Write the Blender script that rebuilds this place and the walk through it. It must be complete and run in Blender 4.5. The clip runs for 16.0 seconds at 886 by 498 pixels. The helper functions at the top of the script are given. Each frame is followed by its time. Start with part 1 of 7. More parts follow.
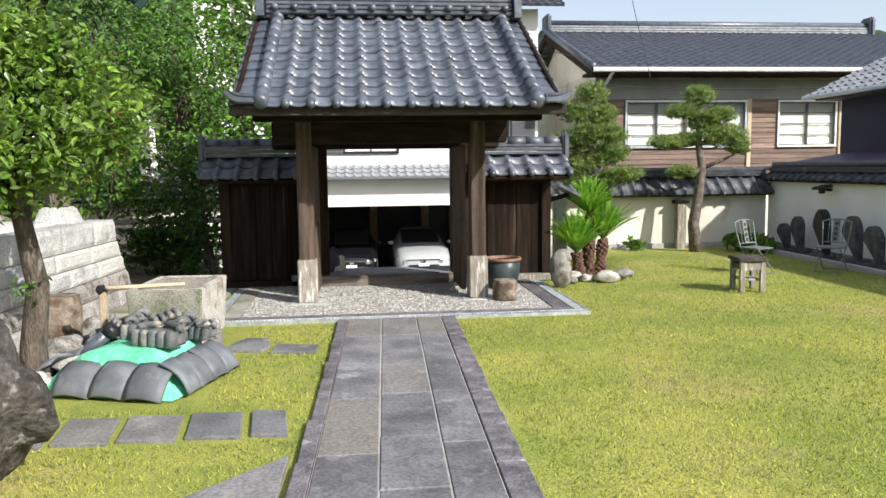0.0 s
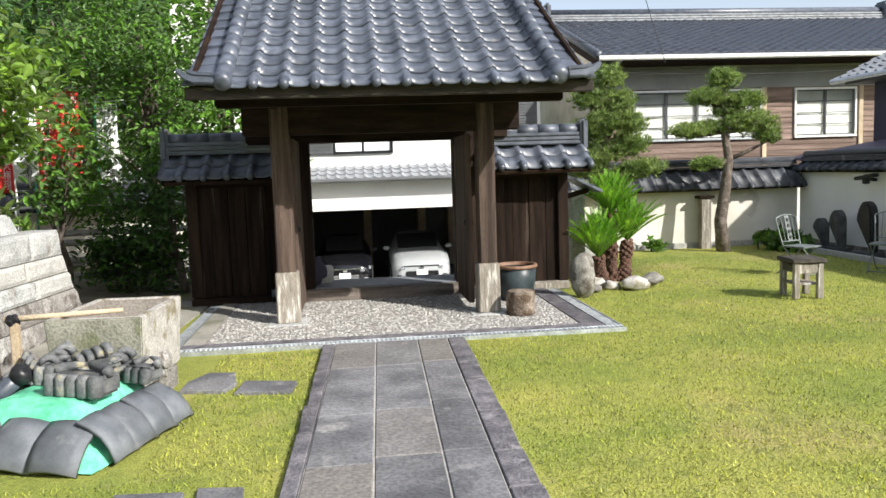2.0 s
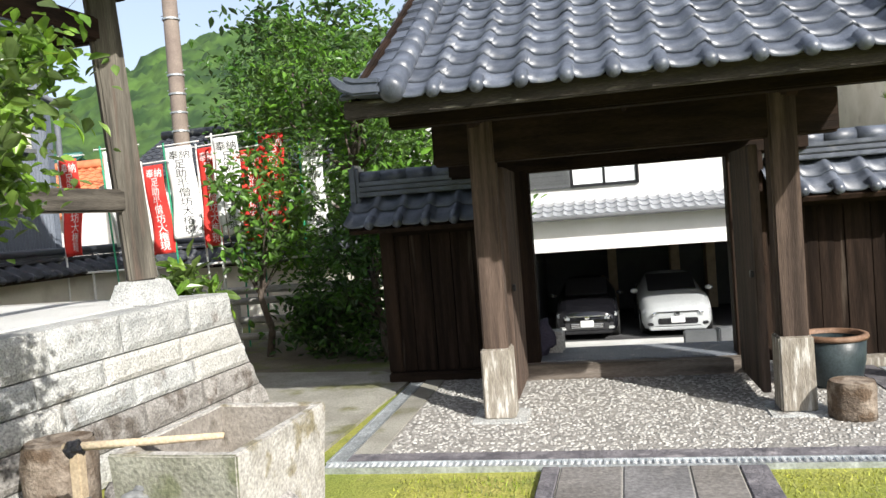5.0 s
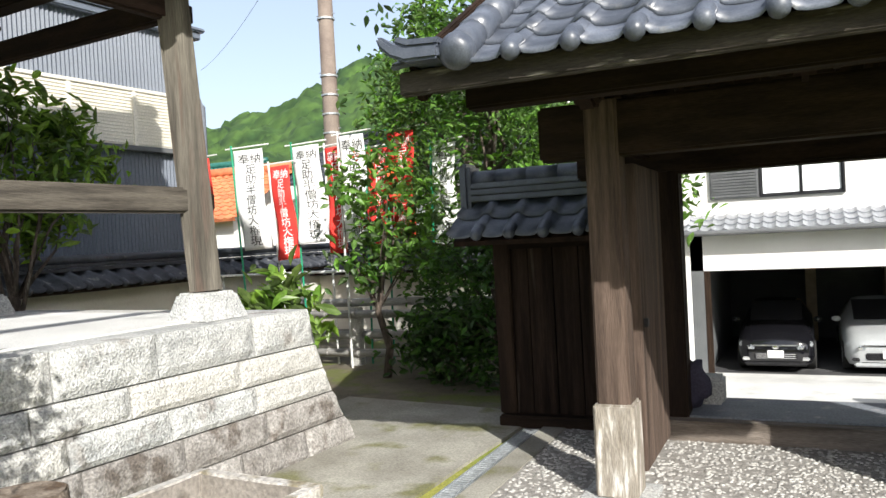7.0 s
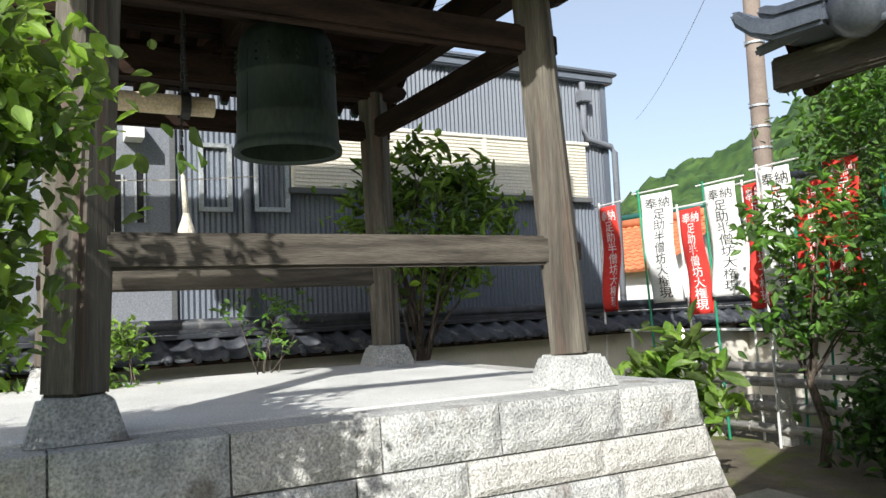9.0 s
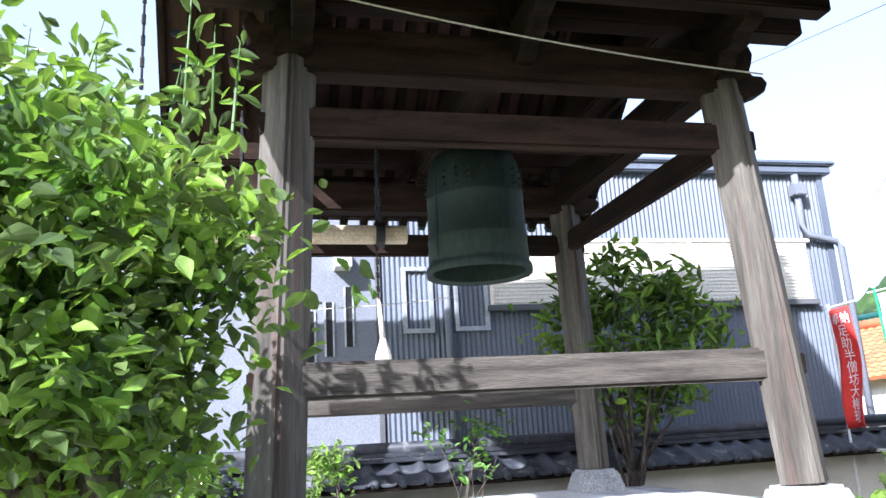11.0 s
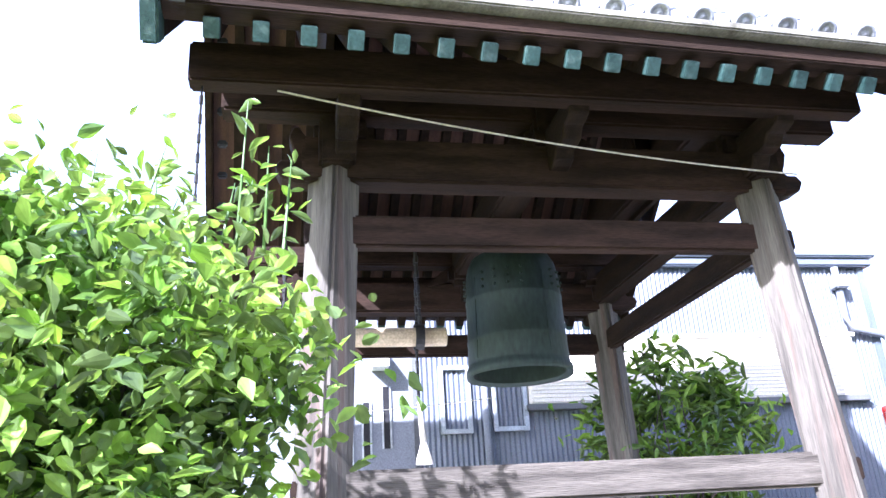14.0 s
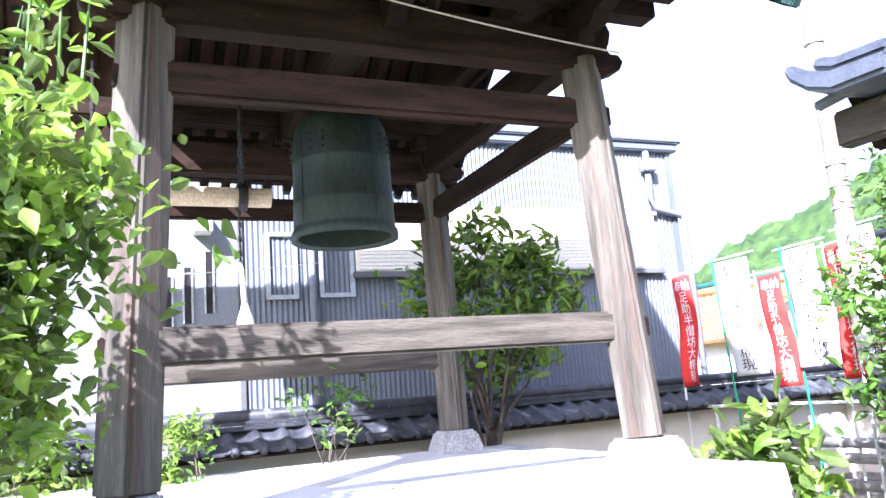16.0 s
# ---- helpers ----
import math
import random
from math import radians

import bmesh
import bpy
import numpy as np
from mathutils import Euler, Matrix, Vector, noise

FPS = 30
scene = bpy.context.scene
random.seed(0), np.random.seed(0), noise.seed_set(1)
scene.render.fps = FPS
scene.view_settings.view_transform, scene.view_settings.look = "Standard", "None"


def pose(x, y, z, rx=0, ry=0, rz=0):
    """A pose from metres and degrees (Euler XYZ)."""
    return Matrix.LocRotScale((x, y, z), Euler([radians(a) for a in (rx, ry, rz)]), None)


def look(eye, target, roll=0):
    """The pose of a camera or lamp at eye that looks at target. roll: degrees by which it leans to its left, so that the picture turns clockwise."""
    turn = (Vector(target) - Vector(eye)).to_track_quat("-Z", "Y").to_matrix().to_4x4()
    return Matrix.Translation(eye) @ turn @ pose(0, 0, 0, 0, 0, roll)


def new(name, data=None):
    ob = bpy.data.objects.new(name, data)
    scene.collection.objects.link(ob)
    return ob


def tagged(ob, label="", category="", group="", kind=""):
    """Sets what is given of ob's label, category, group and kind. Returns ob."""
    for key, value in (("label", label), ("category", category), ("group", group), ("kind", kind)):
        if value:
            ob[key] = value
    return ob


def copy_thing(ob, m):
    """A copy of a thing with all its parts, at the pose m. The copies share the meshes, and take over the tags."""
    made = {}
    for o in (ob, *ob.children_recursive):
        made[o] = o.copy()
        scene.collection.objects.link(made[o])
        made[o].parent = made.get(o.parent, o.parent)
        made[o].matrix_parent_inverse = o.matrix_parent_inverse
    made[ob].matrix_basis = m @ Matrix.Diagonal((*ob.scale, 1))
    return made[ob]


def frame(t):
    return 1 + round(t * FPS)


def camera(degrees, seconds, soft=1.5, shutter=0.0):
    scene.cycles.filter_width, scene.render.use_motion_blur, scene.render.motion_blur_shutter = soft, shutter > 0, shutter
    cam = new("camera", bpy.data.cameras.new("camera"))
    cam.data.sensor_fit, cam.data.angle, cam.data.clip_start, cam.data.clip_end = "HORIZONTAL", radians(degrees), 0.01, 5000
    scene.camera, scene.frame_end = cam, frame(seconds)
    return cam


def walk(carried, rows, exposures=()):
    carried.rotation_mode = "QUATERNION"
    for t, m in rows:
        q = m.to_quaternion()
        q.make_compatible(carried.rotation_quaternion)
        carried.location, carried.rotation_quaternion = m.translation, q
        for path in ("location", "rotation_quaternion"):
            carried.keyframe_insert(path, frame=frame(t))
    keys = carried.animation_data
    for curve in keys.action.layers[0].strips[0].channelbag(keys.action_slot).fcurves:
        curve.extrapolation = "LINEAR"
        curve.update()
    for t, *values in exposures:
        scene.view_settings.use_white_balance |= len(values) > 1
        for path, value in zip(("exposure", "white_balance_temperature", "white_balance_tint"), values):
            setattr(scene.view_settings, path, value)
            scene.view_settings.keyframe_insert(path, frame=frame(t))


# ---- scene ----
cam = camera(59.8, 16.0)
PATH = [
    (0, (0.012, 0.032, 1.583), (0.227, 2.009, 1.371), -0.7),
    (0.5, (0.013, 0.372, 1.589), (0.192, 2.358, 1.425), -2.0),
    (1, (0.077, 0.684, 1.532), (0.193, 2.667, 1.303), -1.8),
    (1.5, (0.071, 1.023, 1.497), (0.389, 2.986, 1.281), -2.2),
    (2, (0.085, 1.4, 1.479), (0.31, 3.377, 1.275), -1.9),
    (2.5, (0.112, 1.78, 1.495), (0.177, 3.766, 1.265), -0.0),
    (3, (0.117, 2.139, 1.48), (0.242, 4.123, 1.258), -1.2),
    (3.5, (0.119, 2.526, 1.467), (0.117, 4.524, 1.379), -2.7),
    (4, (0.124, 2.872, 1.483), (-0.183, 4.843, 1.338), -4.0),
    (4.2, (0.118, 3.015, 1.501), (-0.207, 4.987, 1.419), -3.5),
    (6.3, (0.367, 4.436, 1.459), (-0.262, 6.333, 1.379), -4.2),
    (6.5, (0.381, 4.572, 1.463), (-0.317, 6.445, 1.399), -2.4),
    (7, (0.353, 4.890, 1.469), (-0.491, 6.703, 1.442), -3.0),
    (7.5, (0.308, 5.179, 1.467), (-0.767, 6.866, 1.424), -5.1),
    (8, (0.253, 5.416, 1.501), (-1.114, 6.877, 1.509), -1.7),
    (8.5, (0.216, 5.605, 1.505), (-1.327, 6.876, 1.524), -2.7),
    (9, (0.149, 5.819, 1.497), (-1.526, 6.902, 1.650), -2.5),
    (9.2, (0.129, 5.894, 1.500), (-1.600, 6.884, 1.674), -2.5),
    (11.3, (0.074, 5.969, 1.546), (-1.778, 6.540, 2.039), -3.0),
    (11.5, (0.089, 5.970, 1.544), (-1.749, 6.552, 2.078), -3.0),
    (12, (0.092, 5.944, 1.574), (-1.705, 6.504, 2.248), -3.1),
    (12.5, (0.110, 5.928, 1.593), (-1.656, 6.451, 2.375), -4.1),
    (13, (0.136, 5.915, 1.598), (-1.608, 6.412, 2.440), -4.5),
    (13.5, (0.137, 5.914, 1.600), (-1.623, 6.384, 2.425), -3.8),
    (14, (0.122, 5.914, 1.583), (-1.680, 6.420, 2.286), -3.4),
    (14.5, (0.109, 5.916, 1.574), (-1.707, 6.450, 2.219), -3.7),
    (15, (0.099, 5.922, 1.560), (-1.732, 6.485, 2.132), -3.5),
    (15.5, (0.084, 5.938, 1.547), (-1.729, 6.635, 2.023), -4.3),
    (16, (0.091, 5.962, 1.522), (-1.649, 6.878, 1.886), -4.4),
]
walk(cam, [(t, look(eye, target, roll)) for t, eye, target, roll in PATH],
     exposures=[(0, 0.48, 6500, 10), (4.2, 0.5, 6500, 10), (6.5, 0.6, 6500, 10), (8.5, 0.35, 6450, 9), (9.0, 0.4, 6400, 9), (9.6, 0.7, 6400, 10), (11.3, 1.5, 5400, 19), (12.5, 2.1, 5200, 22), (13.0, 2.3, 5300, 25), (14.5, 2.35, 5350, 26), (16.0, 2.2, 5600, 25)])

# ---- daylight ----
SUN = Vector((1.08, -1.12, 1.0)).normalized()
world = bpy.data.worlds.new("world")
scene.world = world
world.use_nodes = True
wn, wl = world.node_tree.nodes, world.node_tree.links
sky = wn.new("ShaderNodeTexSky")
sky.sky_type, sky.sun_disc = "NISHITA", False
sky.sun_elevation, sky.sun_rotation = math.asin(SUN.z), math.atan2(SUN.x, SUN.y)
sky.air_density, sky.dust_density, sky.ozone_density = 1.0, 2.0, 1.0
# thin bright haze over the whole sky
haze = wn.new("ShaderNodeMix")
haze.data_type, haze.blend_type = "RGBA", "ADD"
haze.inputs[0].default_value = 1.0
haze.inputs[7].default_value = (2.3, 2.3, 2.4, 1)
wl.new(sky.outputs[0], haze.inputs[6])
wl.new(haze.outputs[2], wn["Background"].inputs[0])
wn["Background"].inputs[1].default_value = 0.1
sun = new("sun", bpy.data.lights.new("sun", "SUN"))
sun.data.energy, sun.data.angle, sun.data.color = 5.0, radians(0.6), (1.0, 0.97, 0.91)
sun.matrix_world = look(SUN * 30, (0, 0, 0))
scene.view_settings.exposure = 0.0


# ---- materials ----
def mat(name, a, b, scale=6.0, rough=0.75, bump=0.15, fine=70.0, metal=0.0, stain=None, stain_scale=2.0, stain_at=0.56,
        var=0.12, stretch=(1, 1, 1), spec=0.35, rough_var=0.12, tint=None, grit=0.25):
    """Two colours mixed by a broad noise, fine grain in colour and relief, optional stains with a shape of their own."""
    m = bpy.data.materials.new(name)
    m.use_nodes = True
    n, l = m.node_tree.nodes, m.node_tree.links
    bsdf = n["Principled BSDF"]
    geo = n.new("ShaderNodeNewGeometry")
    info = n.new("ShaderNodeObjectInfo")
    mp = n.new("ShaderNodeMapping")
    mp.inputs["Scale"].default_value = stretch
    l.new(geo.outputs["Position"], mp.inputs["Vector"])

    def noise_tex(sc, detail):
        t = n.new("ShaderNodeTexNoise")
        t.inputs["Scale"].default_value, t.inputs["Detail"].default_value = sc, detail
        l.new(mp.outputs[0], t.inputs["Vector"])
        return t

    def mixed(fac, ca, cb, blend="MIX"):
        mx = n.new("ShaderNodeMix")
        mx.data_type, mx.blend_type = "RGBA", blend
        for sock, v in ((0, fac), (6, ca), (7, cb)):
            if isinstance(v, tuple):
                mx.inputs[sock].default_value = (*v, 1)
            elif isinstance(v, float):
                mx.inputs[sock].default_value = v
            else:
                l.new(v, mx.inputs[sock])
        return mx.outputs[2]

    def ramp(src, lo, hi, v0, v1):
        r = n.new("ShaderNodeMapRange")
        l.new(src, r.inputs[0])
        for i, v in enumerate((lo, hi, v0, v1)):
            r.inputs[1 + i].default_value = v
        return r.outputs[0]

    broad, grain = noise_tex(scale, 4), noise_tex(fine, 3)
    col = mixed(ramp(broad.outputs[0], 0.35, 0.65, 0, 1), a, b)
    if stain:
        st = noise_tex(stain_scale, 6)
        col = mixed(ramp(st.outputs[0], stain_at, stain_at + 0.1, 0, 0.85), col, stain)
    if tint:
        col = mixed(ramp(info.outputs["Random"], 0.55, 0.9, 0, 0.8), col, tint)
    shade = ramp(grain.outputs[0], 0.28, 0.72, 1 - grit, 1 + grit)
    one = ramp(info.outputs["Random"], 0, 1, 1 - var, 1 + var)
    mul = n.new("ShaderNodeMath")
    mul.operation = "MULTIPLY"
    l.new(shade, mul.inputs[0])
    l.new(one, mul.inputs[1])
    sc = n.new("ShaderNodeVectorMath")
    sc.operation = "SCALE"
    l.new(col, sc.inputs[0])
    l.new(mul.outputs[0], sc.inputs["Scale"])
    l.new(sc.outputs[0], bsdf.inputs["Base Color"])
    l.new(ramp(broad.outputs[0], 0.3, 0.7, max(0.02, rough - rough_var), min(1, rough + rough_var)), bsdf.inputs["Roughness"])
    bsdf.inputs["Metallic"].default_value = metal
    bsdf.inputs["Specular IOR Level"].default_value = spec
    if bump:
        bp = n.new("ShaderNodeBump")
        bp.inputs["Strength"].default_value, bp.inputs["Distance"].default_value = bump, 0.02
        add = n.new("ShaderNodeMath")
        add.operation = "ADD"
        l.new(grain.outputs[0], add.inputs[0])
        l.new(broad.outputs[0], add.inputs[1])
        l.new(add.outputs[0], bp.inputs["Height"])
        l.new(bp.outputs[0], bsdf.inputs["Normal"])
    return m


def leaf_mat(name, a, b, rough=0.45, glow=0.35, scale=3.0):
    """Leaves: gloss above, light let through; each leaf its own tone."""
    m = mat(name, a, b, scale=scale, rough=rough, bump=0.0, fine=25.0, var=0.05)
    n, l = m.node_tree.nodes, m.node_tree.links
    bsdf = n["Principled BSDF"]
    geo = n.new("ShaderNodeNewGeometry")
    hue = n.new("ShaderNodeHueSaturation")
    for i, (lo, hi, sock) in enumerate(((0.42, 1.65, "Value"), (0.8, 1.1, "Saturation"))):
        r = n.new("ShaderNodeMapRange")
        l.new(geo.outputs["Random Per Island"], r.inputs[0])
        r.inputs[3].default_value, r.inputs[4].default_value = lo, hi
        l.new(r.outputs[0], hue.inputs[sock])
    l.new(bsdf.inputs["Base Color"].links[0].from_socket, hue.inputs["Color"])
    l.new(hue.outputs[0], bsdf.inputs["Base Color"])
    tr = n.new("ShaderNodeBsdfTranslucent")
    bright = n.new("ShaderNodeVectorMath")
    bright.operation = "MULTIPLY"
    l.new(hue.outputs[0], bright.inputs[0])
    bright.inputs[1].default_value = (1.5, 1.5, 0.7)
    l.new(bright.outputs[0], tr.inputs[0])
    mx = n.new("ShaderNodeMixShader")
    mx.inputs[0].default_value = glow
    l.new(bsdf.outputs[0], mx.inputs[1])
    l.new(tr.outputs[0], mx.inputs[2])
    l.new(mx.outputs[0], n["Material Output"].inputs[0])
    return m


def glass_mat(name, tint=(0.8, 0.85, 0.88), rough=0.03):
    m = bpy.data.materials.new(name)
    m.use_nodes = True
    b = m.node_tree.nodes["Principled BSDF"]
    b.inputs["Base Color"].default_value = (*tint, 1)
    b.inputs["Roughness"].default_value = rough
    b.inputs["Transmission Weight"].default_value = 1.0
    b.inputs["IOR"].default_value = 1.45
    return m


TILE = mat("roof_tile", (0.058, 0.068, 0.09), (0.105, 0.12, 0.152), scale=9, rough=0.4, bump=0.06, fine=120, var=0.22, spec=0.6, stain=(0.2, 0.2, 0.19), stain_scale=5, stain_at=0.66)
TILE_OLD = mat("old_roof_tile", (0.028, 0.031, 0.038), (0.065, 0.07, 0.082), scale=8, rough=0.5, bump=0.1, var=0.25, stain=(0.22, 0.22, 0.2), stain_scale=7, stain_at=0.62)
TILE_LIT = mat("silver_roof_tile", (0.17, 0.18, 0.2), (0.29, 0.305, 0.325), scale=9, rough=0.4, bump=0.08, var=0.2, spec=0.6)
# aged brown timber, its base colour lowered further to hold the shade under the roofs
WOOD = mat("shade_darkened_aged_wood", (0.014, 0.009, 0.007), (0.032, 0.021, 0.015), scale=5, rough=0.75, spec=0.08, bump=0.25, fine=55, stretch=(3, 3, 0.25), var=0.2)
WOOD_H = mat("shade_darkened_aged_beam", (0.013, 0.009, 0.007), (0.03, 0.02, 0.0145), scale=5, rough=0.78, spec=0.08, bump=0.25, fine=55, stretch=(0.4, 3, 3), var=0.15)
WOOD_Y = mat("shade_darkened_rafter_wood", (0.016, 0.0105, 0.0075), (0.037, 0.023, 0.017), scale=5, rough=0.78, spec=0.08, bump=0.25, fine=55, stretch=(3, 0.3, 3), var=0.2)
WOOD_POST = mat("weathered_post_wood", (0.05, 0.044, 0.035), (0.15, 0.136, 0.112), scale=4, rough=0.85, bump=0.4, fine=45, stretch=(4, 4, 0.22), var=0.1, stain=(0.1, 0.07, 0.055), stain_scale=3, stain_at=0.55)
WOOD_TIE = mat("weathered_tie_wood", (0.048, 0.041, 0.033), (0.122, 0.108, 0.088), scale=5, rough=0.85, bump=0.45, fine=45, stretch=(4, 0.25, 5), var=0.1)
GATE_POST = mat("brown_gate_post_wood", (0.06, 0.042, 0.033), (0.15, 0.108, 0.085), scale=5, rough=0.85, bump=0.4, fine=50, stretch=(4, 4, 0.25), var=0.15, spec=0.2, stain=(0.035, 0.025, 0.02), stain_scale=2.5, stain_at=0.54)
# plank brown also lowered for the shade the side walls stand in
PLANK = mat("brown_plank_wood", (0.012, 0.008, 0.006), (0.03, 0.02, 0.015), scale=5, rough=0.85, bump=0.35, fine=50, stretch=(4, 4, 0.25), var=0.35, spec=0.08, stain=(0.06, 0.047, 0.037), stain_scale=4, stain_at=0.62)
CAPWOOD = mat("pale_flaking_post_base", (0.2, 0.175, 0.14), (0.34, 0.31, 0.265), scale=9, rough=0.88, bump=0.4, fine=60, stretch=(3, 3, 0.45), stain=(0.56, 0.54, 0.5), stain_scale=9, stain_at=0.55)
THRESH = mat("worn_threshold_wood", (0.1, 0.082, 0.066), (0.2, 0.17, 0.145), scale=5, rough=0.85, bump=0.35, fine=50, stretch=(0.4, 3, 3), stain=(0.06, 0.048, 0.038), stain_scale=3)
SIDING = mat("weathered_board_siding", (0.15, 0.1, 0.078), (0.28, 0.205, 0.17), scale=3, rough=0.85, bump=0.3, fine=40, stretch=(0.3, 2, 4), var=0.25)
GRANITE = mat("grey_granite", (0.37, 0.38, 0.375), (0.54, 0.545, 0.53), scale=6, rough=0.85, bump=0.8, fine=75, var=0.12, stain=(0.23, 0.21, 0.19), stain_scale=4.5, stain_at=0.58, tint=(0.44, 0.43, 0.4), grit=0.45)
GRANITE_DARK = mat("dark_lichened_granite", (0.2, 0.185, 0.17), (0.38, 0.365, 0.345), scale=5, rough=0.9, bump=0.6, fine=60, var=0.15, stain=(0.1, 0.08, 0.065), stain_scale=5, stain_at=0.54, tint=(0.36, 0.36, 0.34), grit=0.45)
TROUGH = mat("rough_stone_trough", (0.33, 0.31, 0.28), (0.46, 0.44, 0.41), scale=9, rough=0.9, bump=0.35, fine=60, stain=(0.2, 0.17, 0.1), stain_scale=7, stain_at=0.53, grit=0.35)
CONCRETE = mat("pale_concrete", (0.56, 0.56, 0.54), (0.68, 0.68, 0.66), scale=1.5, rough=0.85, bump=0.12, fine=110, var=0.04, stain=(0.42, 0.42, 0.4), stain_scale=1.3, stain_at=0.6)
SLAB = mat("dark_grey_paving_slab", (0.115, 0.115, 0.122), (0.22, 0.218, 0.225), scale=2.6, rough=0.72, bump=0.35, fine=45, var=0.28, stain=(0.3, 0.29, 0.28), stain_scale=5.5, stain_at=0.6, tint=(0.15, 0.135, 0.118), grit=0.32)
# landing stone; its blue-grey is the gate's shade put into the colour
SLAB_SHADE = mat("shade_blue_landing_stone", (0.13, 0.145, 0.17), (0.2, 0.215, 0.24), scale=4, rough=0.75, bump=0.25, fine=60, var=0.1, stain=(0.28, 0.28, 0.28), stain_scale=7, stain_at=0.6)
SLAB_EDGE = mat("rough_path_border_stone", (0.085, 0.08, 0.09), (0.17, 0.16, 0.17), scale=8, rough=0.8, bump=0.6, fine=50, var=0.2, stain=(0.3, 0.28, 0.29), stain_scale=7, stain_at=0.6)
MORTAR = mat("pale_joint_mortar", (0.33, 0.315, 0.28), (0.45, 0.425, 0.38), scale=10, rough=0.9, bump=0.2)
DIRT = mat("mossy_dirt", (0.1, 0.085, 0.06), (0.17, 0.15, 0.11), scale=3, rough=0.95, bump=0.5, fine=60, stain=(0.12, 0.14, 0.03), stain_scale=2.0, stain_at=0.52)
CEMENT = mat("damp_cement_apron", (0.2, 0.19, 0.16), (0.31, 0.3, 0.26), scale=2, rough=0.85, bump=0.25, fine=70, stain=(0.13, 0.13, 0.05), stain_scale=2.2, stain_at=0.55)
GRAVEL_BED = mat("washed_gravel_concrete", (0.2, 0.19, 0.175), (0.33, 0.315, 0.29), scale=25, rough=0.9, bump=0.5, fine=120)
PEBBLE = mat("pale_pebble", (0.34, 0.33, 0.31), (0.52, 0.51, 0.48), scale=9, rough=0.8, bump=0.1, var=0.1)
PLASTER = mat("white_plaster", (0.76, 0.75, 0.73), (0.83, 0.82, 0.81), scale=1.2, rough=0.9, bump=0.04, fine=60, var=0.02, grit=0.03)
PLASTER_OLD = mat("old_cream_plaster", (0.62, 0.59, 0.51), (0.74, 0.71, 0.64), scale=1.5, rough=0.92, bump=0.06, fine=50, stain=(0.5, 0.46, 0.4), stain_scale=1.6, stain_at=0.6, grit=0.05)
CORRUG = mat("blue_grey_corrugated_steel", (0.115, 0.135, 0.17), (0.15, 0.172, 0.21), scale=1.0, rough=0.5, bump=0.02, var=0.03, spec=0.5)
GREYWALL = mat("grey_render_wall", (0.17, 0.185, 0.215), (0.21, 0.225, 0.255), scale=1.0, rough=0.75, bump=0.05, var=0.03)
CREAM = mat("cream_metal_shutter", (0.72, 0.68, 0.58), (0.8, 0.76, 0.67), scale=1.0, rough=0.5, bump=0.0, var=0.02)
NAVY = mat("dark_navy_wall", (0.035, 0.032, 0.055), (0.055, 0.05, 0.08), scale=1.0, rough=0.8, bump=0.1)
FASCIA = mat("pale_grey_fascia_panel", (0.24, 0.245, 0.25), (0.31, 0.315, 0.315), scale=1.5, rough=0.75, bump=0.05)
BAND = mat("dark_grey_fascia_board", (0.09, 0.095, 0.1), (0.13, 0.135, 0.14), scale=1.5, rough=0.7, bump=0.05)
STEEL = mat("galvanised_steel", (0.42, 0.45, 0.47), (0.55, 0.58, 0.6), scale=12, rough=0.45, bump=0.03, metal=0.6)
IRON = mat("dark_iron", (0.02, 0.02, 0.022), (0.045, 0.042, 0.04), scale=20, rough=0.55, bump=0.1, metal=0.4)
BLACK = mat("black_plastic", (0.012, 0.012, 0.014), (0.025, 0.025, 0.028), scale=20, rough=0.4, bump=0.02)
BRONZE = mat("green_patinated_bronze", (0.016, 0.027, 0.022), (0.034, 0.05, 0.04), scale=4, rough=0.55, bump=0.1, fine=40, metal=0.25, stretch=(1, 1, 0.4))
VERDIGRIS = mat("green_copper_cap", (0.015, 0.041, 0.037), (0.03, 0.066, 0.06), scale=12, rough=0.65, bump=0.1, var=0.25, stain=(0.06, 0.1, 0.09), stain_scale=14)
EAVEBOARD = mat("lichen_flecked_eave_board", (0.028, 0.024, 0.02), (0.06, 0.052, 0.044), scale=6, rough=0.85, bump=0.3, fine=60, stretch=(0.5, 3, 3), stain=(0.2, 0.19, 0.16), stain_scale=7, stain_at=0.6, spec=0.2)
LATH = mat("olive_grey_eave_lath", (0.13, 0.125, 0.1), (0.22, 0.21, 0.175), scale=5, rough=0.85, bump=0.25, fine=60, stain=(0.07, 0.065, 0.045), stain_scale=6)
GREENPOLE_METAL = mat("green_painted_mast_steel", (0.06, 0.14, 0.12), (0.09, 0.19, 0.165), scale=12, rough=0.6, bump=0.05)
BARK = mat("grey_brown_bark", (0.055, 0.042, 0.033), (0.14, 0.112, 0.092), scale=10, rough=0.95, bump=0.9, fine=40, stretch=(1.5, 1.5, 0.5), stain=(0.4, 0.4, 0.36), stain_scale=6, stain_at=0.6)
PINEBARK = mat("grey_pine_bark", (0.085, 0.066, 0.052), (0.2, 0.165, 0.14), scale=12, rough=0.95, bump=0.9, fine=40)
BAMBOO = mat("weathered_bamboo_rail", (0.26, 0.25, 0.23), (0.42, 0.41, 0.39), scale=6, rough=0.7, bump=0.1, stretch=(0.5, 3, 3), stain=(0.14, 0.13, 0.11), stain_scale=6)
GREENPOLE = mat("green_plastic_pole", (0.02, 0.25, 0.13), (0.03, 0.33, 0.18), scale=6, rough=0.4, bump=0.0)
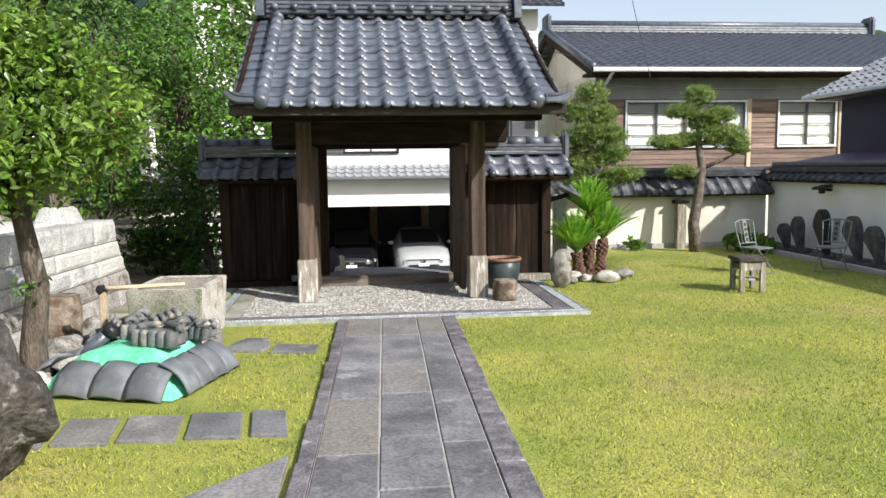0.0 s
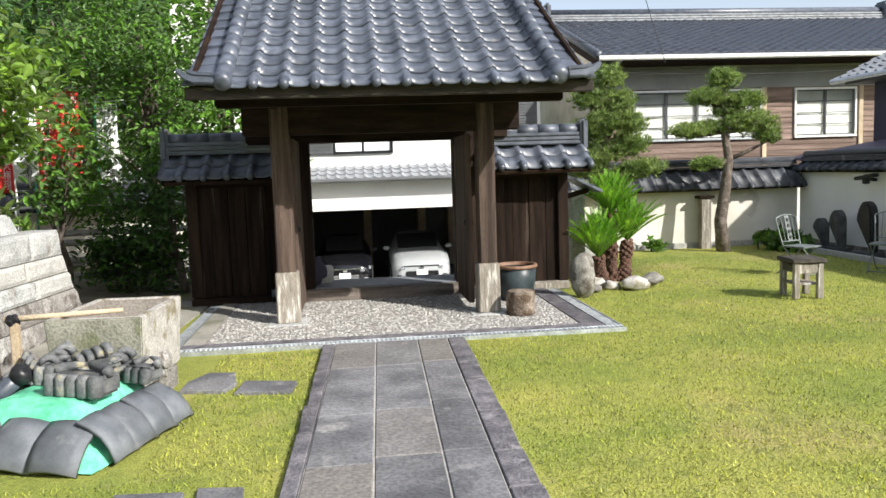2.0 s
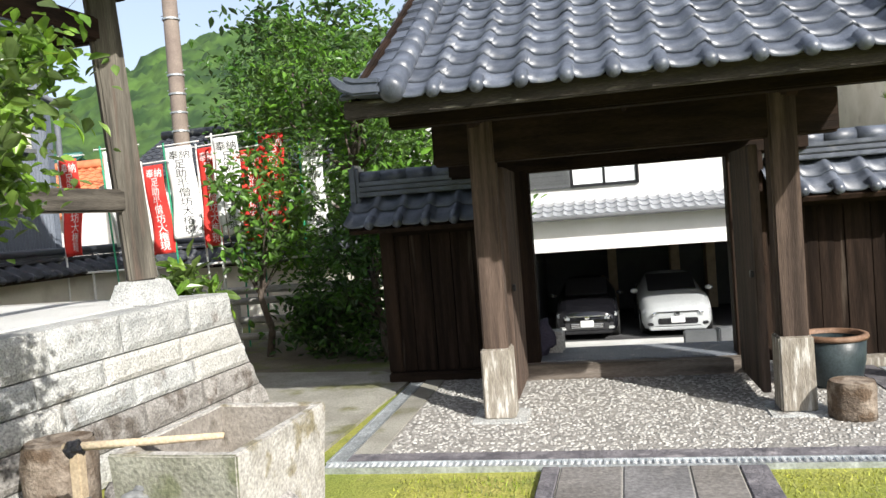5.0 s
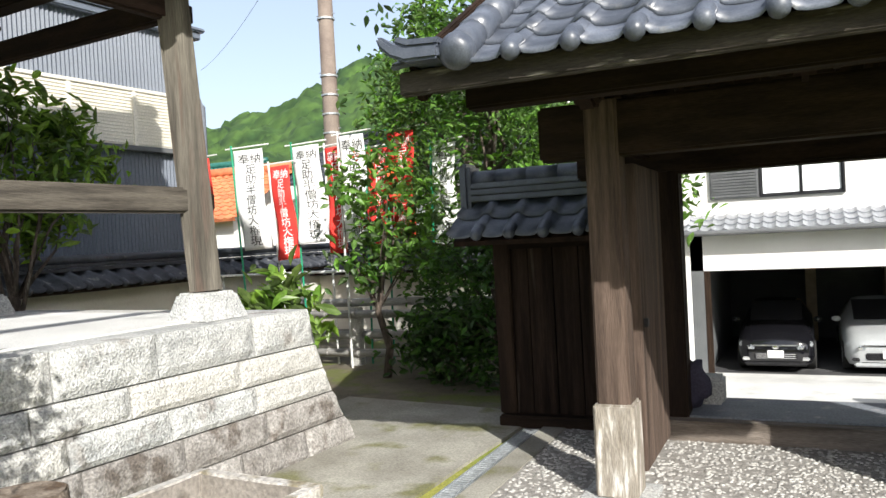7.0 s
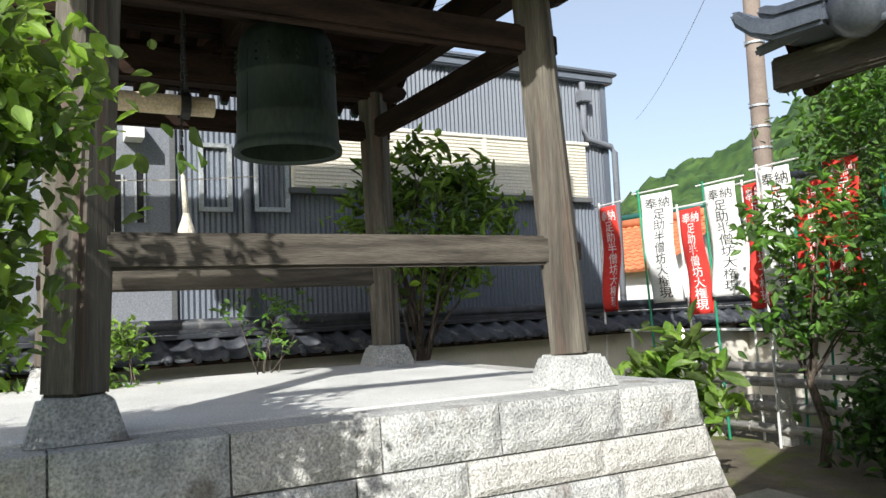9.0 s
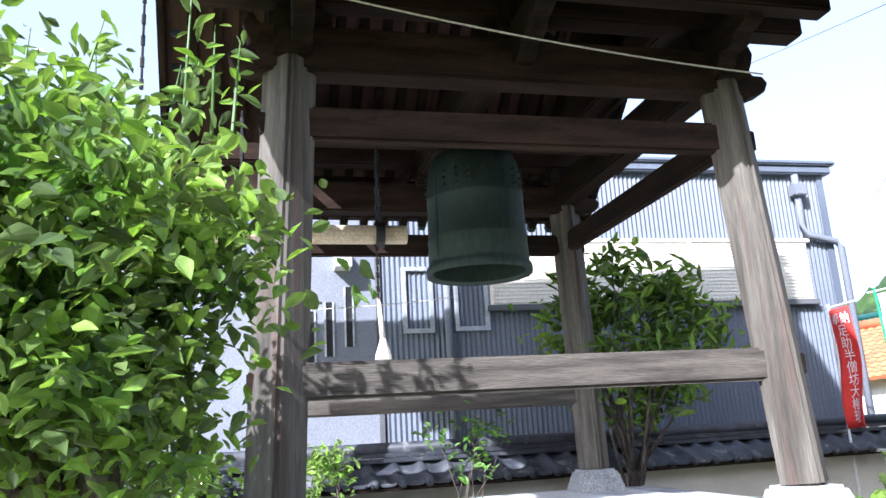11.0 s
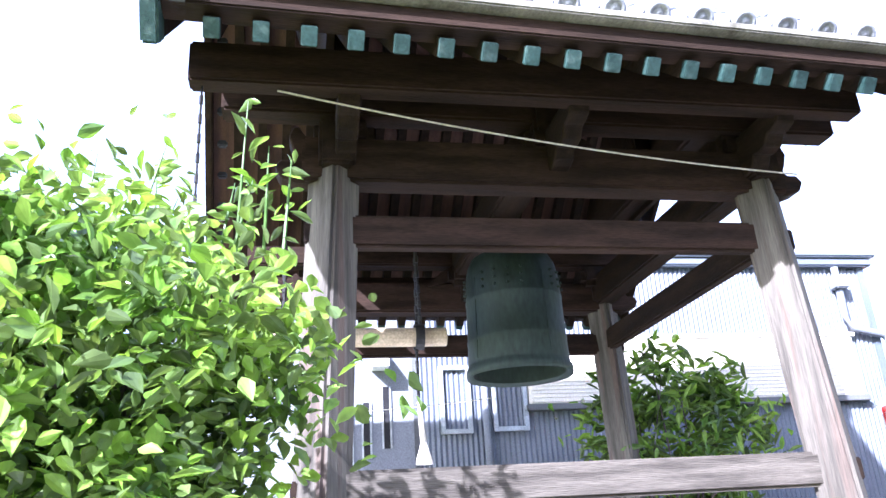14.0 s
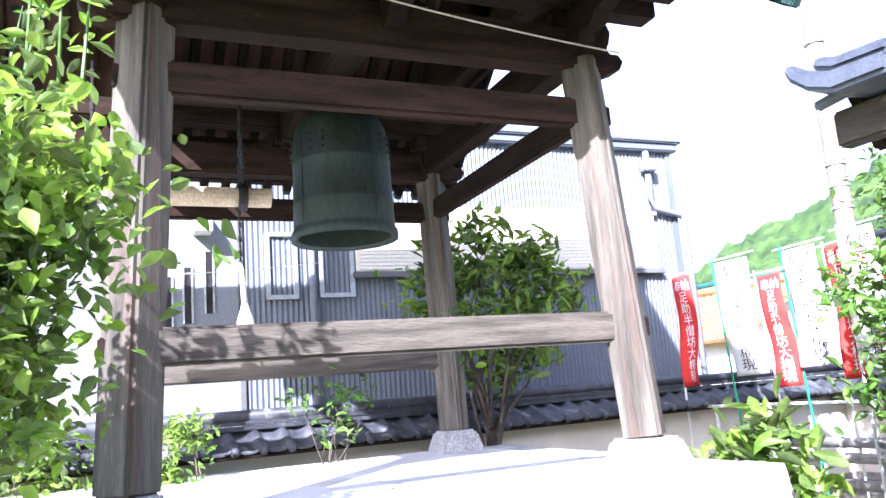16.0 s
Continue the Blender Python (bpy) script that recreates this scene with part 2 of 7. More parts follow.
WHITEPOLE = mat("white_plastic_pole", (0.7, 0.7, 0.68), (0.8, 0.8, 0.78), scale=6, rough=0.4, bump=0.0)
RED = mat("red_banner_cloth", (0.62, 0.035, 0.03), (0.75, 0.06, 0.045), scale=6, rough=0.85, bump=0.1, fine=200, var=0.1)
WHITE = mat("white_banner_cloth", (0.78, 0.78, 0.78), (0.85, 0.85, 0.85), scale=6, rough=0.85, bump=0.1, fine=200, var=0.05)
INK = mat("black_ink", (0.02, 0.02, 0.02), (0.035, 0.035, 0.035), scale=30, rough=0.8, bump=0.0)
GREENSHEET = mat("green_plastic_sheet", (0.14, 0.6, 0.36), (0.2, 0.7, 0.45), scale=5, rough=0.45, bump=0.3, fine=20)
POT = mat("dark_teal_glazed_pot", (0.018, 0.027, 0.031), (0.038, 0.052, 0.056), scale=6, rough=0.45, bump=0.05, stain=(0.12, 0.07, 0.04), stain_scale=5, stain_at=0.65)
RIM = mat("rusty_brown_rim", (0.16, 0.09, 0.055), (0.24, 0.15, 0.1), scale=12, rough=0.6, bump=0.2)
STUMP = mat("bleached_cut_log", (0.14, 0.105, 0.078), (0.3, 0.25, 0.2), scale=9, rough=0.9, bump=0.6, fine=60, stain=(0.1, 0.065, 0.04), stain_scale=8, stain_at=0.5)
PALEWOOD = mat("pale_bare_wood", (0.42, 0.33, 0.22), (0.56, 0.46, 0.33), scale=5, rough=0.75, bump=0.15)
HILL = mat("wooded_hillside", (0.02, 0.05, 0.014), (0.065, 0.125, 0.028), scale=0.16, rough=0.95, bump=1.0, fine=0.5, var=0.0)
ASPHALT = mat("worn_asphalt", (0.055, 0.055, 0.058), (0.09, 0.09, 0.092), scale=2, rough=0.85, bump=0.3, fine=120)
BLACKCAR = mat("black_car_paint", (0.006, 0.006, 0.008), (0.008, 0.008, 0.01), scale=1, rough=0.12, bump=0.0, spec=0.8, rough_var=0.02)
WHITECAR = mat("silver_white_car_paint", (0.45, 0.47, 0.48), (0.48, 0.5, 0.51), scale=1, rough=0.15, bump=0.0, spec=0.8, rough_var=0.02)
CHROME = mat("bright_chrome", (0.7, 0.7, 0.7), (0.8, 0.8, 0.8), scale=5, rough=0.12, bump=0.0, metal=1.0, rough_var=0.03)
PLATE = mat("white_number_plate", (0.8, 0.8, 0.8), (0.84, 0.84, 0.84), scale=5, rough=0.5, bump=0.0)
RUBBER = mat("black_rubber", (0.015, 0.015, 0.015), (0.03, 0.03, 0.03), scale=20, rough=0.8, bump=0.1)
REDTILE = mat("red_clay_roof_tile", (0.42, 0.13, 0.06), (0.55, 0.2, 0.09), scale=4, rough=0.7, bump=0.1, var=0.2)
GREENTILE = mat("green_glazed_roof_tile", (0.02, 0.1, 0.085), (0.035, 0.15, 0.125), scale=4, rough=0.4, bump=0.05)
POLE = mat("brown_concrete_pole", (0.16, 0.125, 0.105), (0.22, 0.18, 0.15), scale=3, rough=0.8, bump=0.1)
ROPE = mat("pale_hemp_rope", (0.5, 0.46, 0.38), (0.68, 0.63, 0.54), scale=30, rough=0.9, bump=0.5, fine=120)
BLIND = mat("pale_paper_blind", (0.36, 0.38, 0.39), (0.46, 0.48, 0.49), scale=2, rough=0.6, bump=0.02)
CURTAIN = mat("beige_curtain", (0.32, 0.3, 0.22), (0.42, 0.4, 0.31), scale=2, rough=0.8, bump=0.05)
REDFLOWER = mat("orange_red_berries", (0.5, 0.06, 0.02), (0.65, 0.12, 0.03), scale=10, rough=0.5, bump=0.0)
GLASS = glass_mat("clear_window_glass")
LEAF_NEAR = leaf_mat("bright_camellia_leaf", (0.088, 0.165, 0.033), (0.2, 0.298, 0.067), rough=0.2, glow=0.38)
LEAF_DARK = leaf_mat("dark_evergreen_leaf", (0.03, 0.075, 0.015), (0.06, 0.13, 0.026), rough=0.4, glow=0.25)
LEAF_MID = leaf_mat("mid_green_leaf", (0.06, 0.135, 0.026), (0.125, 0.235, 0.046), rough=0.45)
LEAF_SAGO = leaf_mat("glossy_cycad_leaf", (0.1, 0.24, 0.025), (0.19, 0.37, 0.045), rough=0.35, glow=0.35)
NEEDLE = leaf_mat("pine_needles", (0.12, 0.19, 0.05), (0.21, 0.28, 0.085), rough=0.5, glow=0.25)
GRASS_BLADE = leaf_mat("short_lawn_blades", (0.19, 0.245, 0.042), (0.36, 0.355, 0.085), rough=0.6, glow=0.3, scale=0.7)


def lawn_mat():
    """Yellow-green turf with deeper green and worn straw-coloured patches."""
    m = mat("mown_mossy_lawn", (0.22, 0.265, 0.046), (0.36, 0.35, 0.08), scale=0.9, rough=0.95, bump=0.9, fine=70, var=0.0, stain=(0.38, 0.32, 0.12), stain_scale=0.6, stain_at=0.56)
    n, l = m.node_tree.nodes, m.node_tree.links
    bsdf = n["Principled BSDF"]
    geo = n.new("ShaderNodeNewGeometry")
    src = bsdf.inputs["Base Color"].links[0].from_socket
    for scale, lo, hi, amount, colour in ((0.42, 0.5, 0.66, 0.6, (0.14, 0.2, 0.036)), (5.5, 0.55, 0.7, 0.5, (0.11, 0.16, 0.03)), (11.0, 0.6, 0.72, 0.45, (0.42, 0.37, 0.16))):
        t = n.new("ShaderNodeTexNoise")
        t.inputs["Scale"].default_value, t.inputs["Detail"].default_value = scale, 5
        l.new(geo.outputs["Position"], t.inputs["Vector"])
        r = n.new("ShaderNodeMapRange")
        for k, v in enumerate((lo, hi, 0.0, amount)):
            r.inputs[1 + k].default_value = v
        l.new(t.outputs[0], r.inputs[0])
        mx = n.new("ShaderNodeMix")
        mx.data_type = "RGBA"
        l.new(r.outputs[0], mx.inputs[0])
        l.new(src, mx.inputs[6])
        mx.inputs[7].default_value = (*colour, 1)
        src = mx.outputs[2]
    l.new(src, bsdf.inputs["Base Color"])
    return m


LAWN = lawn_mat()


# ---- mesh helpers ----
def mesh_of(bm, name, smooth=False):
    me = bpy.data.meshes.new(name)
    bm.to_mesh(me)
    bm.free()
    if smooth:
        for p in me.polygons:
            p.use_smooth = True
    return me


def part(name, bm, material, parent, label="", smooth=False):
    """Links a bmesh or mesh as ONE mesh object under a thing or a part."""
    me = mesh_of(bm, name, smooth) if isinstance(bm, bmesh.types.BMesh) else bm
    if material and not me.materials:
        me.materials.append(material)
    ob = new(name, me)
    if parent:
        ob.parent = parent
    if label:
        ob["label"] = label
    return ob


def thing(name, label, category, group="", kind="", at=(0, 0, 0), rz=0.0):
    ob = new(name)
    ob.empty_display_size = 0.1
    ob.matrix_world = pose(*at, 0, 0, rz)
    return tagged(ob, label, category, group, kind)


def solid(name, bm, material, label, category="", group="", kind="", smooth=False):
    return tagged(part(name, bm, material, None, smooth=smooth), label, category, group, kind)


def box(x0, x1, y0, y1, z0, z1, bevel=0.0, bm=None, m=None):
    bm = bm or bmesh.new()
    t = Matrix.Translation(((x0 + x1) / 2, (y0 + y1) / 2, (z0 + z1) / 2)) @ Matrix.Diagonal((x1 - x0, y1 - y0, z1 - z0, 1))
    v = bmesh.ops.create_cube(bm, size=1, matrix=(m @ t) if m else t)["verts"]
    if bevel:
        edges = list({e for w in v for e in w.link_edges})
        bmesh.ops.bevel(bm, geom=edges, offset=bevel, segments=2, affect="EDGES", clamp_overlap=True)
    return bm


def beam(p, q, w, h, bevel=0.008, bm=None, up=(0, 0, 1), taper=1.0):
    """A squared timber from p to q, w wide and h deep."""
    bm = bm or bmesh.new()
    p, q = Vector(p), Vector(q)
    d = q - p
    zax = d.normalized()
    xax = Vector(up).cross(zax)
    if xax.length < 1e-4:
        xax = Vector((1, 0, 0))
    xax.normalize()
    yax = zax.cross(xax)
    m = Matrix((xax, yax, zax)).transposed().to_4x4()
    m.translation = (p + q) / 2
    v = bmesh.ops.create_cube(bm, size=1, matrix=m @ Matrix.Diagonal((w, h, d.length, 1)))["verts"]
    if taper != 1.0:
        for w_ in v:
            if (w_.co - q).dot(zax) > -d.length / 2:
                c = q + xax * (w_.co - q).dot(xax) * taper + yax * (w_.co - q).dot(yax) * taper
                w_.co = c
    if bevel:
        bmesh.ops.bevel(bm, geom=list({e for w_ in v for e in w_.link_edges}), offset=bevel, segments=2, affect="EDGES", clamp_overlap=True)
    return bm


def tube(points, radii, sides=10, bm=None, cap=True):
    """A round limb through points with a radius at each."""
    bm = bm or bmesh.new()
    pts = [Vector(p) for p in points]
    if not hasattr(radii, "__len__"):
        radii = [radii] * len(pts)
    rings = []
    for i, p in enumerate(pts):
        d = (pts[min(i + 1, len(pts) - 1)] - pts[max(i - 1, 0)]).normalized()
        ref = Vector((0, 0, 1)) if abs(d.z) < 0.9 else Vector((1, 0, 0))
        a = d.cross(ref).normalized()
        b = d.cross(a)
        rings.append([bm.verts.new(p + (a * math.cos(2 * math.pi * k / sides) + b * math.sin(2 * math.pi * k / sides)) * radii[i]) for k in range(sides)])
    for r, s in zip(rings, rings[1:]):
        for k in range(sides):
            bm.faces.new((r[k], r[(k + 1) % sides], s[(k + 1) % sides], s[k]))
    if cap:
        bm.faces.new(list(reversed(rings[0])))
        bm.faces.new(rings[-1])
    bmesh.ops.recalc_face_normals(bm, faces=bm.faces)
    return bm


def lathe(profile, sides=32, bm=None):
    """A turned shape from (radius, height) pairs."""
    bm = bm or bmesh.new()
    rings = []
    for r, z in profile:
        if r < 1e-5:
            rings.append([bm.verts.new((0, 0, z))])
        else:
            rings.append([bm.verts.new((r * math.cos(2 * math.pi * k / sides), r * math.sin(2 * math.pi * k / sides), z)) for k in range(sides)])
    for a, b in zip(rings, rings[1:]):
        for k in range(sides):
            j = (k + 1) % sides
            if len(a) == 1 and len(b) > 1:
                bm.faces.new((a[0], b[j], b[k]))
            elif len(b) == 1 and len(a) > 1:
                bm.faces.new((a[k], a[j], b[0]))
            elif len(a) > 1:
                bm.faces.new((a[k], a[j], b[j], b[k]))
    bmesh.ops.recalc_face_normals(bm, faces=bm.faces)
    return bm


def prism(poly, z0, z1, bm=None):
    """A flat outline in x and y raised from z0 to z1."""
    bm = bm or bmesh.new()
    lo = [bm.verts.new((x, y, z0)) for x, y in poly]
    hi = [bm.verts.new((x, y, z1)) for x, y in poly]
    n = len(poly)
    bm.faces.new(list(reversed(lo)))
    bm.faces.new(hi)
    for k in range(n):
        bm.faces.new((lo[k], lo[(k + 1) % n], hi[(k + 1) % n], hi[k]))
    bmesh.ops.recalc_face_normals(bm, faces=bm.faces)
    return bm


def rock(size, seed, bm=None, rough=0.22, at=(0, 0, 0), detail=3):
    bm = bm or bmesh.new()
    v = bmesh.ops.create_icosphere(bm, subdivisions=detail, radius=1)["verts"]
    for w in v:
        d = noise.noise(w.co * 1.3 + Vector((seed * 7.1, seed, 0))) * rough * 1.6 + noise.noise(w.co * 3.1 + Vector((seed, 0, seed * 3))) * rough * 0.7
        w.co = Vector((w.co.x * size[0], w.co.y * size[1], w.co.z * size[2])) * (1 + d) + Vector(at)
    return bm


def leaves_mesh(name, centres, size, rng, up=0.5, length=1.0, fold=0.25, droop=0.0, wide=1.0):
    """Pointed, folded leaves at the given places."""
    c = np.asarray(centres, float)
    n = len(c)
    nrm = rng.normal(size=(n, 3))
    nrm[:, 2] = np.abs(nrm[:, 2]) + up
    nrm /= np.linalg.norm(nrm, axis=1)[:, None]
    t = rng.normal(size=(n, 3))
    t[:, 2] -= droop
    t -= nrm * (t * nrm).sum(1)[:, None]
    t /= np.linalg.norm(t, axis=1)[:, None]
    s = np.cross(nrm, t)
    sz = (size * rng.uniform(0.65, 1.3, n))[:, None]
    ln = sz * length
    base = c - t * ln * 0.5
    tip = c + t * ln * 0.5 - nrm * ln * 0.12
    lift = nrm * sz * fold * 0.3
    shape = ((-0.34, 0.17), (-0.08, 0.27), (0.2, 0.19))
    curl = [lift - nrm * ln * 0.5 * f * f for f, w in shape]
    right = [c + t * ln * f - s * sz * w * wide + q for (f, w), q in zip(shape, curl)]
    left = [c + t * ln * f + s * sz * w * wide + q for (f, w), q in zip(shape, curl)][::-1]
    verts = np.stack([base, *right, tip, *left], 1).reshape(-1, 3)
    i = (np.arange(n) * 8)[:, None]
    faces = np.concatenate([i + np.array([[0, 1, 2, 3, 4]]), i + np.array([[0, 4, 5, 6, 7]])])
    me = bpy.data.meshes.new(name)
    me.from_pydata(verts.tolist(), [], faces.tolist())
    return me


def clump_points(rng, clumps, per, spread, flat=0.8):
    out = []
    for c in clumps:
        k = int(per * rng.uniform(0.7, 1.3))
        p = rng.normal(size=(k, 3)) * spread * rng.uniform(0.7, 1.2)
        p[:, 2] *= flat
        out.append(p + np.asarray(c))
    return np.concatenate(out)


def crown_clumps(rng, centre, radii, n, hollow=0.45):
    out = []
    while len(out) < n:
        p = rng.uniform(-1, 1, 3)
        r = np.linalg.norm(p)
        if hollow < r < 1:
            out.append(np.asarray(centre) + p * np.asarray(radii))
    return out


def tree(name, label, base, trunk_r, top, clumps, per, spread, leaf, size, leafmat, barkmat=None, group="", limbs=9, length=1.2, seed=1, category="tree", droop=0.2, wide=1.0, fork=2):
    rng = np.random.default_rng(seed)
    ob = thing(name, label, category, group, at=base)
    b = Vector(base)
    top = Vector(top)
    pts = [Vector((0, 0, -0.05)) + (top - b) * (k / 5) + Vector(rng.normal(size=3)) * 0.04 * (k > 0) * (k < 5) for k in range(6)]
    part("trunk", tube(pts, [trunk_r * (1.25 - 0.17 * k) for k in range(6)], 10), barkmat or BARK, ob, smooth=True)
    order = rng.permutation(len(clumps))[:limbs]
    for k in order:
        bm = bmesh.new()
        end = Vector(clumps[k]) - b
        s = pts[fork + int(rng.integers(0, 5 - fork))]
        mid = (s + end) / 2 + Vector(rng.normal(size=3)) * 0.08
        tube([s, mid, end], [trunk_r * 0.38, trunk_r * 0.2, trunk_r * 0.06], 6, bm)
        part("limb", bm, barkmat or BARK, ob, smooth=True)
    cen = clump_points(rng, clumps, per, spread) - np.asarray(base)
    part("crown", leaves_mesh("crown", cen, size, rng, length=length, droop=droop, wide=wide), leafmat, ob)
    return ob


# ---- roof tiles ----
def pan_tile_mesh(name, w, l, thick=0.018, rise=0.04):
    """One S-shaped pan tile: x across, y up the slope from its lower edge, z out of the roof."""
    bm = bmesh.new()
    n = 9
    rows = []
    for y, dz in ((-0.02, 0.012), (l, -0.012)):
        for low in (False, True):
            row = []
            for k in range(n):
                u = k / (n - 1) * 1.08 - 0.04
                z = rise * (math.exp(-((u - 0.86) / 0.15) ** 2) * 1.2 + math.exp(-((u + 0.14) / 0.15) ** 2) * 1.2 + 0.42 * (u - 0.42) ** 2 * 2)
                row.append(bm.verts.new((u * w, y, z + dz - (thick if low else 0))))
            rows.append(row)
    f0, f1, b0, b1 = rows
    for k in range(n - 1):
        bm.faces.new((f0[k], f0[k + 1], b0[k + 1], b0[k]))
        bm.faces.new((f1[k], f1[k + 1], f0[k + 1], f0[k]))
    bmesh.ops.recalc_face_normals(bm, faces=bm.faces)
    me = mesh_of(bm, name, True)
    return me


def end_knob_mesh(name, r, l):
    bm = bmesh.new()
    m = Matrix.Rotation(radians(90), 4, "X")
    lathe([(0, 0.03), (r * 0.5, 0.026), (r * 0.95, 0.008), (r, -0.01), (r, -l)], 12, bm)
    bmesh.ops.transform(bm, matrix=m, verts=bm.verts)
    return mesh_of(bm, name, True)


def slope_matrix(x, y, z, pitch, rz=0.0):
    """A place on a roof that climbs along +y at pitch degrees, turned by rz."""
    return Matrix.Translation((x, y, z)) @ Matrix.Rotation(radians(rz), 4, "Z") @ Matrix.Rotation(radians(pitch), 4, "X")


def tile_slope(parent, me, knob, origin, pitch, cols, rows, w, l, rz=0.0, material=None, skip=None, sag=0.0, name="roof_tile"):
    """Rows of pan tiles, each its own piece; origin: the slope's lower left corner."""
    base = slope_matrix(*origin, pitch, rz)
    for j in range(rows):
        for i in range(cols):
            if skip and skip(i, j):
                continue
            ob = new(name, me)
            if not me.materials:
                me.materials.append(material)
            ob.parent = parent
            ob.matrix_local = base @ Matrix.Translation((i * w + random.uniform(-0.003, 0.003), j * l, 0.006 + sag * math.sin(math.pi * j / rows) * -1)) @ Matrix.Rotation(radians(random.uniform(-0.7, 0.7)), 4, "Y")
    if knob:
        if not knob.materials:
            knob.materials.append(material)
        for i in range(cols):
            ob = new("end_knob", knob)
            ob.parent = parent
            ob.matrix_local = base @ Matrix.Translation(((i + 0.88) * w, -0.03, 0.03))


def roll_ridge(points, r, bm=None, sides=10):
    return tube(points, r, sides, bm)


# ---- ground ----
def ground_height(x, y):
    """The yard is level; past the gate's landing the land drops to the street."""
    if y < 11.3:
        return 0.0
    east = min(1.0, max(0.0, (x - 2.9) / 1.2))
    west = min(1.0, max(0.0, (-2.1 - x) / 1.2))
    k = min(1.0, (y - 11.3) / 1.2) * (1 - max(east if y < 16.2 else 0, west if y < 15.5 else 0))
    return -1.75 * k


def build_ground():
    bm = bmesh.new()
    xs = [-400, -120, -60, -30, -18, -12] + [round(-10 + 0.5 * k, 2) for k in range(45)] + [16, 22, 40, 80, 150, 400]
    ys = [-300, -80, -30, -12, -6] + [-3 + 0.5 * k for k in range(59)] + [30, 36, 45, 60, 90, 150, 400]
    grid = [[bm.verts.new((x, y, ground_height(x, y) + 0.012 * noise.noise((x * 1.3, y * 1.3, 0)) - 0.005)) for x in xs] for y in ys]
    for j in range(len(ys) - 1):
        for i in range(len(xs) - 1):
            bm.faces.new((grid[j][i], grid[j][i + 1], grid[j + 1][i + 1], grid[j + 1][i]))
    solid("ground", bm, LAWN, "yellow-green mown lawn with thin dry patches", "ground", kind="structure", smooth=True)


build_ground()


def sheet(name, poly, z0, z1, material, label, category, kind="structure"):
    return solid(name, prism(poly, z0, z1), material, label, category, kind=kind)


# dirt strip left of the path, under the trees and round the platform
sheet("dirt_bed", [(-9, 10.3), (-1.5, 10.9), (-1.7, 11.5), (-3.5, 15.4), (-9, 15.4)], -0.03, 0.012, DIRT, "dark mossy dirt under the shrubs", "ground")
sheet("cement_apron", [(-3.6, 7.9), (-1.72, 8.0), (-1.62, 10.5), (-2.0, 10.9), (-3.6, 11.1)], -0.03, 0.02, CEMENT, "damp mossy cement apron beside the gate", "pavement")
sheet("street", [(-14, 16.6), (16, 16.6), (16, 21.4), (-14, 21.4)], -1.8, -1.72, ASPHALT, "grey asphalt street below the gate", "road")

# gravel forecourt of the gate, with its drain
sheet("gravel_court", [(-1.28, 8.22), (2.12, 8.22), (2.12, 10.5), (-1.28, 10.5)], -0.03, 0.022, GRAVEL_BED, "washed gravel forecourt set in concrete", "pavement")
sheet("court_kerb", [(-1.45, 8.07), (2.3, 8.07), (2.3, 8.22), (-1.45, 8.22)], -0.03, 0.03, SLAB_EDGE, "dark stone kerb along the forecourt", "kerb")
sheet("court_kerb", [(-1.45, 8.22), (-1.28, 8.22), (-1.28, 10.4), (-1.45, 10.4)], -0.03, 0.03, CEMENT, "mossy cement kerb along the forecourt", "kerb")
sheet("court_kerb", [(2.12, 8.22), (2.3, 8.22), (2.3, 10.4), (2.12, 10.4)], -0.03, 0.03, SLAB_EDGE, "dark stone kerb along the forecourt", "kerb")


def drain(name, x0, x1, y0, y1, along_x):
    """A narrow steel grating of cross bars between two rails."""
    ob = thing(name, "galvanised steel drain grating round the gravel forecourt", "drain", kind="structure")
    z = 0.03
    part("channel", box(x0, x1, y0, y1, -0.03, 0.012), CONCRETE, ob)
    if along_x:
        part("rail", box(x0, x1, y0, y0 + 0.012, -0.02, z), STEEL, ob)
        part("rail", box(x0, x1, y1 - 0.012, y1, -0.02, z), STEEL, ob)
        bm = bmesh.new()
        k = x0 + 0.02
        while k < x1:
            box(k, k + 0.012, y0 + 0.012, y1 - 0.012, 0.014, z - 0.004, bm=bm)
            k += 0.04
    else:
        part("rail", box(x0, x0 + 0.012, y0, y1, -0.02, z), STEEL, ob)
        part("rail", box(x1 - 0.012, x1, y0, y1, -0.02, z), STEEL, ob)
        bm = bmesh.new()
        k = y0 + 0.02
        while k < y1:
            box(x0 + 0.012, x1 - 0.012, k, k + 0.012, 0.014, z - 0.004, bm=bm)
            k += 0.04
    tagged(part("bars", bm, STEEL, ob), kind="stuff")


drain("drain_grating", -1.58, 2.46, 7.95, 8.07, True)
drain("drain_grating", -1.58, -1.46, 8.07, 10.3, False)
drain("drain_grating", 2.32, 2.46, 8.07, 10.3, False)


# ---- gate ----
GX0, GX1 = -0.595, 1.405          # front post centres
GYF, GYM = 9.07, 10.45            # front posts, main posts
EAVE_Y, EAVE_Z, RIDGE_Y, RIDGE_Z = 7.9, 2.2, 10.07, 3.46
RX0, RX1 = -1.18, 2.12


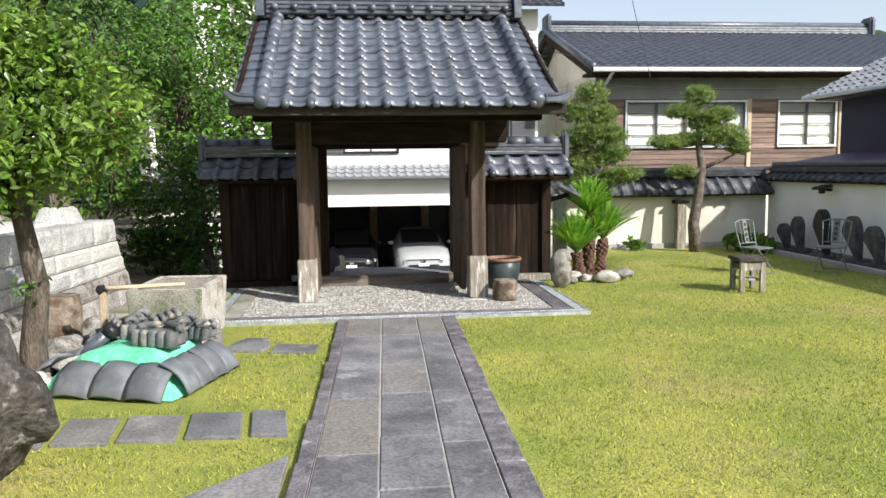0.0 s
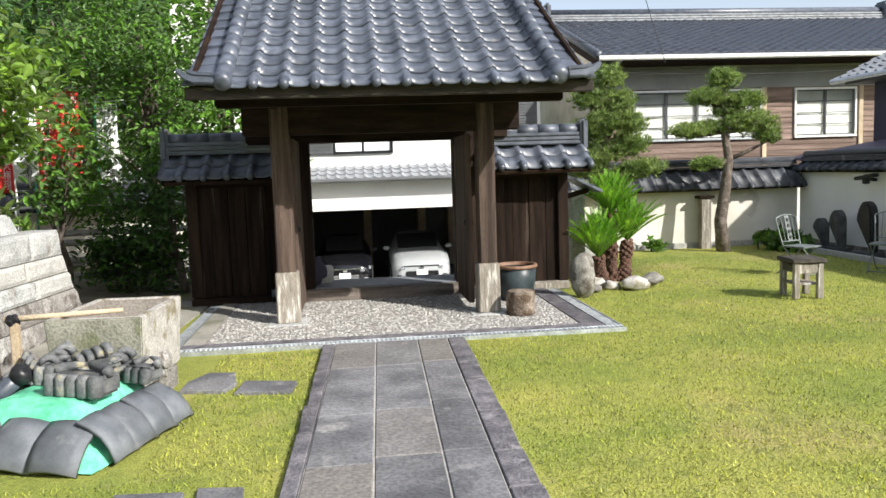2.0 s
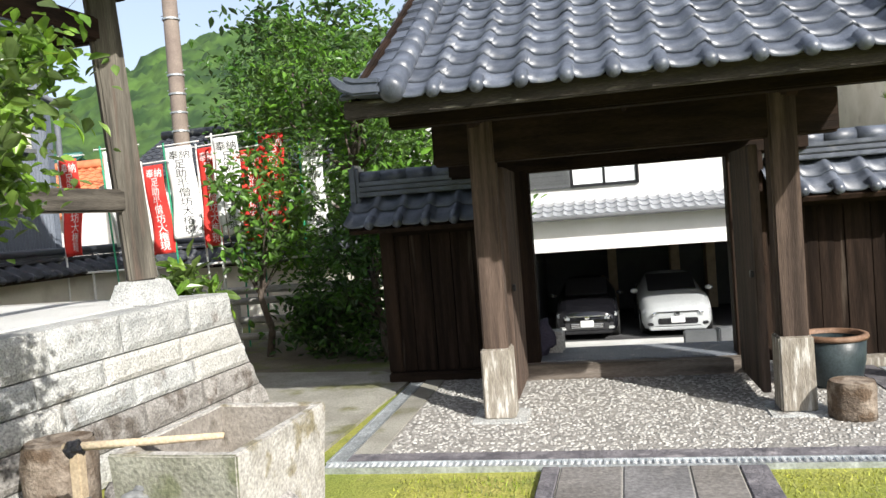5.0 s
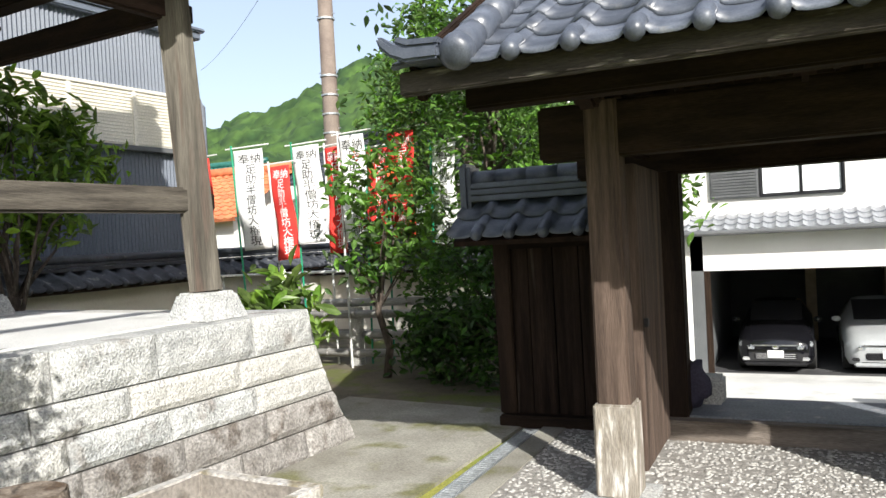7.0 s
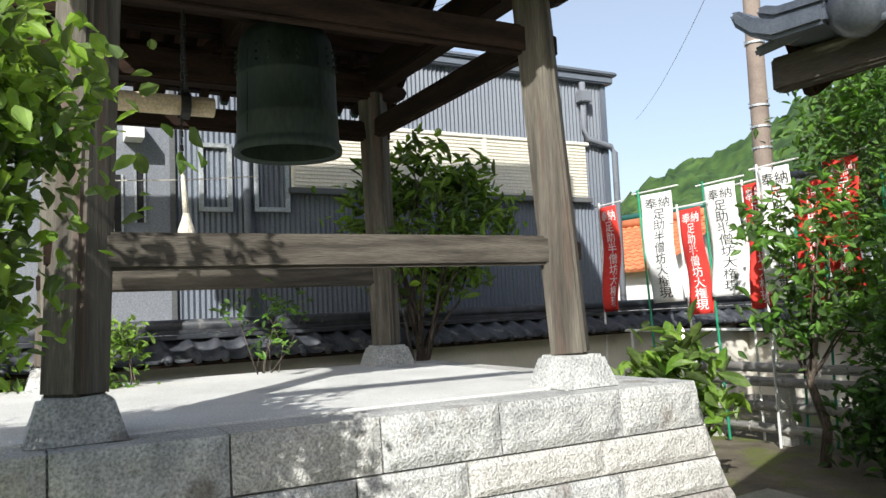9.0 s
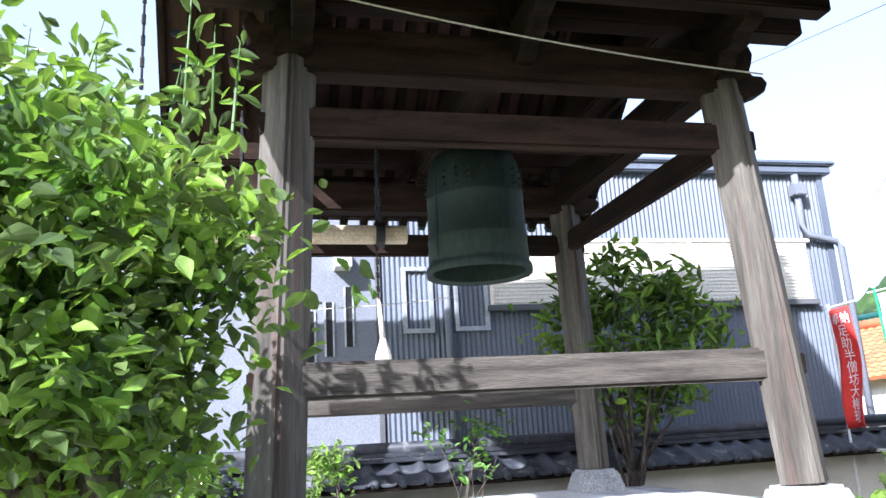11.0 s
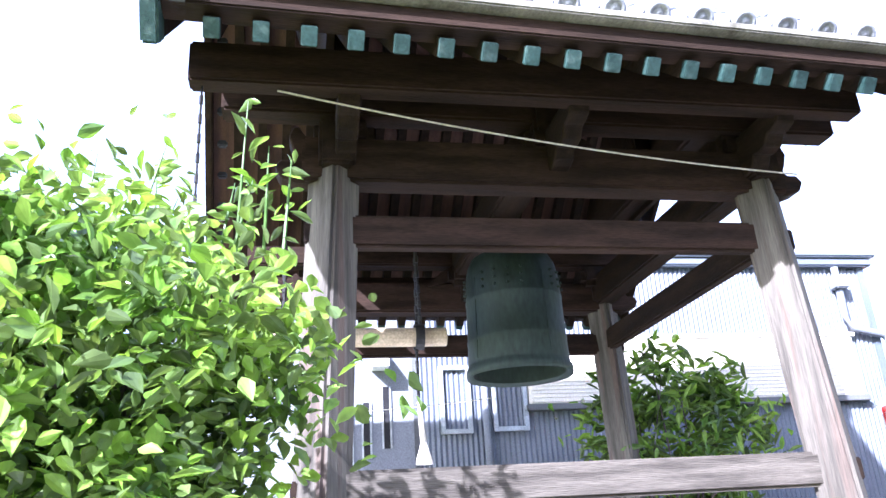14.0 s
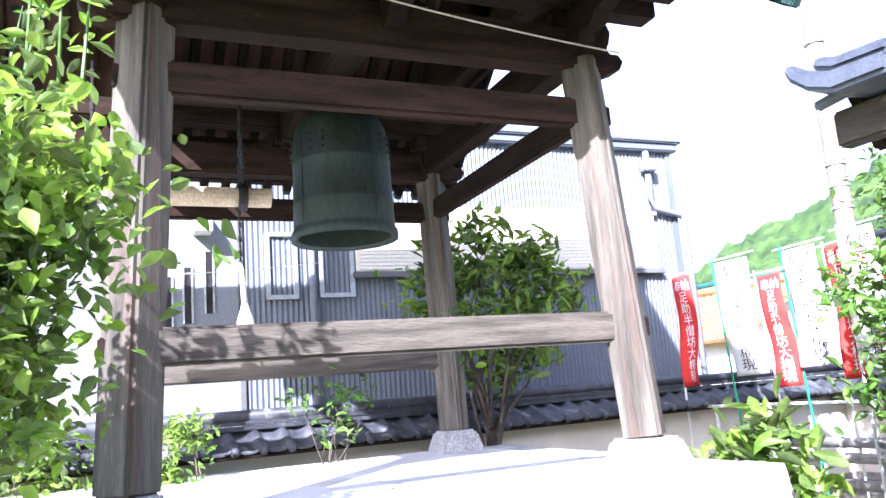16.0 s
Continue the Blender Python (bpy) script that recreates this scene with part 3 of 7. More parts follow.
def build_gate():
    g = thing("temple_gate", "dark aged timber temple gate with a blue-grey tiled roof", "gate", at=(0.4, 9.5, 0))
    inv = Matrix.Translation((-0.4, -9.5, 0))

    def p(name, bm, m, label="", smooth=False, parent=None):
        bmesh.ops.transform(bm, matrix=inv, verts=bm.verts)
        return part(name, bm, m, parent or g, label, smooth)

    for x in (GX0, GX1):
        p("footing", box(x - 0.2, x + 0.2, GYF - 0.2, GYF + 0.2, -0.03, 0.035, 0.01), GRANITE)
        p("front_post", beam((x, GYF, 0.03), (x, GYF, 2.2), 0.18, 0.18, 0.014), GATE_POST, "brown weathered square post")
        p("post_base", beam((x, GYF, 0.03), (x, GYF, 0.535), 0.226, 0.226, 0.012, taper=0.97), CAPWOOD, "pale flaking wooden sleeve round the post foot")
    for x, xm in ((GX0 - 0.02, -0.54), (GX1 + 0.02, 1.4)):
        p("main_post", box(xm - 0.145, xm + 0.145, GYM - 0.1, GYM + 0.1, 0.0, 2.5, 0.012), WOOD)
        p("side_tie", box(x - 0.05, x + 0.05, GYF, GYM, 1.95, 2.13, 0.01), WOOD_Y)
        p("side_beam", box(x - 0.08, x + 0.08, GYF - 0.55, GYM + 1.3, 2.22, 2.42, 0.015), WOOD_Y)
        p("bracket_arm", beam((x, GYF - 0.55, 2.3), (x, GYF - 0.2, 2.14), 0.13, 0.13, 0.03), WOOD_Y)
    # lintels, purlins and rafters: shade under the gate roof is part of the wood colour
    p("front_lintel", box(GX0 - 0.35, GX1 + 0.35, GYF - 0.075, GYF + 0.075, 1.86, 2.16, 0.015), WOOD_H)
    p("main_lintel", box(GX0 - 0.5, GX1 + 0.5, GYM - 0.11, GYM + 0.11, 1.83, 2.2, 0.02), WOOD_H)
    p("threshold", box(-0.62, 1.45, 10.24, 10.37, 0.0, 0.155, 0.012), THRESH, "worn threshold beam")
    for x, s in ((GX0 + 0.075, -1), (GX1 - 0.13, 1)):
        leaf = p("door_leaf", box(x - 0.03, x + 0.03, 9.32, 10.14, 0.08, 1.84, 0.006), GATE_POST, "open dark plank door leaf")
        for z in (0.35, 0.95, 1.55):
            p("ledge", box(x + s * 0.03 - 0.025, x + s * 0.03 + 0.025, 9.34, 10.12, z - 0.045, z + 0.045, 0.006), WOOD_Y, parent=leaf)
        p("stud", box(x - s * 0.045 - 0.012, x - s * 0.045 + 0.012, 9.37, 9.42, 0.9, 0.95, 0.004), IRON, parent=leaf)
    for x in (GX0 + 0.02, GX1 - 0.02):
        p("post_stone", prism([(x - 0.2, GYM - 0.2), (x + 0.2, GYM - 0.2), (x + 0.24, GYM + 0.2), (x - 0.24, GYM + 0.2)], -0.02, 0.1), GRANITE, "granite block under the main post")
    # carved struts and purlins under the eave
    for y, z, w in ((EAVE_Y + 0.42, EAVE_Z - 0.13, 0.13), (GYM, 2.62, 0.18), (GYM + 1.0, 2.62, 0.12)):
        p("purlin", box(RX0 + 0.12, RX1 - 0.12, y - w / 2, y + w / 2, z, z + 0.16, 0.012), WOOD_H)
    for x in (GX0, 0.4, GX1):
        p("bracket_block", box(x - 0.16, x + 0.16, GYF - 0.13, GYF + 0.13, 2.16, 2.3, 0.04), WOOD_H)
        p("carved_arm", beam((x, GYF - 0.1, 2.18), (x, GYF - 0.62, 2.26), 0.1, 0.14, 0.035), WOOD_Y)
    th = math.atan2(RIDGE_Z - EAVE_Z, RIDGE_Y - EAVE_Y)
    run = math.hypot(RIDGE_Z - EAVE_Z, RIDGE_Y - EAVE_Y)
    # roof boards and rafters on both slopes
    for side in (0, 1):
        def at(d, off):
            y = EAVE_Y + d * math.cos(th)
            z = EAVE_Z + d * math.sin(th)
            y, z = y - off * math.sin(th) * 1, z + off * math.cos(th)
            return (y if not side else 2 * RIDGE_Y - y), z
        bm = bmesh.new()
        y0, z0 = at(0.03, -0.06)
        y1, z1 = at(run, -0.06)
        bmv = [bm.verts.new(c) for c in ((RX0 + 0.05, y0, z0), (RX1 - 0.05, y0, z0), (RX1 - 0.05, y1, z1), (RX0 + 0.05, y1, z1))]
        f = bm.faces.new(bmv)
        ext = bmesh.ops.extrude_face_region(bm, geom=[f])
        bmesh.ops.translate(bm, vec=(0, 0, 0.045), verts=[v for v in ext["geom"] if isinstance(v, bmesh.types.BMVert)])
        bmesh.ops.recalc_face_normals(bm, faces=bm.faces)
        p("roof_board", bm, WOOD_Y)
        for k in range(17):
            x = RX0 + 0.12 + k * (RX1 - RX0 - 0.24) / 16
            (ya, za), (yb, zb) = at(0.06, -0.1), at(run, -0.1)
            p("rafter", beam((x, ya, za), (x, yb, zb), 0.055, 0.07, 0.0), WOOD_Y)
        ya, za = at(0.02, -0.045)
        p("eave_board", box(RX0 - 0.06, RX1 + 0.06, min(ya, ya + 0.06), max(ya, ya + 0.06), za - 0.06, za + 0.045, 0.008), EAVEBOARD, "dark lichen-flecked eave board")
    # barge boards at the verges
    for x in (RX0 + 0.0, RX1 - 0.0):
        for s in (-1, 1):
            p("barge_board", beam((x, RIDGE_Y + s * (RIDGE_Y - EAVE_Y - 0.1), EAVE_Z - 0.02), (x, RIDGE_Y, RIDGE_Z - 0.1), 0.05, 0.2, 0.01), WOOD_Y)
        p("gable_pendant", box(x - 0.03, x + 0.03, RIDGE_Y - 0.14, RIDGE_Y + 0.14, RIDGE_Z - 0.5, RIDGE_Z - 0.2, 0.03), WOOD_Y)
    return g


gate = build_gate()


def build_gate_roof():
    r = thing("tiled_gate_roof", "blue-grey Japanese pan-tiled gate roof with verge rolls", "roof", at=(0, 0, 0))
    run = math.hypot(RIDGE_Z - EAVE_Z, RIDGE_Y - EAVE_Y)
    pitch = math.degrees(math.atan2(RIDGE_Z - EAVE_Z, RIDGE_Y - EAVE_Y))
    cols, rows = 11, 11
    w, l = (RX1 - RX0 - 0.56) / cols, run / rows
    me = pan_tile_mesh("pan_tile", w, l * 1.06)
    kn = end_knob_mesh("end_knob", 0.042, 0.1)
    tile_slope(r, me, kn, (RX0 + 0.28, EAVE_Y - 0.02, EAVE_Z), pitch, cols, rows, w, l, 0, TILE)
    tile_slope(r, me, kn, (RX1 - 0.28, 2 * RIDGE_Y - EAVE_Y + 0.02, EAVE_Z), pitch, cols, rows, w, l, 180, TILE)
    # verge: side tiles laid across, and the round verge roll
    base = slope_matrix(0, EAVE_Y, EAVE_Z, pitch)
    side = bmesh.new()
    box(0, 0.27, 0, l * 1.12, -0.03, 0.0, 0.008, side)
    for v in side.verts:
        v.co.z += -0.25 * max(0, 0.14 - v.co.x) ** 1.2 + (0.022 if v.co.y < l * 0.5 else 0)
    side = mesh_of(side, "verge_tile")
    side.materials.append(TILE)
    roll = bmesh.new()
    tube([(0, -0.015, 0), (0, l * 1.03, 0)], [0.074, 0.066], 14, roll)
    roll = mesh_of(roll, "verge_roll", True)
    roll.materials.append(TILE)
    cap = bmesh.new()
    lathe([(0, 0.035), (0.04, 0.031), (0.07, 0.014), (0.078, -0.01), (0.078, -0.05)], 20, cap)
    bmesh.ops.transform(cap, matrix=Matrix.Rotation(radians(90), 4, "X"), verts=cap.verts)
    cap = mesh_of(cap, "roll_end", True)
    cap.materials.append(TILE)
    for slope in (0, 1):
        bs = base if not slope else slope_matrix(RX0 + RX1, 2 * RIDGE_Y - EAVE_Y, EAVE_Z, pitch, 180)
        for flip in (0, 1):
            for j in range(rows):
                ob = new("verge_tile", side)
                ob.parent = r
                lift = 0.05 * max(0, 1 - j / 3.0) ** 2
                ob.matrix_local = bs @ Matrix.Translation((RX0 - 0.06, j * l - 0.02, lift)) if not flip else bs @ Matrix.Translation((RX1 + 0.06, j * l - 0.02, lift)) @ Matrix.Diagonal((-1, 1, 1, 1))
                ob = new("verge_roll", roll)
                ob.parent = r
                ob.matrix_local = bs @ Matrix.Translation((RX0 + 0.26 if not flip else RX1 - 0.26, j * l, 0.062))
            ob = new("roll_end", cap)
            ob.parent = r
            ob.matrix_local = bs @ Matrix.Translation((RX0 + 0.26 if not flip else RX1 - 0.26, -0.03, 0.06))
    # upturned corner horn tiles at the eave
    for x, s in ((RX0 + 0.06, -1), (RX1 - 0.06, 1)):
        for y, sy in ((EAVE_Y, -1), (2 * RIDGE_Y - EAVE_Y, 1)):
            bm = bmesh.new()
            bm.free()
            for poly, w in (([(-0.14, 0.01), (0.02, 0.015), (0.09, 0.045), (0.14, 0.09), (0.16, 0.14), (0.125, 0.135), (0.08, 0.1), (0.02, 0.075), (-0.14, 0.065)], 0.1),
                            ([(-0.14, 0.067), (0.02, 0.077), (0.07, 0.1), (0.085, 0.13), (0.05, 0.13), (0.01, 0.115), (-0.14, 0.105)], 0.08)):
                bm = prism(poly, -w, w)
                bmesh.ops.bevel(bm, geom=[e for e in bm.edges if e.calc_face_angle(0) > 0.8], offset=0.012, segments=2, affect="EDGES")
                bmesh.ops.transform(bm, matrix=Matrix.Translation((x, y + sy * 0.0, EAVE_Z + 0.01)) @ Matrix.Rotation(radians(180 if s < 0 else 0), 4, "Z") @ Matrix.Rotation(radians(90), 4, "X"), verts=bm.verts)
                part("corner_tile", bm, TILE, r, "upturned corner tile")
    # ridge: stacked courses with a round cap
    for k in range(6):
        wd = 0.19 - 0.012 * k
        part("ridge_course", box(RX0 + 0.12, RX1 - 0.12, RIDGE_Y - wd, RIDGE_Y + wd, RIDGE_Z + 0.02 + 0.055 * k, RIDGE_Z + 0.066 + 0.055 * k, 0.01), TILE, r)
    n = 13
    for k in range(n):
        x0 = RX0 + 0.1 + k * (RX1 - RX0 - 0.2) / n
        part("ridge_cap", tube([(x0, RIDGE_Y, RIDGE_Z + 0.38), (x0 + (RX1 - RX0 - 0.2) / n + 0.01, RIDGE_Y, RIDGE_Z + 0.38)], [0.095, 0.088], 12), TILE, r, smooth=True)
        for s in (-1, 1):
            part("ridge_disc", tube([(x0 + 0.13, RIDGE_Y + s * 0.17, RIDGE_Z + 0.1), (x0 + 0.13, RIDGE_Y + s * 0.225, RIDGE_Z + 0.09)], 0.045, 10), TILE, r, smooth=True)
    for x, s in ((RX0 + 0.1, -1), (RX1 - 0.1, 1)):
        bm = prism([(-0.26, 0), (0.26, 0), (0.23, 0.28), (0.12, 0.5), (0, 0.58), (-0.12, 0.5), (-0.23, 0.28)], 0, 0.09)
        bmesh.ops.transform(bm, matrix=Matrix.Translation((x - (0.09 if s < 0 else 0), RIDGE_Y, RIDGE_Z - 0.02)) @ Matrix.Rotation(radians(90), 4, "Z") @ Matrix.Rotation(radians(90), 4, "X"), verts=bm.verts)
        part("ridge_end_ornament", bm, TILE, r)


def build_wing(x0, x1, name):
    """A plank side wall of the gate under its own small tiled roof."""
    wall_y = 10.5
    w = thing(name, "dark plank side wall of the gate under a small tiled roof", "wall", "gate side walls", at=(x0, wall_y, 0))
    inv = Matrix.Translation((-x0, -wall_y, 0))

    def p(nm, bm, m, label="", smooth=False):
        bmesh.ops.transform(bm, matrix=inv, verts=bm.verts)
        return part(nm, bm, m, w, label, smooth)

    right = x0 > 0
    xo = x1 if right else x0
    p("sill", box(x0 - 0.06, x1 + 0.06, wall_y - 0.13, wall_y + 0.1, 0.0, 0.1, 0.015), CAPWOOD if right else WOOD_H, "weathered ground sill")
    p("outer_post", box(xo - 0.065, xo + 0.065, wall_y - 0.075, wall_y + 0.075, 0.1, 1.5, 0.01), WOOD)
    p("top_rail", box(x0 - 0.05, x1 + 0.05, wall_y - 0.07, wall_y + 0.07, 1.36, 1.5, 0.01), WOOD_H)
    p("backing", box(x0, x1, wall_y + 0.021, wall_y + 0.035, 0.1, 1.36), WOOD)
    n = 5
    for k in range(n):
        a, b = x0 + k * (x1 - x0) / n, x0 + (k + 1) * (x1 - x0) / n
        j = random.uniform(0, 0.012)
        p("plank", box(a + 0.003, b - 0.003, wall_y - 0.02 - j, wall_y + 0.02 - j, 0.1, 1.36, 0.003), PLANK)
    # small roof
    depth, ez, rz_ = 0.42, 1.47, 1.74
    pitch = math.degrees(math.atan2(rz_ - ez, depth))
    run = math.hypot(depth, rz_ - ez)
    over = 0.26
    a0, a1 = (x0 - 0.02, x1 + over) if right else (x0 - over, x1 + 0.02)
    cols = max(1, round((a1 - a0) / 0.245))
    tw, tl = (a1 - a0) / cols, run / 2
    me = pan_tile_mesh("wing_pan_tile", tw, tl * 1.08)
    kn = end_knob_mesh("wing_end_knob", 0.045, 0.1)
    shift = Matrix.Translation((0, 0, 0))
    tile_slope(w, me, kn, (a0 - x0, -depth, ez), pitch, cols, 2, tw, tl, 0, TILE)
    tile_slope(w, me, kn, (a1 - x0, depth, ez), pitch, cols, 2, tw, tl, 180, TILE)
    for s in (-1, 1):
        bm = beam(((a0 + a1) / 2, wall_y + s * depth, ez - 0.05), ((a0 + a1) / 2, wall_y, rz_ - 0.05), a1 - a0 - 0.05, 0.04, 0)
        p("roof_board", bm, WOOD_Y)
    for k in range(3):
        p("ridge_course", box(a0 + 0.03, a1 - 0.05, wall_y - 0.12 + 0.012 * k, wall_y + 0.12 - 0.012 * k, rz_ - 0.0 + 0.05 * k, rz_ + 0.042 + 0.05 * k, 0.008), TILE)
    m = 5
    for k in range(m):
        xa = a0 + k * (a1 - a0 - 0.03) / m
        p("ridge_cap", tube([(xa, wall_y, rz_ + 0.17), (xa + (a1 - a0) / m, wall_y, rz_ + 0.17)], [0.075, 0.068], 12), TILE, smooth=True)
    xe = a1 - 0.04 if right else a0 - 0.04
    p("ridge_end", box(xe, xe + 0.09, wall_y - 0.13, wall_y + 0.13, rz_ - 0.08, rz_ + 0.3, 0.03), TILE)
    return w


build_gate_roof()
build_wing(-1.74, -0.76, "gate_side_wall")
build_wing(1.56, 2.58, "gate_side_wall")
sheet("gate_landing", [(-0.9, 10.37), (1.75, 10.37), (1.75, 11.0), (-0.9, 11.0)], -1.6, 0.165, SLAB_SHADE, "worn stone landing beyond the gate threshold", "landing")


# ---- bell tower ----
TW = Matrix.Translation((-4.657, 7.673, 0)) @ Matrix.Rotation(radians(-4.3), 4, "Z")
PLAT_Z = 1.02
ROOF_SKEW = Matrix.Translation((0, 0, 0.045)) @ Matrix.Translation((-0.1, -0.1, 0)) @ Matrix.Rotation(radians(2.6), 4, "Z")      # the old roof has twisted on its frame


def build_platform():
    """A battered stone platform in the tower's own frame: +x is its front."""
    pl = tagged(new("stone_platform"), "battered granite block platform with a concrete top", "platform", kind="structure")
    pl.matrix_world = TW
    hx, hy0, hy1 = 1.65, -2.7, 1.9
    part("core", box(-hx + 0.05, hx - 0.04, hy0 + 0.05, hy1 - 0.04, -0.05, PLAT_Z - 0.012), GRANITE, pl)
    part("top_slab", box(-hx + 0.05, hx - 0.3, hy0, hy1 - 0.3, PLAT_Z - 0.1, PLAT_Z + 0.005, 0.008), CONCRETE, pl, "pale concrete top")
    courses = [(0.0, 0.2), (0.2, 0.4), (0.4, 0.58), (0.58, 0.76), (0.76, 1.02)]
    rng = random.Random(4)

    def batter(z):
        k = 1 - z / PLAT_Z
        return 0.02 + 0.15 * k + 0.2 * k * k

    def block(a, b, z0, z1, axis, material):
        """One dressed block of the front (axis x) or the far side (axis y)."""
        bm = bmesh.new()
        nx, nz = 12, 5
        g = 0.005
        def place(t, z, out):
            o = batter(z) * (0.35 if axis == "x" else 1.0) + out
            corner = batter(z)
            if axis == "x":
                return (hx + o, min(t, hy1 + corner), z)
            return (min(t, hx + corner * 0.35), hy1 + o, z)
        front = []
        sd = rng.uniform(0, 50)
        for j in range(nz + 1):
            z = z0 + g + (z1 - z0 - 2 * g) * j / nz
            row = []
            for i in range(nx + 1):
                t = a + g + (b - a - 2 * g) * i / nx
                edge = (i in (0, nx)) or (j in (0, nz))
                out = -0.012 if edge else 0.006 * noise.noise((t * 6, z * 7, sd)) + 0.007 * noise.noise((t * 23, z * 23, sd)) + 0.006
                row.append(bm.verts.new(place(t, z, out)))
            front.append(row)
        back = []
        for j in (0, nz):
            z = z0 + g + (z1 - z0 - 2 * g) * j / nz
            back.append([bm.verts.new(place(t, z, -0.3)) for t in (a + g, b - g)])
        for j in range(nz):
            for i in range(nx):
                bm.faces.new((front[j][i], front[j][i + 1], front[j + 1][i + 1], front[j + 1][i]))
        bm.faces.new((*front[0], back[0][1], back[0][0]))
        bm.faces.new((*front[nz], back[1][1], back[1][0]))
        bm.faces.new((*[row[0] for row in front], back[1][0], back[0][0]))
        bm.faces.new((*[row[nx] for row in front], back[1][1], back[0][1]))
        bmesh.ops.recalc_face_normals(bm, faces=bm.faces)
        part("stone_block", bm, material, pl)

    for k, (z0, z1) in enumerate(courses):
        top = k == 4
        m = GRANITE if k >= 3 else GRANITE_DARK
        t = hy1 + batter(z0)
        first = True
        while t > hy0 + 0.15:
            w = rng.uniform(0.62, 0.98) if top else rng.uniform(0.46, 0.84)
            if first and top:
                w = 0.62
            a = max(hy0, t - w)
            mm = m
            if k == 2 and rng.random() < 0.45:
                mm = GRANITE
            block(a, t, z0, z1, "x", mm)
            t, first = a, False
        t = hx - 0.29
        while t > -hx + 0.15:
            w = rng.uniform(0.5, 0.95)
            a = max(-hx, t - w)
            block(a, t, z0, z1 - 0.004, "y", m)
            t = a
    return pl


def build_tower():
    t = tagged(new("bell_tower"), "open timber temple bell tower with four leaning posts", "bell tower")
    t.matrix_world = TW
    H = 1.305
    LEAN_IN, top_z = 0.097, 3.55
    z0 = PLAT_Z + 0.178

    def q(z):
        return H - LEAN_IN * (z - z0) / (top_z - z0)

    for sx in (1, -1):
        for sy in (1, -1):
            bm = bmesh.new()
            lo = [bm.verts.new((sx * H + a * 0.2, sy * H + b * 0.2, PLAT_Z - 0.02)) for a, b in ((-1, -1), (1, -1), (1, 1), (-1, 1))]
            hi = [bm.verts.new((sx * H + a * 0.14, sy * H + b * 0.14, z0)) for a, b in ((-1, -1), (1, -1), (1, 1), (-1, 1))]
            bm.faces.new(hi)
            bm.faces.new(lo[::-1])
            for k in range(4):
                bm.faces.new((lo[k], lo[(k + 1) % 4], hi[(k + 1) % 4], hi[k]))
            bmesh.ops.bevel(bm, geom=list(bm.edges), offset=0.02, segments=2, affect="EDGES")
            part("base_stone", bm, GRANITE, t, "tapered granite base stone")
            post = part("post", beam((sx * H, sy * H, z0 - 0.01), (sx * q(top_z), sy * q(top_z), top_z), 0.206, 0.206, 0.02), WOOD_POST, t, "weathered leaning post")
            for z, h in ((1.8, 0.11), (3.06, 0.12)):
                part("wedge", box(sx * q(z) - 0.035, sx * q(z) + 0.035, sy * (q(z) + 0.08) - 0.06, sy * (q(z) + 0.08) + 0.06, z - h / 2, z + h / 2, 0.008), WOOD_H, post, "dark tenon end")
    for s in (1, -1):
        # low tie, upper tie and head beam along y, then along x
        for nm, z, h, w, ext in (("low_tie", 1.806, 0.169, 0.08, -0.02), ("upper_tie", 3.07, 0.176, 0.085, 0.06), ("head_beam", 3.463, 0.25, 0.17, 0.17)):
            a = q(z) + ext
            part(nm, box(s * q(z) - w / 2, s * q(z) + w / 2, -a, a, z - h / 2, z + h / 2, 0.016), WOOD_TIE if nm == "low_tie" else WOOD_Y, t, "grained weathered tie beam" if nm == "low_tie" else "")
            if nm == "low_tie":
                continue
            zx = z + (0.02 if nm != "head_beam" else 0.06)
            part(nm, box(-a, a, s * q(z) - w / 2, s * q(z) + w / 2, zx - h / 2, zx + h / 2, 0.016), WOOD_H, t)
        part("purlin", box(s * 1.2 - 0.08, s * 1.2 + 0.08, -1.8, 1.8, 3.74, 3.9, 0.015), WOOD_Y, t)
        part("outer_purlin", box(s * 1.7 - 0.06, s * 1.7 + 0.06, -1.9, 1.58, 3.6, 3.81, 0.012), WOOD_Y, t)
        for y in (-1.16, 0.0, 1.16):
            part("bracket_block", box(s * 1.16 - 0.14, s * 1.16 + 0.14, y - 0.16, y + 0.16, 3.55, 3.72, 0.045), WOOD_H, t)
            # cloud-carved arm reaching out to the eave purlin
            bm = prism([(0.0, -0.12), (0.24, -0.12), (0.3, -0.1), (0.33, -0.05), (0.37, -0.06), (0.44, -0.05), (0.48, 0.0), (0.52, 0.0), (0.58, 0.02), (0.6, 0.07), (0.6, 0.13), (0.0, 0.13)], -0.055, 0.055)
            bmesh.ops.bevel(bm, geom=list(bm.edges), offset=0.008, segments=1, affect="EDGES")
            bmesh.ops.transform(bm, matrix=Matrix.Translation((s * 1.1, y, 3.545)) @ Matrix.Rotation(0 if s > 0 else math.pi, 4, "Z") @ Matrix.Rotation(radians(90), 4, "X"), verts=bm.verts)
            part("bracket_arm", bm, WOOD_H, t)
        # frog-leg strut over the middle of the head beam
        bm = prism([(-0.33, 0), (-0.2, 0.02), (-0.1, 0.1), (0.1, 0.1), (0.2, 0.02), (0.33, 0), (0.22, 0.12), (0.1, 0.19), (-0.1, 0.19), (-0.22, 0.12)], -0.05, 0.05)
        bmesh.ops.transform(bm, matrix=Matrix.Translation((s * 1.16, 0, 3.55)) @ Matrix.Rotation(radians(90), 4, "Z") @ Matrix.Rotation(radians(90), 4, "X"), verts=bm.verts)
        part("carved_strut", bm, WOOD_Y, t)
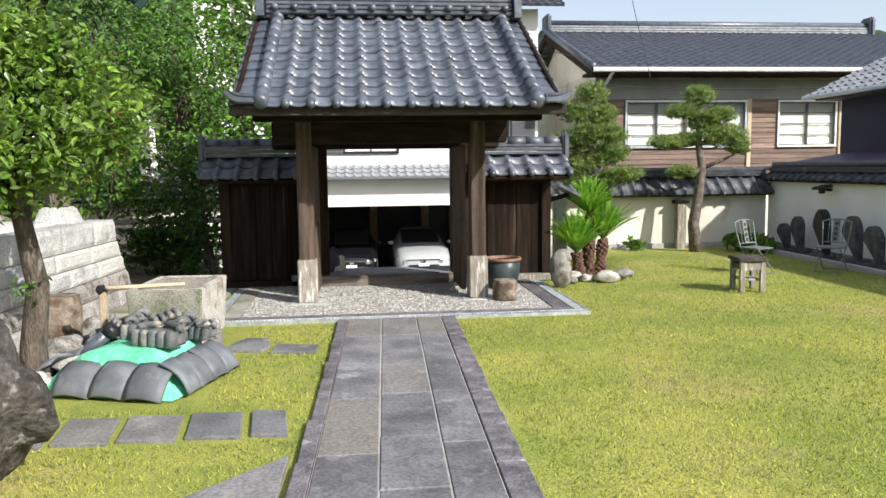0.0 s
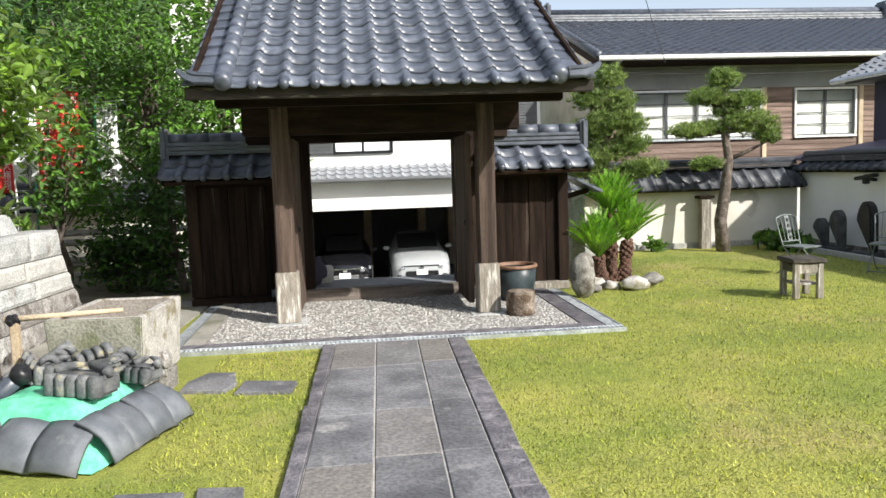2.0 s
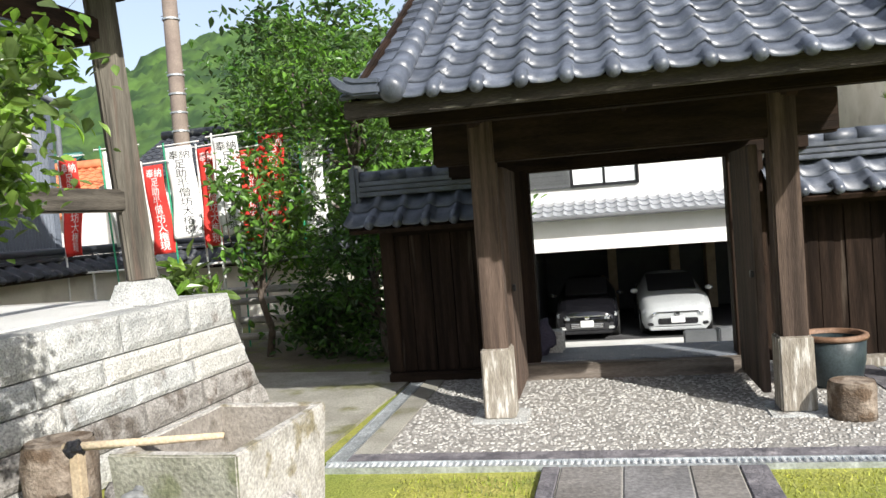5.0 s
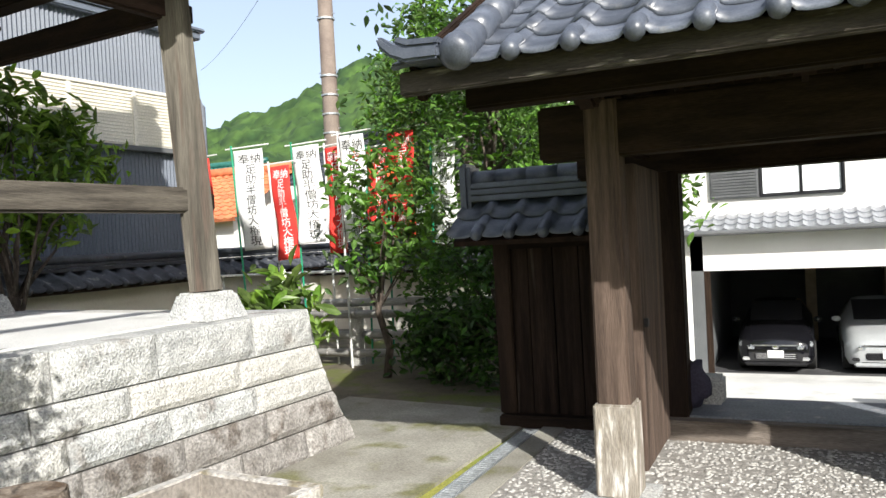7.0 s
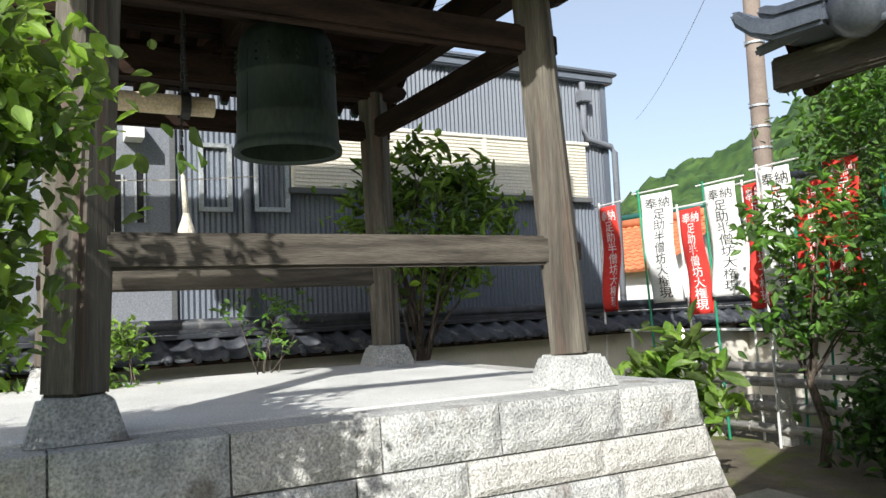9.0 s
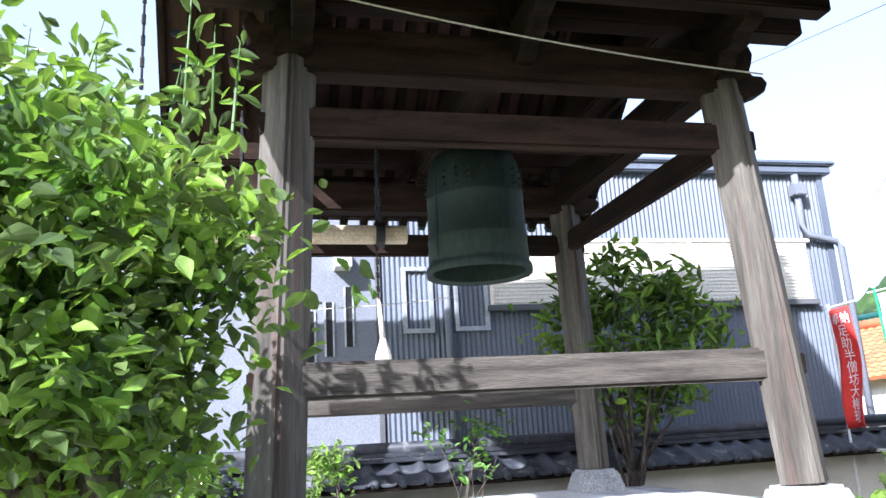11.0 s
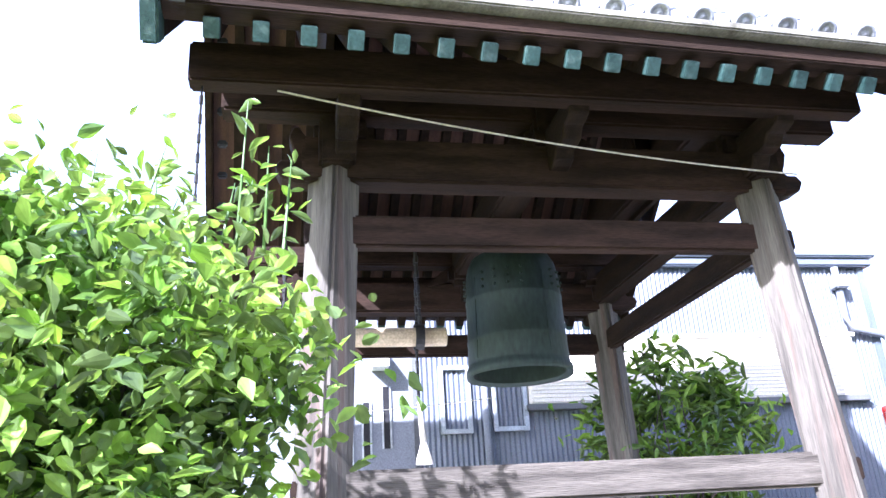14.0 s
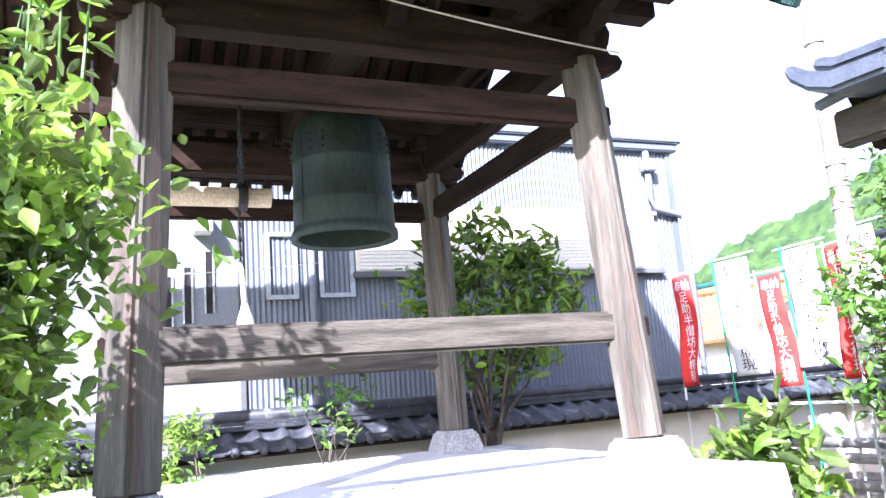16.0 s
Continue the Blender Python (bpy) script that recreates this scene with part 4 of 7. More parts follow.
        for y in (-1.19, 1.19):
            for x in (-1.19, 1.19):
                if s > 0:
                    # curled beam nose
                    bm = prism([(0.0, -0.1), (0.2, -0.1), (0.28, -0.07), (0.31, -0.01), (0.28, 0.03), (0.22, 0.03), (0.2, 0.06), (0.22, 0.1), (0.24, 0.17), (0.22, 0.22), (0.19, 0.23), (0.16, 0.18), (0.1, 0.13), (0.0, 0.12)], -0.06, 0.06)
                    bmesh.ops.bevel(bm, geom=list(bm.edges), offset=0.008, segments=1, affect="EDGES")
                    bmesh.ops.transform(bm, matrix=Matrix.Translation((x, y + math.copysign(0.02, y), 3.44)) @ Matrix.Rotation(math.copysign(math.pi / 2, y), 4, "Z") @ Matrix.Rotation(radians(90), 4, "X"), verts=bm.verts)
                    part("nosing", bm, WOOD_Y, t, "curled carved beam nose")
    for y in (-1.15, 1.15):
        part("gable_tie", box(-1.5, 1.5, y - 0.08, y + 0.08, 3.9, 4.12, 0.02), WOOD_H, t)
        bm = prism([(-1.82, 3.88), (1.82, 3.88), (0.0, 5.48)], -0.02, 0.02)
        bmesh.ops.transform(bm, matrix=Matrix.Translation((0, y * 1.09, 0)) @ Matrix.Rotation(radians(90), 4, "X"), verts=bm.verts)
        part("gable_boarding", bm, WOOD, t, "dark gable boarding")
        part("gable_strut", box(-0.1, 0.1, y - 0.07, y + 0.07, 4.12, 5.4, 0.015), WOOD, t)
    # beams and rafters up here carry roof shade in their wood colour
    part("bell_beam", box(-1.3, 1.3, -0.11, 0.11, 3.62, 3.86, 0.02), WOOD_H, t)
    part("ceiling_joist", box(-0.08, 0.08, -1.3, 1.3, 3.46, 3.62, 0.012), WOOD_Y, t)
    # roof frame
    below = set(t.children)
    EX, EZ, RZ = 2.22, 3.52, 5.5
    th = math.atan2(RZ - EZ, EX)
    for s in (1, -1):
        for k in range(20):
            y = -1.75 + k * 0.1935
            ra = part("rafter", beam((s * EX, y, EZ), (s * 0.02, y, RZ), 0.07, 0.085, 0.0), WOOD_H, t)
            part("rafter_cap", beam((s * (EX + 0.035), y, EZ - 0.028), (s * (EX - 0.02), y, EZ + 0.016), 0.066, 0.082, 0.004), VERDIGRIS, ra, "green copper rafter cap")
        part("roof_boarding", beam((s * (EX + 0.0), 0.03, EZ + 0.085), (0, 0.03, RZ + 0.09), 3.98, 0.03, 0), mat_boards, t)
        part("fascia", box(min(s * (EX - 0.05), s * (EX + 0.085)), max(s * (EX - 0.05), s * (EX + 0.085)), -1.95, 2.1, EZ + 0.05, EZ + 0.135, 0.008), WOOD_Y, t)
        part("eave_lath", box(min(s * EX, s * (EX + 0.15)), max(s * EX, s * (EX + 0.15)), -2.0, 2.16, EZ + 0.135, EZ + 0.178, 0.008), LATH, t, "olive-grey eave lath under the tiles")
        for y in (-1.98, 2.1):
            part("barge_board", beam((s * (EX + 0.05), y, EZ + 0.02), (0, y, RZ + 0.05), 0.06, 0.26, 0.012), WOOD_H, t)
            part("barge_cap", beam((s * (EX + 0.09), y, EZ - 0.02), (s * (EX - 0.06), y, EZ + 0.1), 0.07, 0.24, 0.01), VERDIGRIS, t, "green copper bargeboard end")
    for ob in set(t.children) - below:
        ob.matrix_local = ROOF_SKEW
    return t


mat_boards = mat("reddish_roof_boards", (0.055, 0.028, 0.02), (0.105, 0.056, 0.04), scale=4, rough=0.8, bump=0.2, stretch=(0.4, 5, 1), var=0.1)


def build_tower_roof():
    r = tagged(new("tiled_tower_roof"), "weathered silver-grey pan-tiled bell tower roof with swirl end tiles", "roof")
    r.matrix_world = TW @ ROOF_SKEW
    EX, EZ, RZ = 2.25, 3.71, 5.74
    pitch = math.degrees(math.atan2(RZ - EZ, EX))
    run = math.hypot(EX, RZ - EZ)
    cols, rows = 15, 11
    w, l = 3.3 / cols, run / rows
    me = pan_tile_mesh("tower_pan_tile", w, l * 1.06)
    disc = bmesh.new()
    lathe([(0, 0.0), (0.014, 0.008), (0.02, 0.0), (0.034, 0.0), (0.04, 0.01), (0.056, 0.01), (0.056, -0.1)], 16, disc)
    bmesh.ops.transform(disc, matrix=Matrix.Rotation(radians(90), 4, "X"), verts=disc.verts)
    disc = mesh_of(disc, "swirl_disc", True)
    tile_slope(r, me, disc, (EX + 0.06, -1.54, EZ), pitch, cols, rows, w, l, 90, TILE_LIT)
    tile_slope(r, me, disc, (-EX - 0.06, 1.76, EZ), pitch, cols, rows, w, l, -90, TILE_LIT)
    # hanging lip of each eave tile
    for s in (1, -1):
        for k in range(cols):
            y = -1.54 + (k + 0.5) * w
            bm = prism([(-w * 0.44, 0.02), (-w * 0.3, -0.03), (0, -0.05), (w * 0.3, -0.03), (w * 0.44, 0.02)], -0.012, 0.012)
            bmesh.ops.transform(bm, matrix=Matrix.Translation((s * (EX + 0.08), y - 0.07 * s, EZ + 0.01)) @ Matrix.Rotation(radians(90), 4, "Z") @ Matrix.Rotation(radians(90), 4, "X"), verts=bm.verts)
            part("eave_lip", bm, TILE_LIT, r)
    big = bmesh.new()
    lathe([(0, 0.0), (0.03, 0.012), (0.045, 0.0), (0.07, 0.0), (0.08, 0.016), (0.1, 0.016), (0.1, -0.12)], 20, big)
    bmesh.ops.transform(big, matrix=Matrix.Rotation(radians(90), 4, "Y"), verts=big.verts)
    big = mesh_of(big, "verge_disc", True)
    big.materials.append(TILE_LIT)
    for s in (1, -1):
        for y in (-1.83, 2.06):
            for k, yy in enumerate((y, y - math.copysign(0.28, y))):
                ob = new("verge_disc", big)
                ob.parent = r
                ob.matrix_local = Matrix.Translation((s * (EX + 0.1), yy, EZ + 0.05)) @ Matrix.Rotation(0 if s > 0 else math.pi, 4, "Z")
            part("verge_roll", tube([(s * (EX + 0.06), y, EZ + 0.06), (0, y, RZ + 0.06)], 0.085, 12), TILE_LIT, r, smooth=True)
            part("verge_roll", tube([(s * (EX + 0.06), y - math.copysign(0.28, y), EZ + 0.06), (0, y - math.copysign(0.28, y), RZ + 0.06)], 0.085, 12), TILE_LIT, r, smooth=True)
            bm = bmesh.new()
            for k in range(11):
                f = k / 11
                x, z = s * (EX + 0.05) * (1 - f), EZ + (RZ - EZ) * f
                box(x - 0.1, x + 0.1, y + math.copysign(0.05, y) - 0.04, y + math.copysign(0.05, y) + 0.04, z - 0.14, z + 0.02, 0.01, bm)
            part("verge_drip_tiles", bm, TILE_OLD, r, "hanging verge tiles")
    for k in range(5):
        part("ridge_course", box(-0.19 + 0.012 * k, 0.19 - 0.012 * k, -2.0, 2.1, RZ + 0.05 + 0.055 * k, RZ + 0.098 + 0.055 * k, 0.01), TILE_LIT, r)
    for k in range(12):
        y = -2.0 + k * 0.345
        part("ridge_cap", tube([(0, y, RZ + 0.36), (0, y + 0.355, RZ + 0.36)], [0.1, 0.092], 12), TILE_LIT, r, smooth=True)
    for y in (-2.05, 2.1):
        part("ridge_end_ornament", box(-0.25, 0.25, y - 0.05, y + 0.08, RZ - 0.05, RZ + 0.52, 0.05), TILE_LIT, r)
        part("ridge_end_roll", tube([(0, y - 0.12, RZ + 0.52), (0, y + 0.16, RZ + 0.52)], 0.075, 12), TILE_LIT, r, smooth=True)


build_platform()
build_tower()
build_tower_roof()


def build_bell():
    b = tagged(new("temple_bell"), "large green patinated bronze temple bell under its beam", "bell")
    b.matrix_world = TW @ Matrix.Translation((0.0, 0.06, 2.555))
    part("body", lathe([(0.31, 0.02), (0.352, 0.0), (0.356, 0.03), (0.352, 0.055), (0.34, 0.07), (0.336, 0.09), (0.338, 0.1), (0.332, 0.22), (0.335, 0.23), (0.335, 0.25), (0.331, 0.26), (0.326, 0.5), (0.329, 0.51), (0.329, 0.525), (0.325, 0.535), (0.318, 0.68), (0.303, 0.76), (0.272, 0.82), (0.2, 0.862), (0.08, 0.88), (0.0, 0.882), (0.0, 0.82), (0.25, 0.76), (0.29, 0.5), (0.3, 0.2), (0.31, 0.02)], 64), BRONZE, b, smooth=True)
    for k in range(4):
        a = math.pi / 2 * k + 0.4
        part("vertical_band", beam((0.329 * math.cos(a), 0.329 * math.sin(a), 0.1), (0.312 * math.cos(a), 0.312 * math.sin(a), 0.66), 0.022, 0.022, 0.005), BRONZE, b)
        for j in range(3):
            for i in range(4):
                aa = a + 0.25 + i * 0.28
                z = 0.57 + 0.05 * j
                rr = 0.322 - 0.05 * max(0, z - 0.57)
                part("boss", tube([(rr * math.cos(aa) * 0.98, rr * math.sin(aa) * 0.98, z), ((rr + 0.02) * math.cos(aa), (rr + 0.02) * math.sin(aa), z)], [0.012, 0.008], 8), BRONZE, b)
    part("hanger", tube([(-0.1, 0, 0.86), (-0.09, 0, 0.95), (0, 0, 1.0), (0.09, 0, 0.95), (0.1, 0, 0.86)], 0.035, 10), BRONZE, b, smooth=True)
    part("hook", tube([(0, 0, 0.98), (0, 0, 1.12)], 0.02, 8), IRON, b)


build_bell()


def build_striker():
    s = tagged(new("bell_striker"), "hanging pale log striker on chains beside the bell", "bell striker")
    s.matrix_world = TW @ Matrix.Translation((0.02, -0.63, 2.83))
    part("log", tube([(0, -1.3, 0), (0, 0.2, 0)], 0.062, 14), PALEWOOD, s, "pale peeled log")
    for y in (-0.85, 0.02):
        for dx in (-0.05, 0.05):
            ch = bmesh.new()
            for k in range(14):
                z = 0.07 + k * 0.055
                f = k / 13
                tube([(dx * (1 - f) * 1.3, y, z), (dx * (1 - f) * 1.3, y, z + 0.05)], 0.009 if k % 2 else 0.014, 6, ch)
            part("chain", ch, IRON, s)
        part("strap", lathe([(0.08, -0.03), (0.086, -0.03), (0.086, 0.03), (0.08, 0.03)], 16), IRON, s).matrix_local = Matrix.Translation((0, y, 0)) @ Matrix.Rotation(radians(90), 4, "X")
    ch = bmesh.new()
    for k in range(8):
        tube([(0, 0.0, -0.07 - 0.045 * k), (0.002, 0.002, -0.11 - 0.045 * k)], 0.007 if k % 2 else 0.011, 6, ch)
    part("pull_chain", ch, IRON, s)
    part("pull_rope", tube([(0.002, 0.002, -0.42), (0.005, 0.01, -0.55), (0, 0.02, -0.69)], [0.012, 0.017, 0.02], 8), ROPE, s, "twisted hemp pull rope", smooth=True)
    part("tassel", lathe([(0.02, 0.0), (0.03, -0.04), (0.05, -0.1), (0.054, -0.13), (0, -0.13)], 12), ROPE, s).matrix_local = Matrix.Translation((0, 0.02, -0.68))


build_striker()


# ---- walls of the yard ----
def capped_wall(name, p, q, h, body, tile, label, eave=0.28, ridge=0.36, thick=0.2, tw=0.24, z0=0.0):
    """A plastered wall from p to q with a small tiled roof on both sides."""
    p, q = Vector((*p, z0)), Vector((*q, z0))
    L = (q - p).length
    w = tagged(new(name), label, "wall", kind="structure")
    w.matrix_world = Matrix.Translation(p) @ Matrix.Rotation(math.atan2(q.y - p.y, q.x - p.x), 4, "Z")
    part("wall_body", box(0, L, -thick / 2, thick / 2, -0.3, h), body, w)
    part("plinth", box(0, L, -thick / 2 - 0.03, thick / 2 + 0.03, -0.3, 0.09, 0.01), GRANITE_DARK, w)
    pitch = math.degrees(math.atan2(ridge - 0.1, eave))
    run = math.hypot(ridge - 0.1, eave)
    cols = max(1, round(L / tw))
    me = pan_tile_mesh(name + "_tile", L / cols, run * 1.02)
    kn = end_knob_mesh(name + "_knob", 0.04, 0.08)
    tile_slope(w, me, kn, (0, -eave, h), pitch, cols, 1, L / cols, run, 0, tile)
    tile_slope(w, me, kn, (L, eave, h), pitch, cols, 1, L / cols, run, 180, tile)
    for s in (-1, 1):
        part("eave_board", beam((L / 2, s * eave, h - 0.03), (L / 2, 0, h + ridge - 0.14), L, 0.03, 0), WOOD_H, w)
    for k in range(2):
        part("ridge_course", box(0, L, -0.1 + 0.012 * k, 0.1 - 0.012 * k, h + ridge - 0.1 + 0.045 * k, h + ridge - 0.062 + 0.045 * k, 0.006), tile, w)
    part("ridge_cap", tube([(0, 0, h + ridge + 0.02), (L, 0, h + ridge + 0.02)], 0.06, 10), tile, w, smooth=True)
    return w


capped_wall("wall_north", (2.75, 14.2), (7.8, 14.2), 1.02, PLASTER_OLD, TILE_OLD, "cream plaster yard wall under a dark tiled cap", eave=0.34, ridge=0.42)
capped_wall("wall_east", (7.95, 14.1), (7.95, -6.0), 1.28, PLASTER, TILE_OLD, "white plaster yard wall under a low tiled cap", eave=0.2, ridge=0.24)
capped_wall("wall_west", (-6.95, 5.0), (-6.95, 15.6), 1.14, PLASTER_OLD, TILE_OLD, "low cream yard wall with a dark tiled cap", eave=0.36, ridge=0.28)
capped_wall("wall_back", (-7.0, 15.6), (-2.2, 15.6), 1.02, PLASTER_OLD, TILE_OLD, "low grey yard wall with a dark tiled cap", eave=0.36, ridge=0.4)


# ---- buildings ----
def window(parent, x0, x1, z0, z1, y, frame_m, pane_m, sashes=2, rails=0, depth=0.05, back=BLIND, into=1, sash_m=None):
    """A framed window in a wall that faces -y: frame, sashes, panes, a blind behind."""
    w = part("window", box(x0 + 0.02, x1 - 0.02, y + 0.05 * into, y + 0.06 * into, z0 + 0.02, z1 - 0.02) if into > 0 else box(x0 + 0.02, x1 - 0.02, y - 0.06, y - 0.05, z0 + 0.02, z1 - 0.02), back, parent, "window with a pale blind")
    f = 0.045
    fr = bmesh.new()
    box(x0 - f, x1 + f, y - depth, y + 0.03, z1, z1 + f, 0.004, fr)
    box(x0 - f, x1 + f, y - depth - 0.015, y + 0.03, z0 - f, z0, 0.004, fr)
    box(x0 - f, x0, y - depth, y + 0.03, z0, z1, 0.004, fr)
    box(x1, x1 + f, y - depth, y + 0.03, z0, z1, 0.004, fr)
    part("window_frame", fr, frame_m, w)
    for k in range(sashes):
        a, b = x0 + k * (x1 - x0) / sashes, x0 + (k + 1) * (x1 - x0) / sashes
        s = bmesh.new()
        e = 0.028
        yy = y - 0.012 if k % 2 else y + 0.004
        for c in ((a, a + e, z0, z1), (b - e, b, z0, z1), (a, b, z0, z0 + e), (a, b, z1 - e, z1)):
            box(c[0], c[1], yy - 0.012, yy + 0.012, c[2], c[3], 0, s)
        for r in range(rails):
            zr = z0 + (r + 1) * (z1 - z0) / (rails + 1)
            box(a, b, yy - 0.008, yy + 0.01, zr - 0.009, zr + 0.009, 0, s)
        part("sash", s, sash_m or frame_m, w)
        g = part("pane", box(a + e, b - e, yy - 0.003, yy + 0.003, z0 + e, z1 - e), GLASS, w)
        g.visible_shadow = False
    return w


def wave_roof(name, p, width, run, pitch, rz, cols, rows, tile, parent, rise=0.035):
    """A far slope of tiles in one mesh: each row overlaps the one below, each column rolls."""
    nx = cols * 6
    tw, tl = width / cols, run / rows
    vs, fs = [], []
    for j in range(rows):
        for e in range(2):
            for i in range(nx + 1):
                u = (i % 6) / 6.0
                z = rise * (math.exp(-((u - 0.85) / 0.17) ** 2) * 1.3 + math.exp(-((u + 0.15) / 0.17) ** 2) * 1.3)
                vs.append((i * tw / 6, (j + e) * tl, z + (0.028 if e == 0 else 0.0)))
    st = nx + 1
    for j in range(rows):
        a = j * 2 * st
        for i in range(nx):
            fs.append((a + i, a + i + 1, a + st + i + 1, a + st + i))
            if j:
                fs.append((a + i, a + i + 1, a - st + i + 1, a - st + i))
            else:
                vs_i = a + i
    k0 = len(vs)
    for i in range(nx + 1):
        vs.append((i * tw / 6, 0.0, -0.05))
    for i in range(nx):
        fs.append((i, i + 1, k0 + i + 1, k0 + i))
    me = bpy.data.meshes.new(name)
    me.from_pydata(vs, [], fs)
    me.update()
    ob = part(name, me, tile, parent)
    ob.matrix_local = slope_matrix(*p, pitch, rz)
    ob["kind"] = "stuff"
    return ob


def build_house():
    """The two-storey boarded house behind the east part of the yard."""
    y = 17.0
    h = thing("boarded_house", "two-storey house with weathered board siding and grey tiled roof", "house", at=(0, 0, 0))
    far = Vector((0.05, 0.6, 1.56))
    h.matrix_world = Matrix.Translation(far) @ Matrix.Scale(1.28, 4) @ Matrix.Translation(-far)
    x0, x1 = 5.3, 14.5
    part("wall", box(x0, x1, y + 0.02, y + 6, -1.5, 3.62), PLASTER_OLD, h)
    band = part("fascia_band", box(x0 - 0.03, x1, y - 0.05, y + 0.02, 3.02, 3.45), FASCIA, h, "grey panel band under the eave")
    wins = ((6.0, 8.75), (9.58, 10.92))
    z = 1.0
    k = 0
    while z < 3.0:
        for a, b in ((x0, 5.95), (8.8, 9.53), (10.97, x1)) if 1.93 < z + 0.06 < 2.98 else ((x0, x1),):
            bm = box(a, b, y - 0.018, y + 0.02, z, z + 0.125)
            for v in bm.verts:
                if v.co.z < z + 0.06:
                    v.co.y -= 0.016
            part("siding_board", bm, SIDING, h)
        z += 0.115
    for a, b in wins:
        window(h, a, b, 1.98, 2.95, y - 0.02, WHITEPOLE if a > 9.2 else STEEL, GLASS, 4 if a < 7 else 2, 3, sash_m=BAND)
    for x in (8.86, 11.07):
        part("pilaster", box(x - 0.05, x + 0.05, y - 0.06, y + 0.02, 0.8, 3.02, 0.006), PALEWOOD, h, "pale corner batten")
    part("eave_soffit", box(x0 - 0.3, x1, y - 0.85, y + 0.05, 3.5, 3.56), WOOD_H, h)
    part("gutter", tube([(x0 - 0.35, y - 0.93, 3.56), (x1, y - 0.93, 3.56)], 0.05, 10), WHITEPOLE, h, "pale rain gutter")
    part("downpipe", tube([(x0 + 0.1, y - 0.93, 3.55), (x0 + 0.05, y - 0.5, 3.3), (x0, y - 0.12, 3.0), (x0, y - 0.12, 1.0)], 0.035, 8), STEEL, h)
    wave_roof("tile_slope", (x0 - 0.35, y - 0.9, 3.62), 9.6, 4.35, 18.8, 0, 38, 17, TILE, h)
    wave_roof("tile_slope", (x1 - 0.1 + 0.0, y + 7.3, 3.62), 9.6, 4.35, 18.8, 180, 38, 17, TILE, h)
    yr, zr = y + 3.2, 5.0
    for k in range(3):
        part("ridge_course", box(x0 - 0.3, 13.9, yr - 0.16 + 0.01 * k, yr + 0.16 - 0.01 * k, zr + 0.06 * k, zr + 0.05 + 0.06 * k, 0.01), TILE_LIT, h)
    part("ridge_cap", tube([(x0 - 0.35, yr, zr + 0.22), (13.9, yr, zr + 0.22)], 0.1, 12), TILE, h, smooth=True)
    for x in (x0 - 0.35, 13.85):
        part("ridge_end_ornament", box(x - 0.05, x + 0.1, yr - 0.25, yr + 0.25, zr - 0.1, zr + 0.45, 0.05), TILE, h)
    for s in (0, 1):
        a = (x0 - 0.34, y - 0.9, 3.62) if not s else (x0 - 0.34, y + 7.3, 3.62)
        part("verge_roll", tube([a, (x0 - 0.34, yr, zr + 0.06)], 0.09, 10), TILE, h, smooth=True)
        part("barge_board", beam((a[0], a[1], a[2] - 0.12), (x0 - 0.34, yr, zr - 0.1), 0.05, 0.2, 0), WOOD_H, h)
    bm = prism([(y + 0.02, 3.6), (y + 6, 3.6), (yr, zr - 0.05)], 0, 0.05)
    bmesh.ops.transform(bm, matrix=Matrix.Translation((x0 + 0.05, 0, 0)) @ Matrix(((0, 0, 1, 0), (1, 0, 0, 0), (0, 1, 0, 0), (0, 0, 0, 1))), verts=bm.verts)
    part("gable_wall", bm, PLASTER_OLD, h)


build_house()


def build_navy_house():
    """The dark building at the east edge with its lower roof."""
    n = thing("navy_building", "dark navy rendered building with a bluish tiled roof", "house", at=(0, 0, 0))
    part("wall", box(10.0, 15.5, 9.0, 15.2, 0, 2.95), NAVY, n)
    wave_roof("tile_slope", (9.45, 15.6, 2.95), 7.0, 3.6, 25, -90, 28, 13, TILE_LIT, n)
    part("roof_underside", box(9.6, 15.5, 8.8, 15.5, 2.86, 2.93), BAND, n)
    part("gutter", tube([(9.42, 8.6, 2.93), (9.42, 15.65, 2.93)], 0.05, 8), STEEL, n)
    part("lean_to_roof", beam((8.1, 11.5, 1.46), (10.0, 11.5, 1.75), 7.0, 0.05, 0.0), mat("purple_sheet_roof", (0.1, 0.075, 0.11), (0.14, 0.11, 0.15), scale=1, rough=0.5, bump=0.03), n, "purple sheet-metal lean-to roof")


build_navy_house()


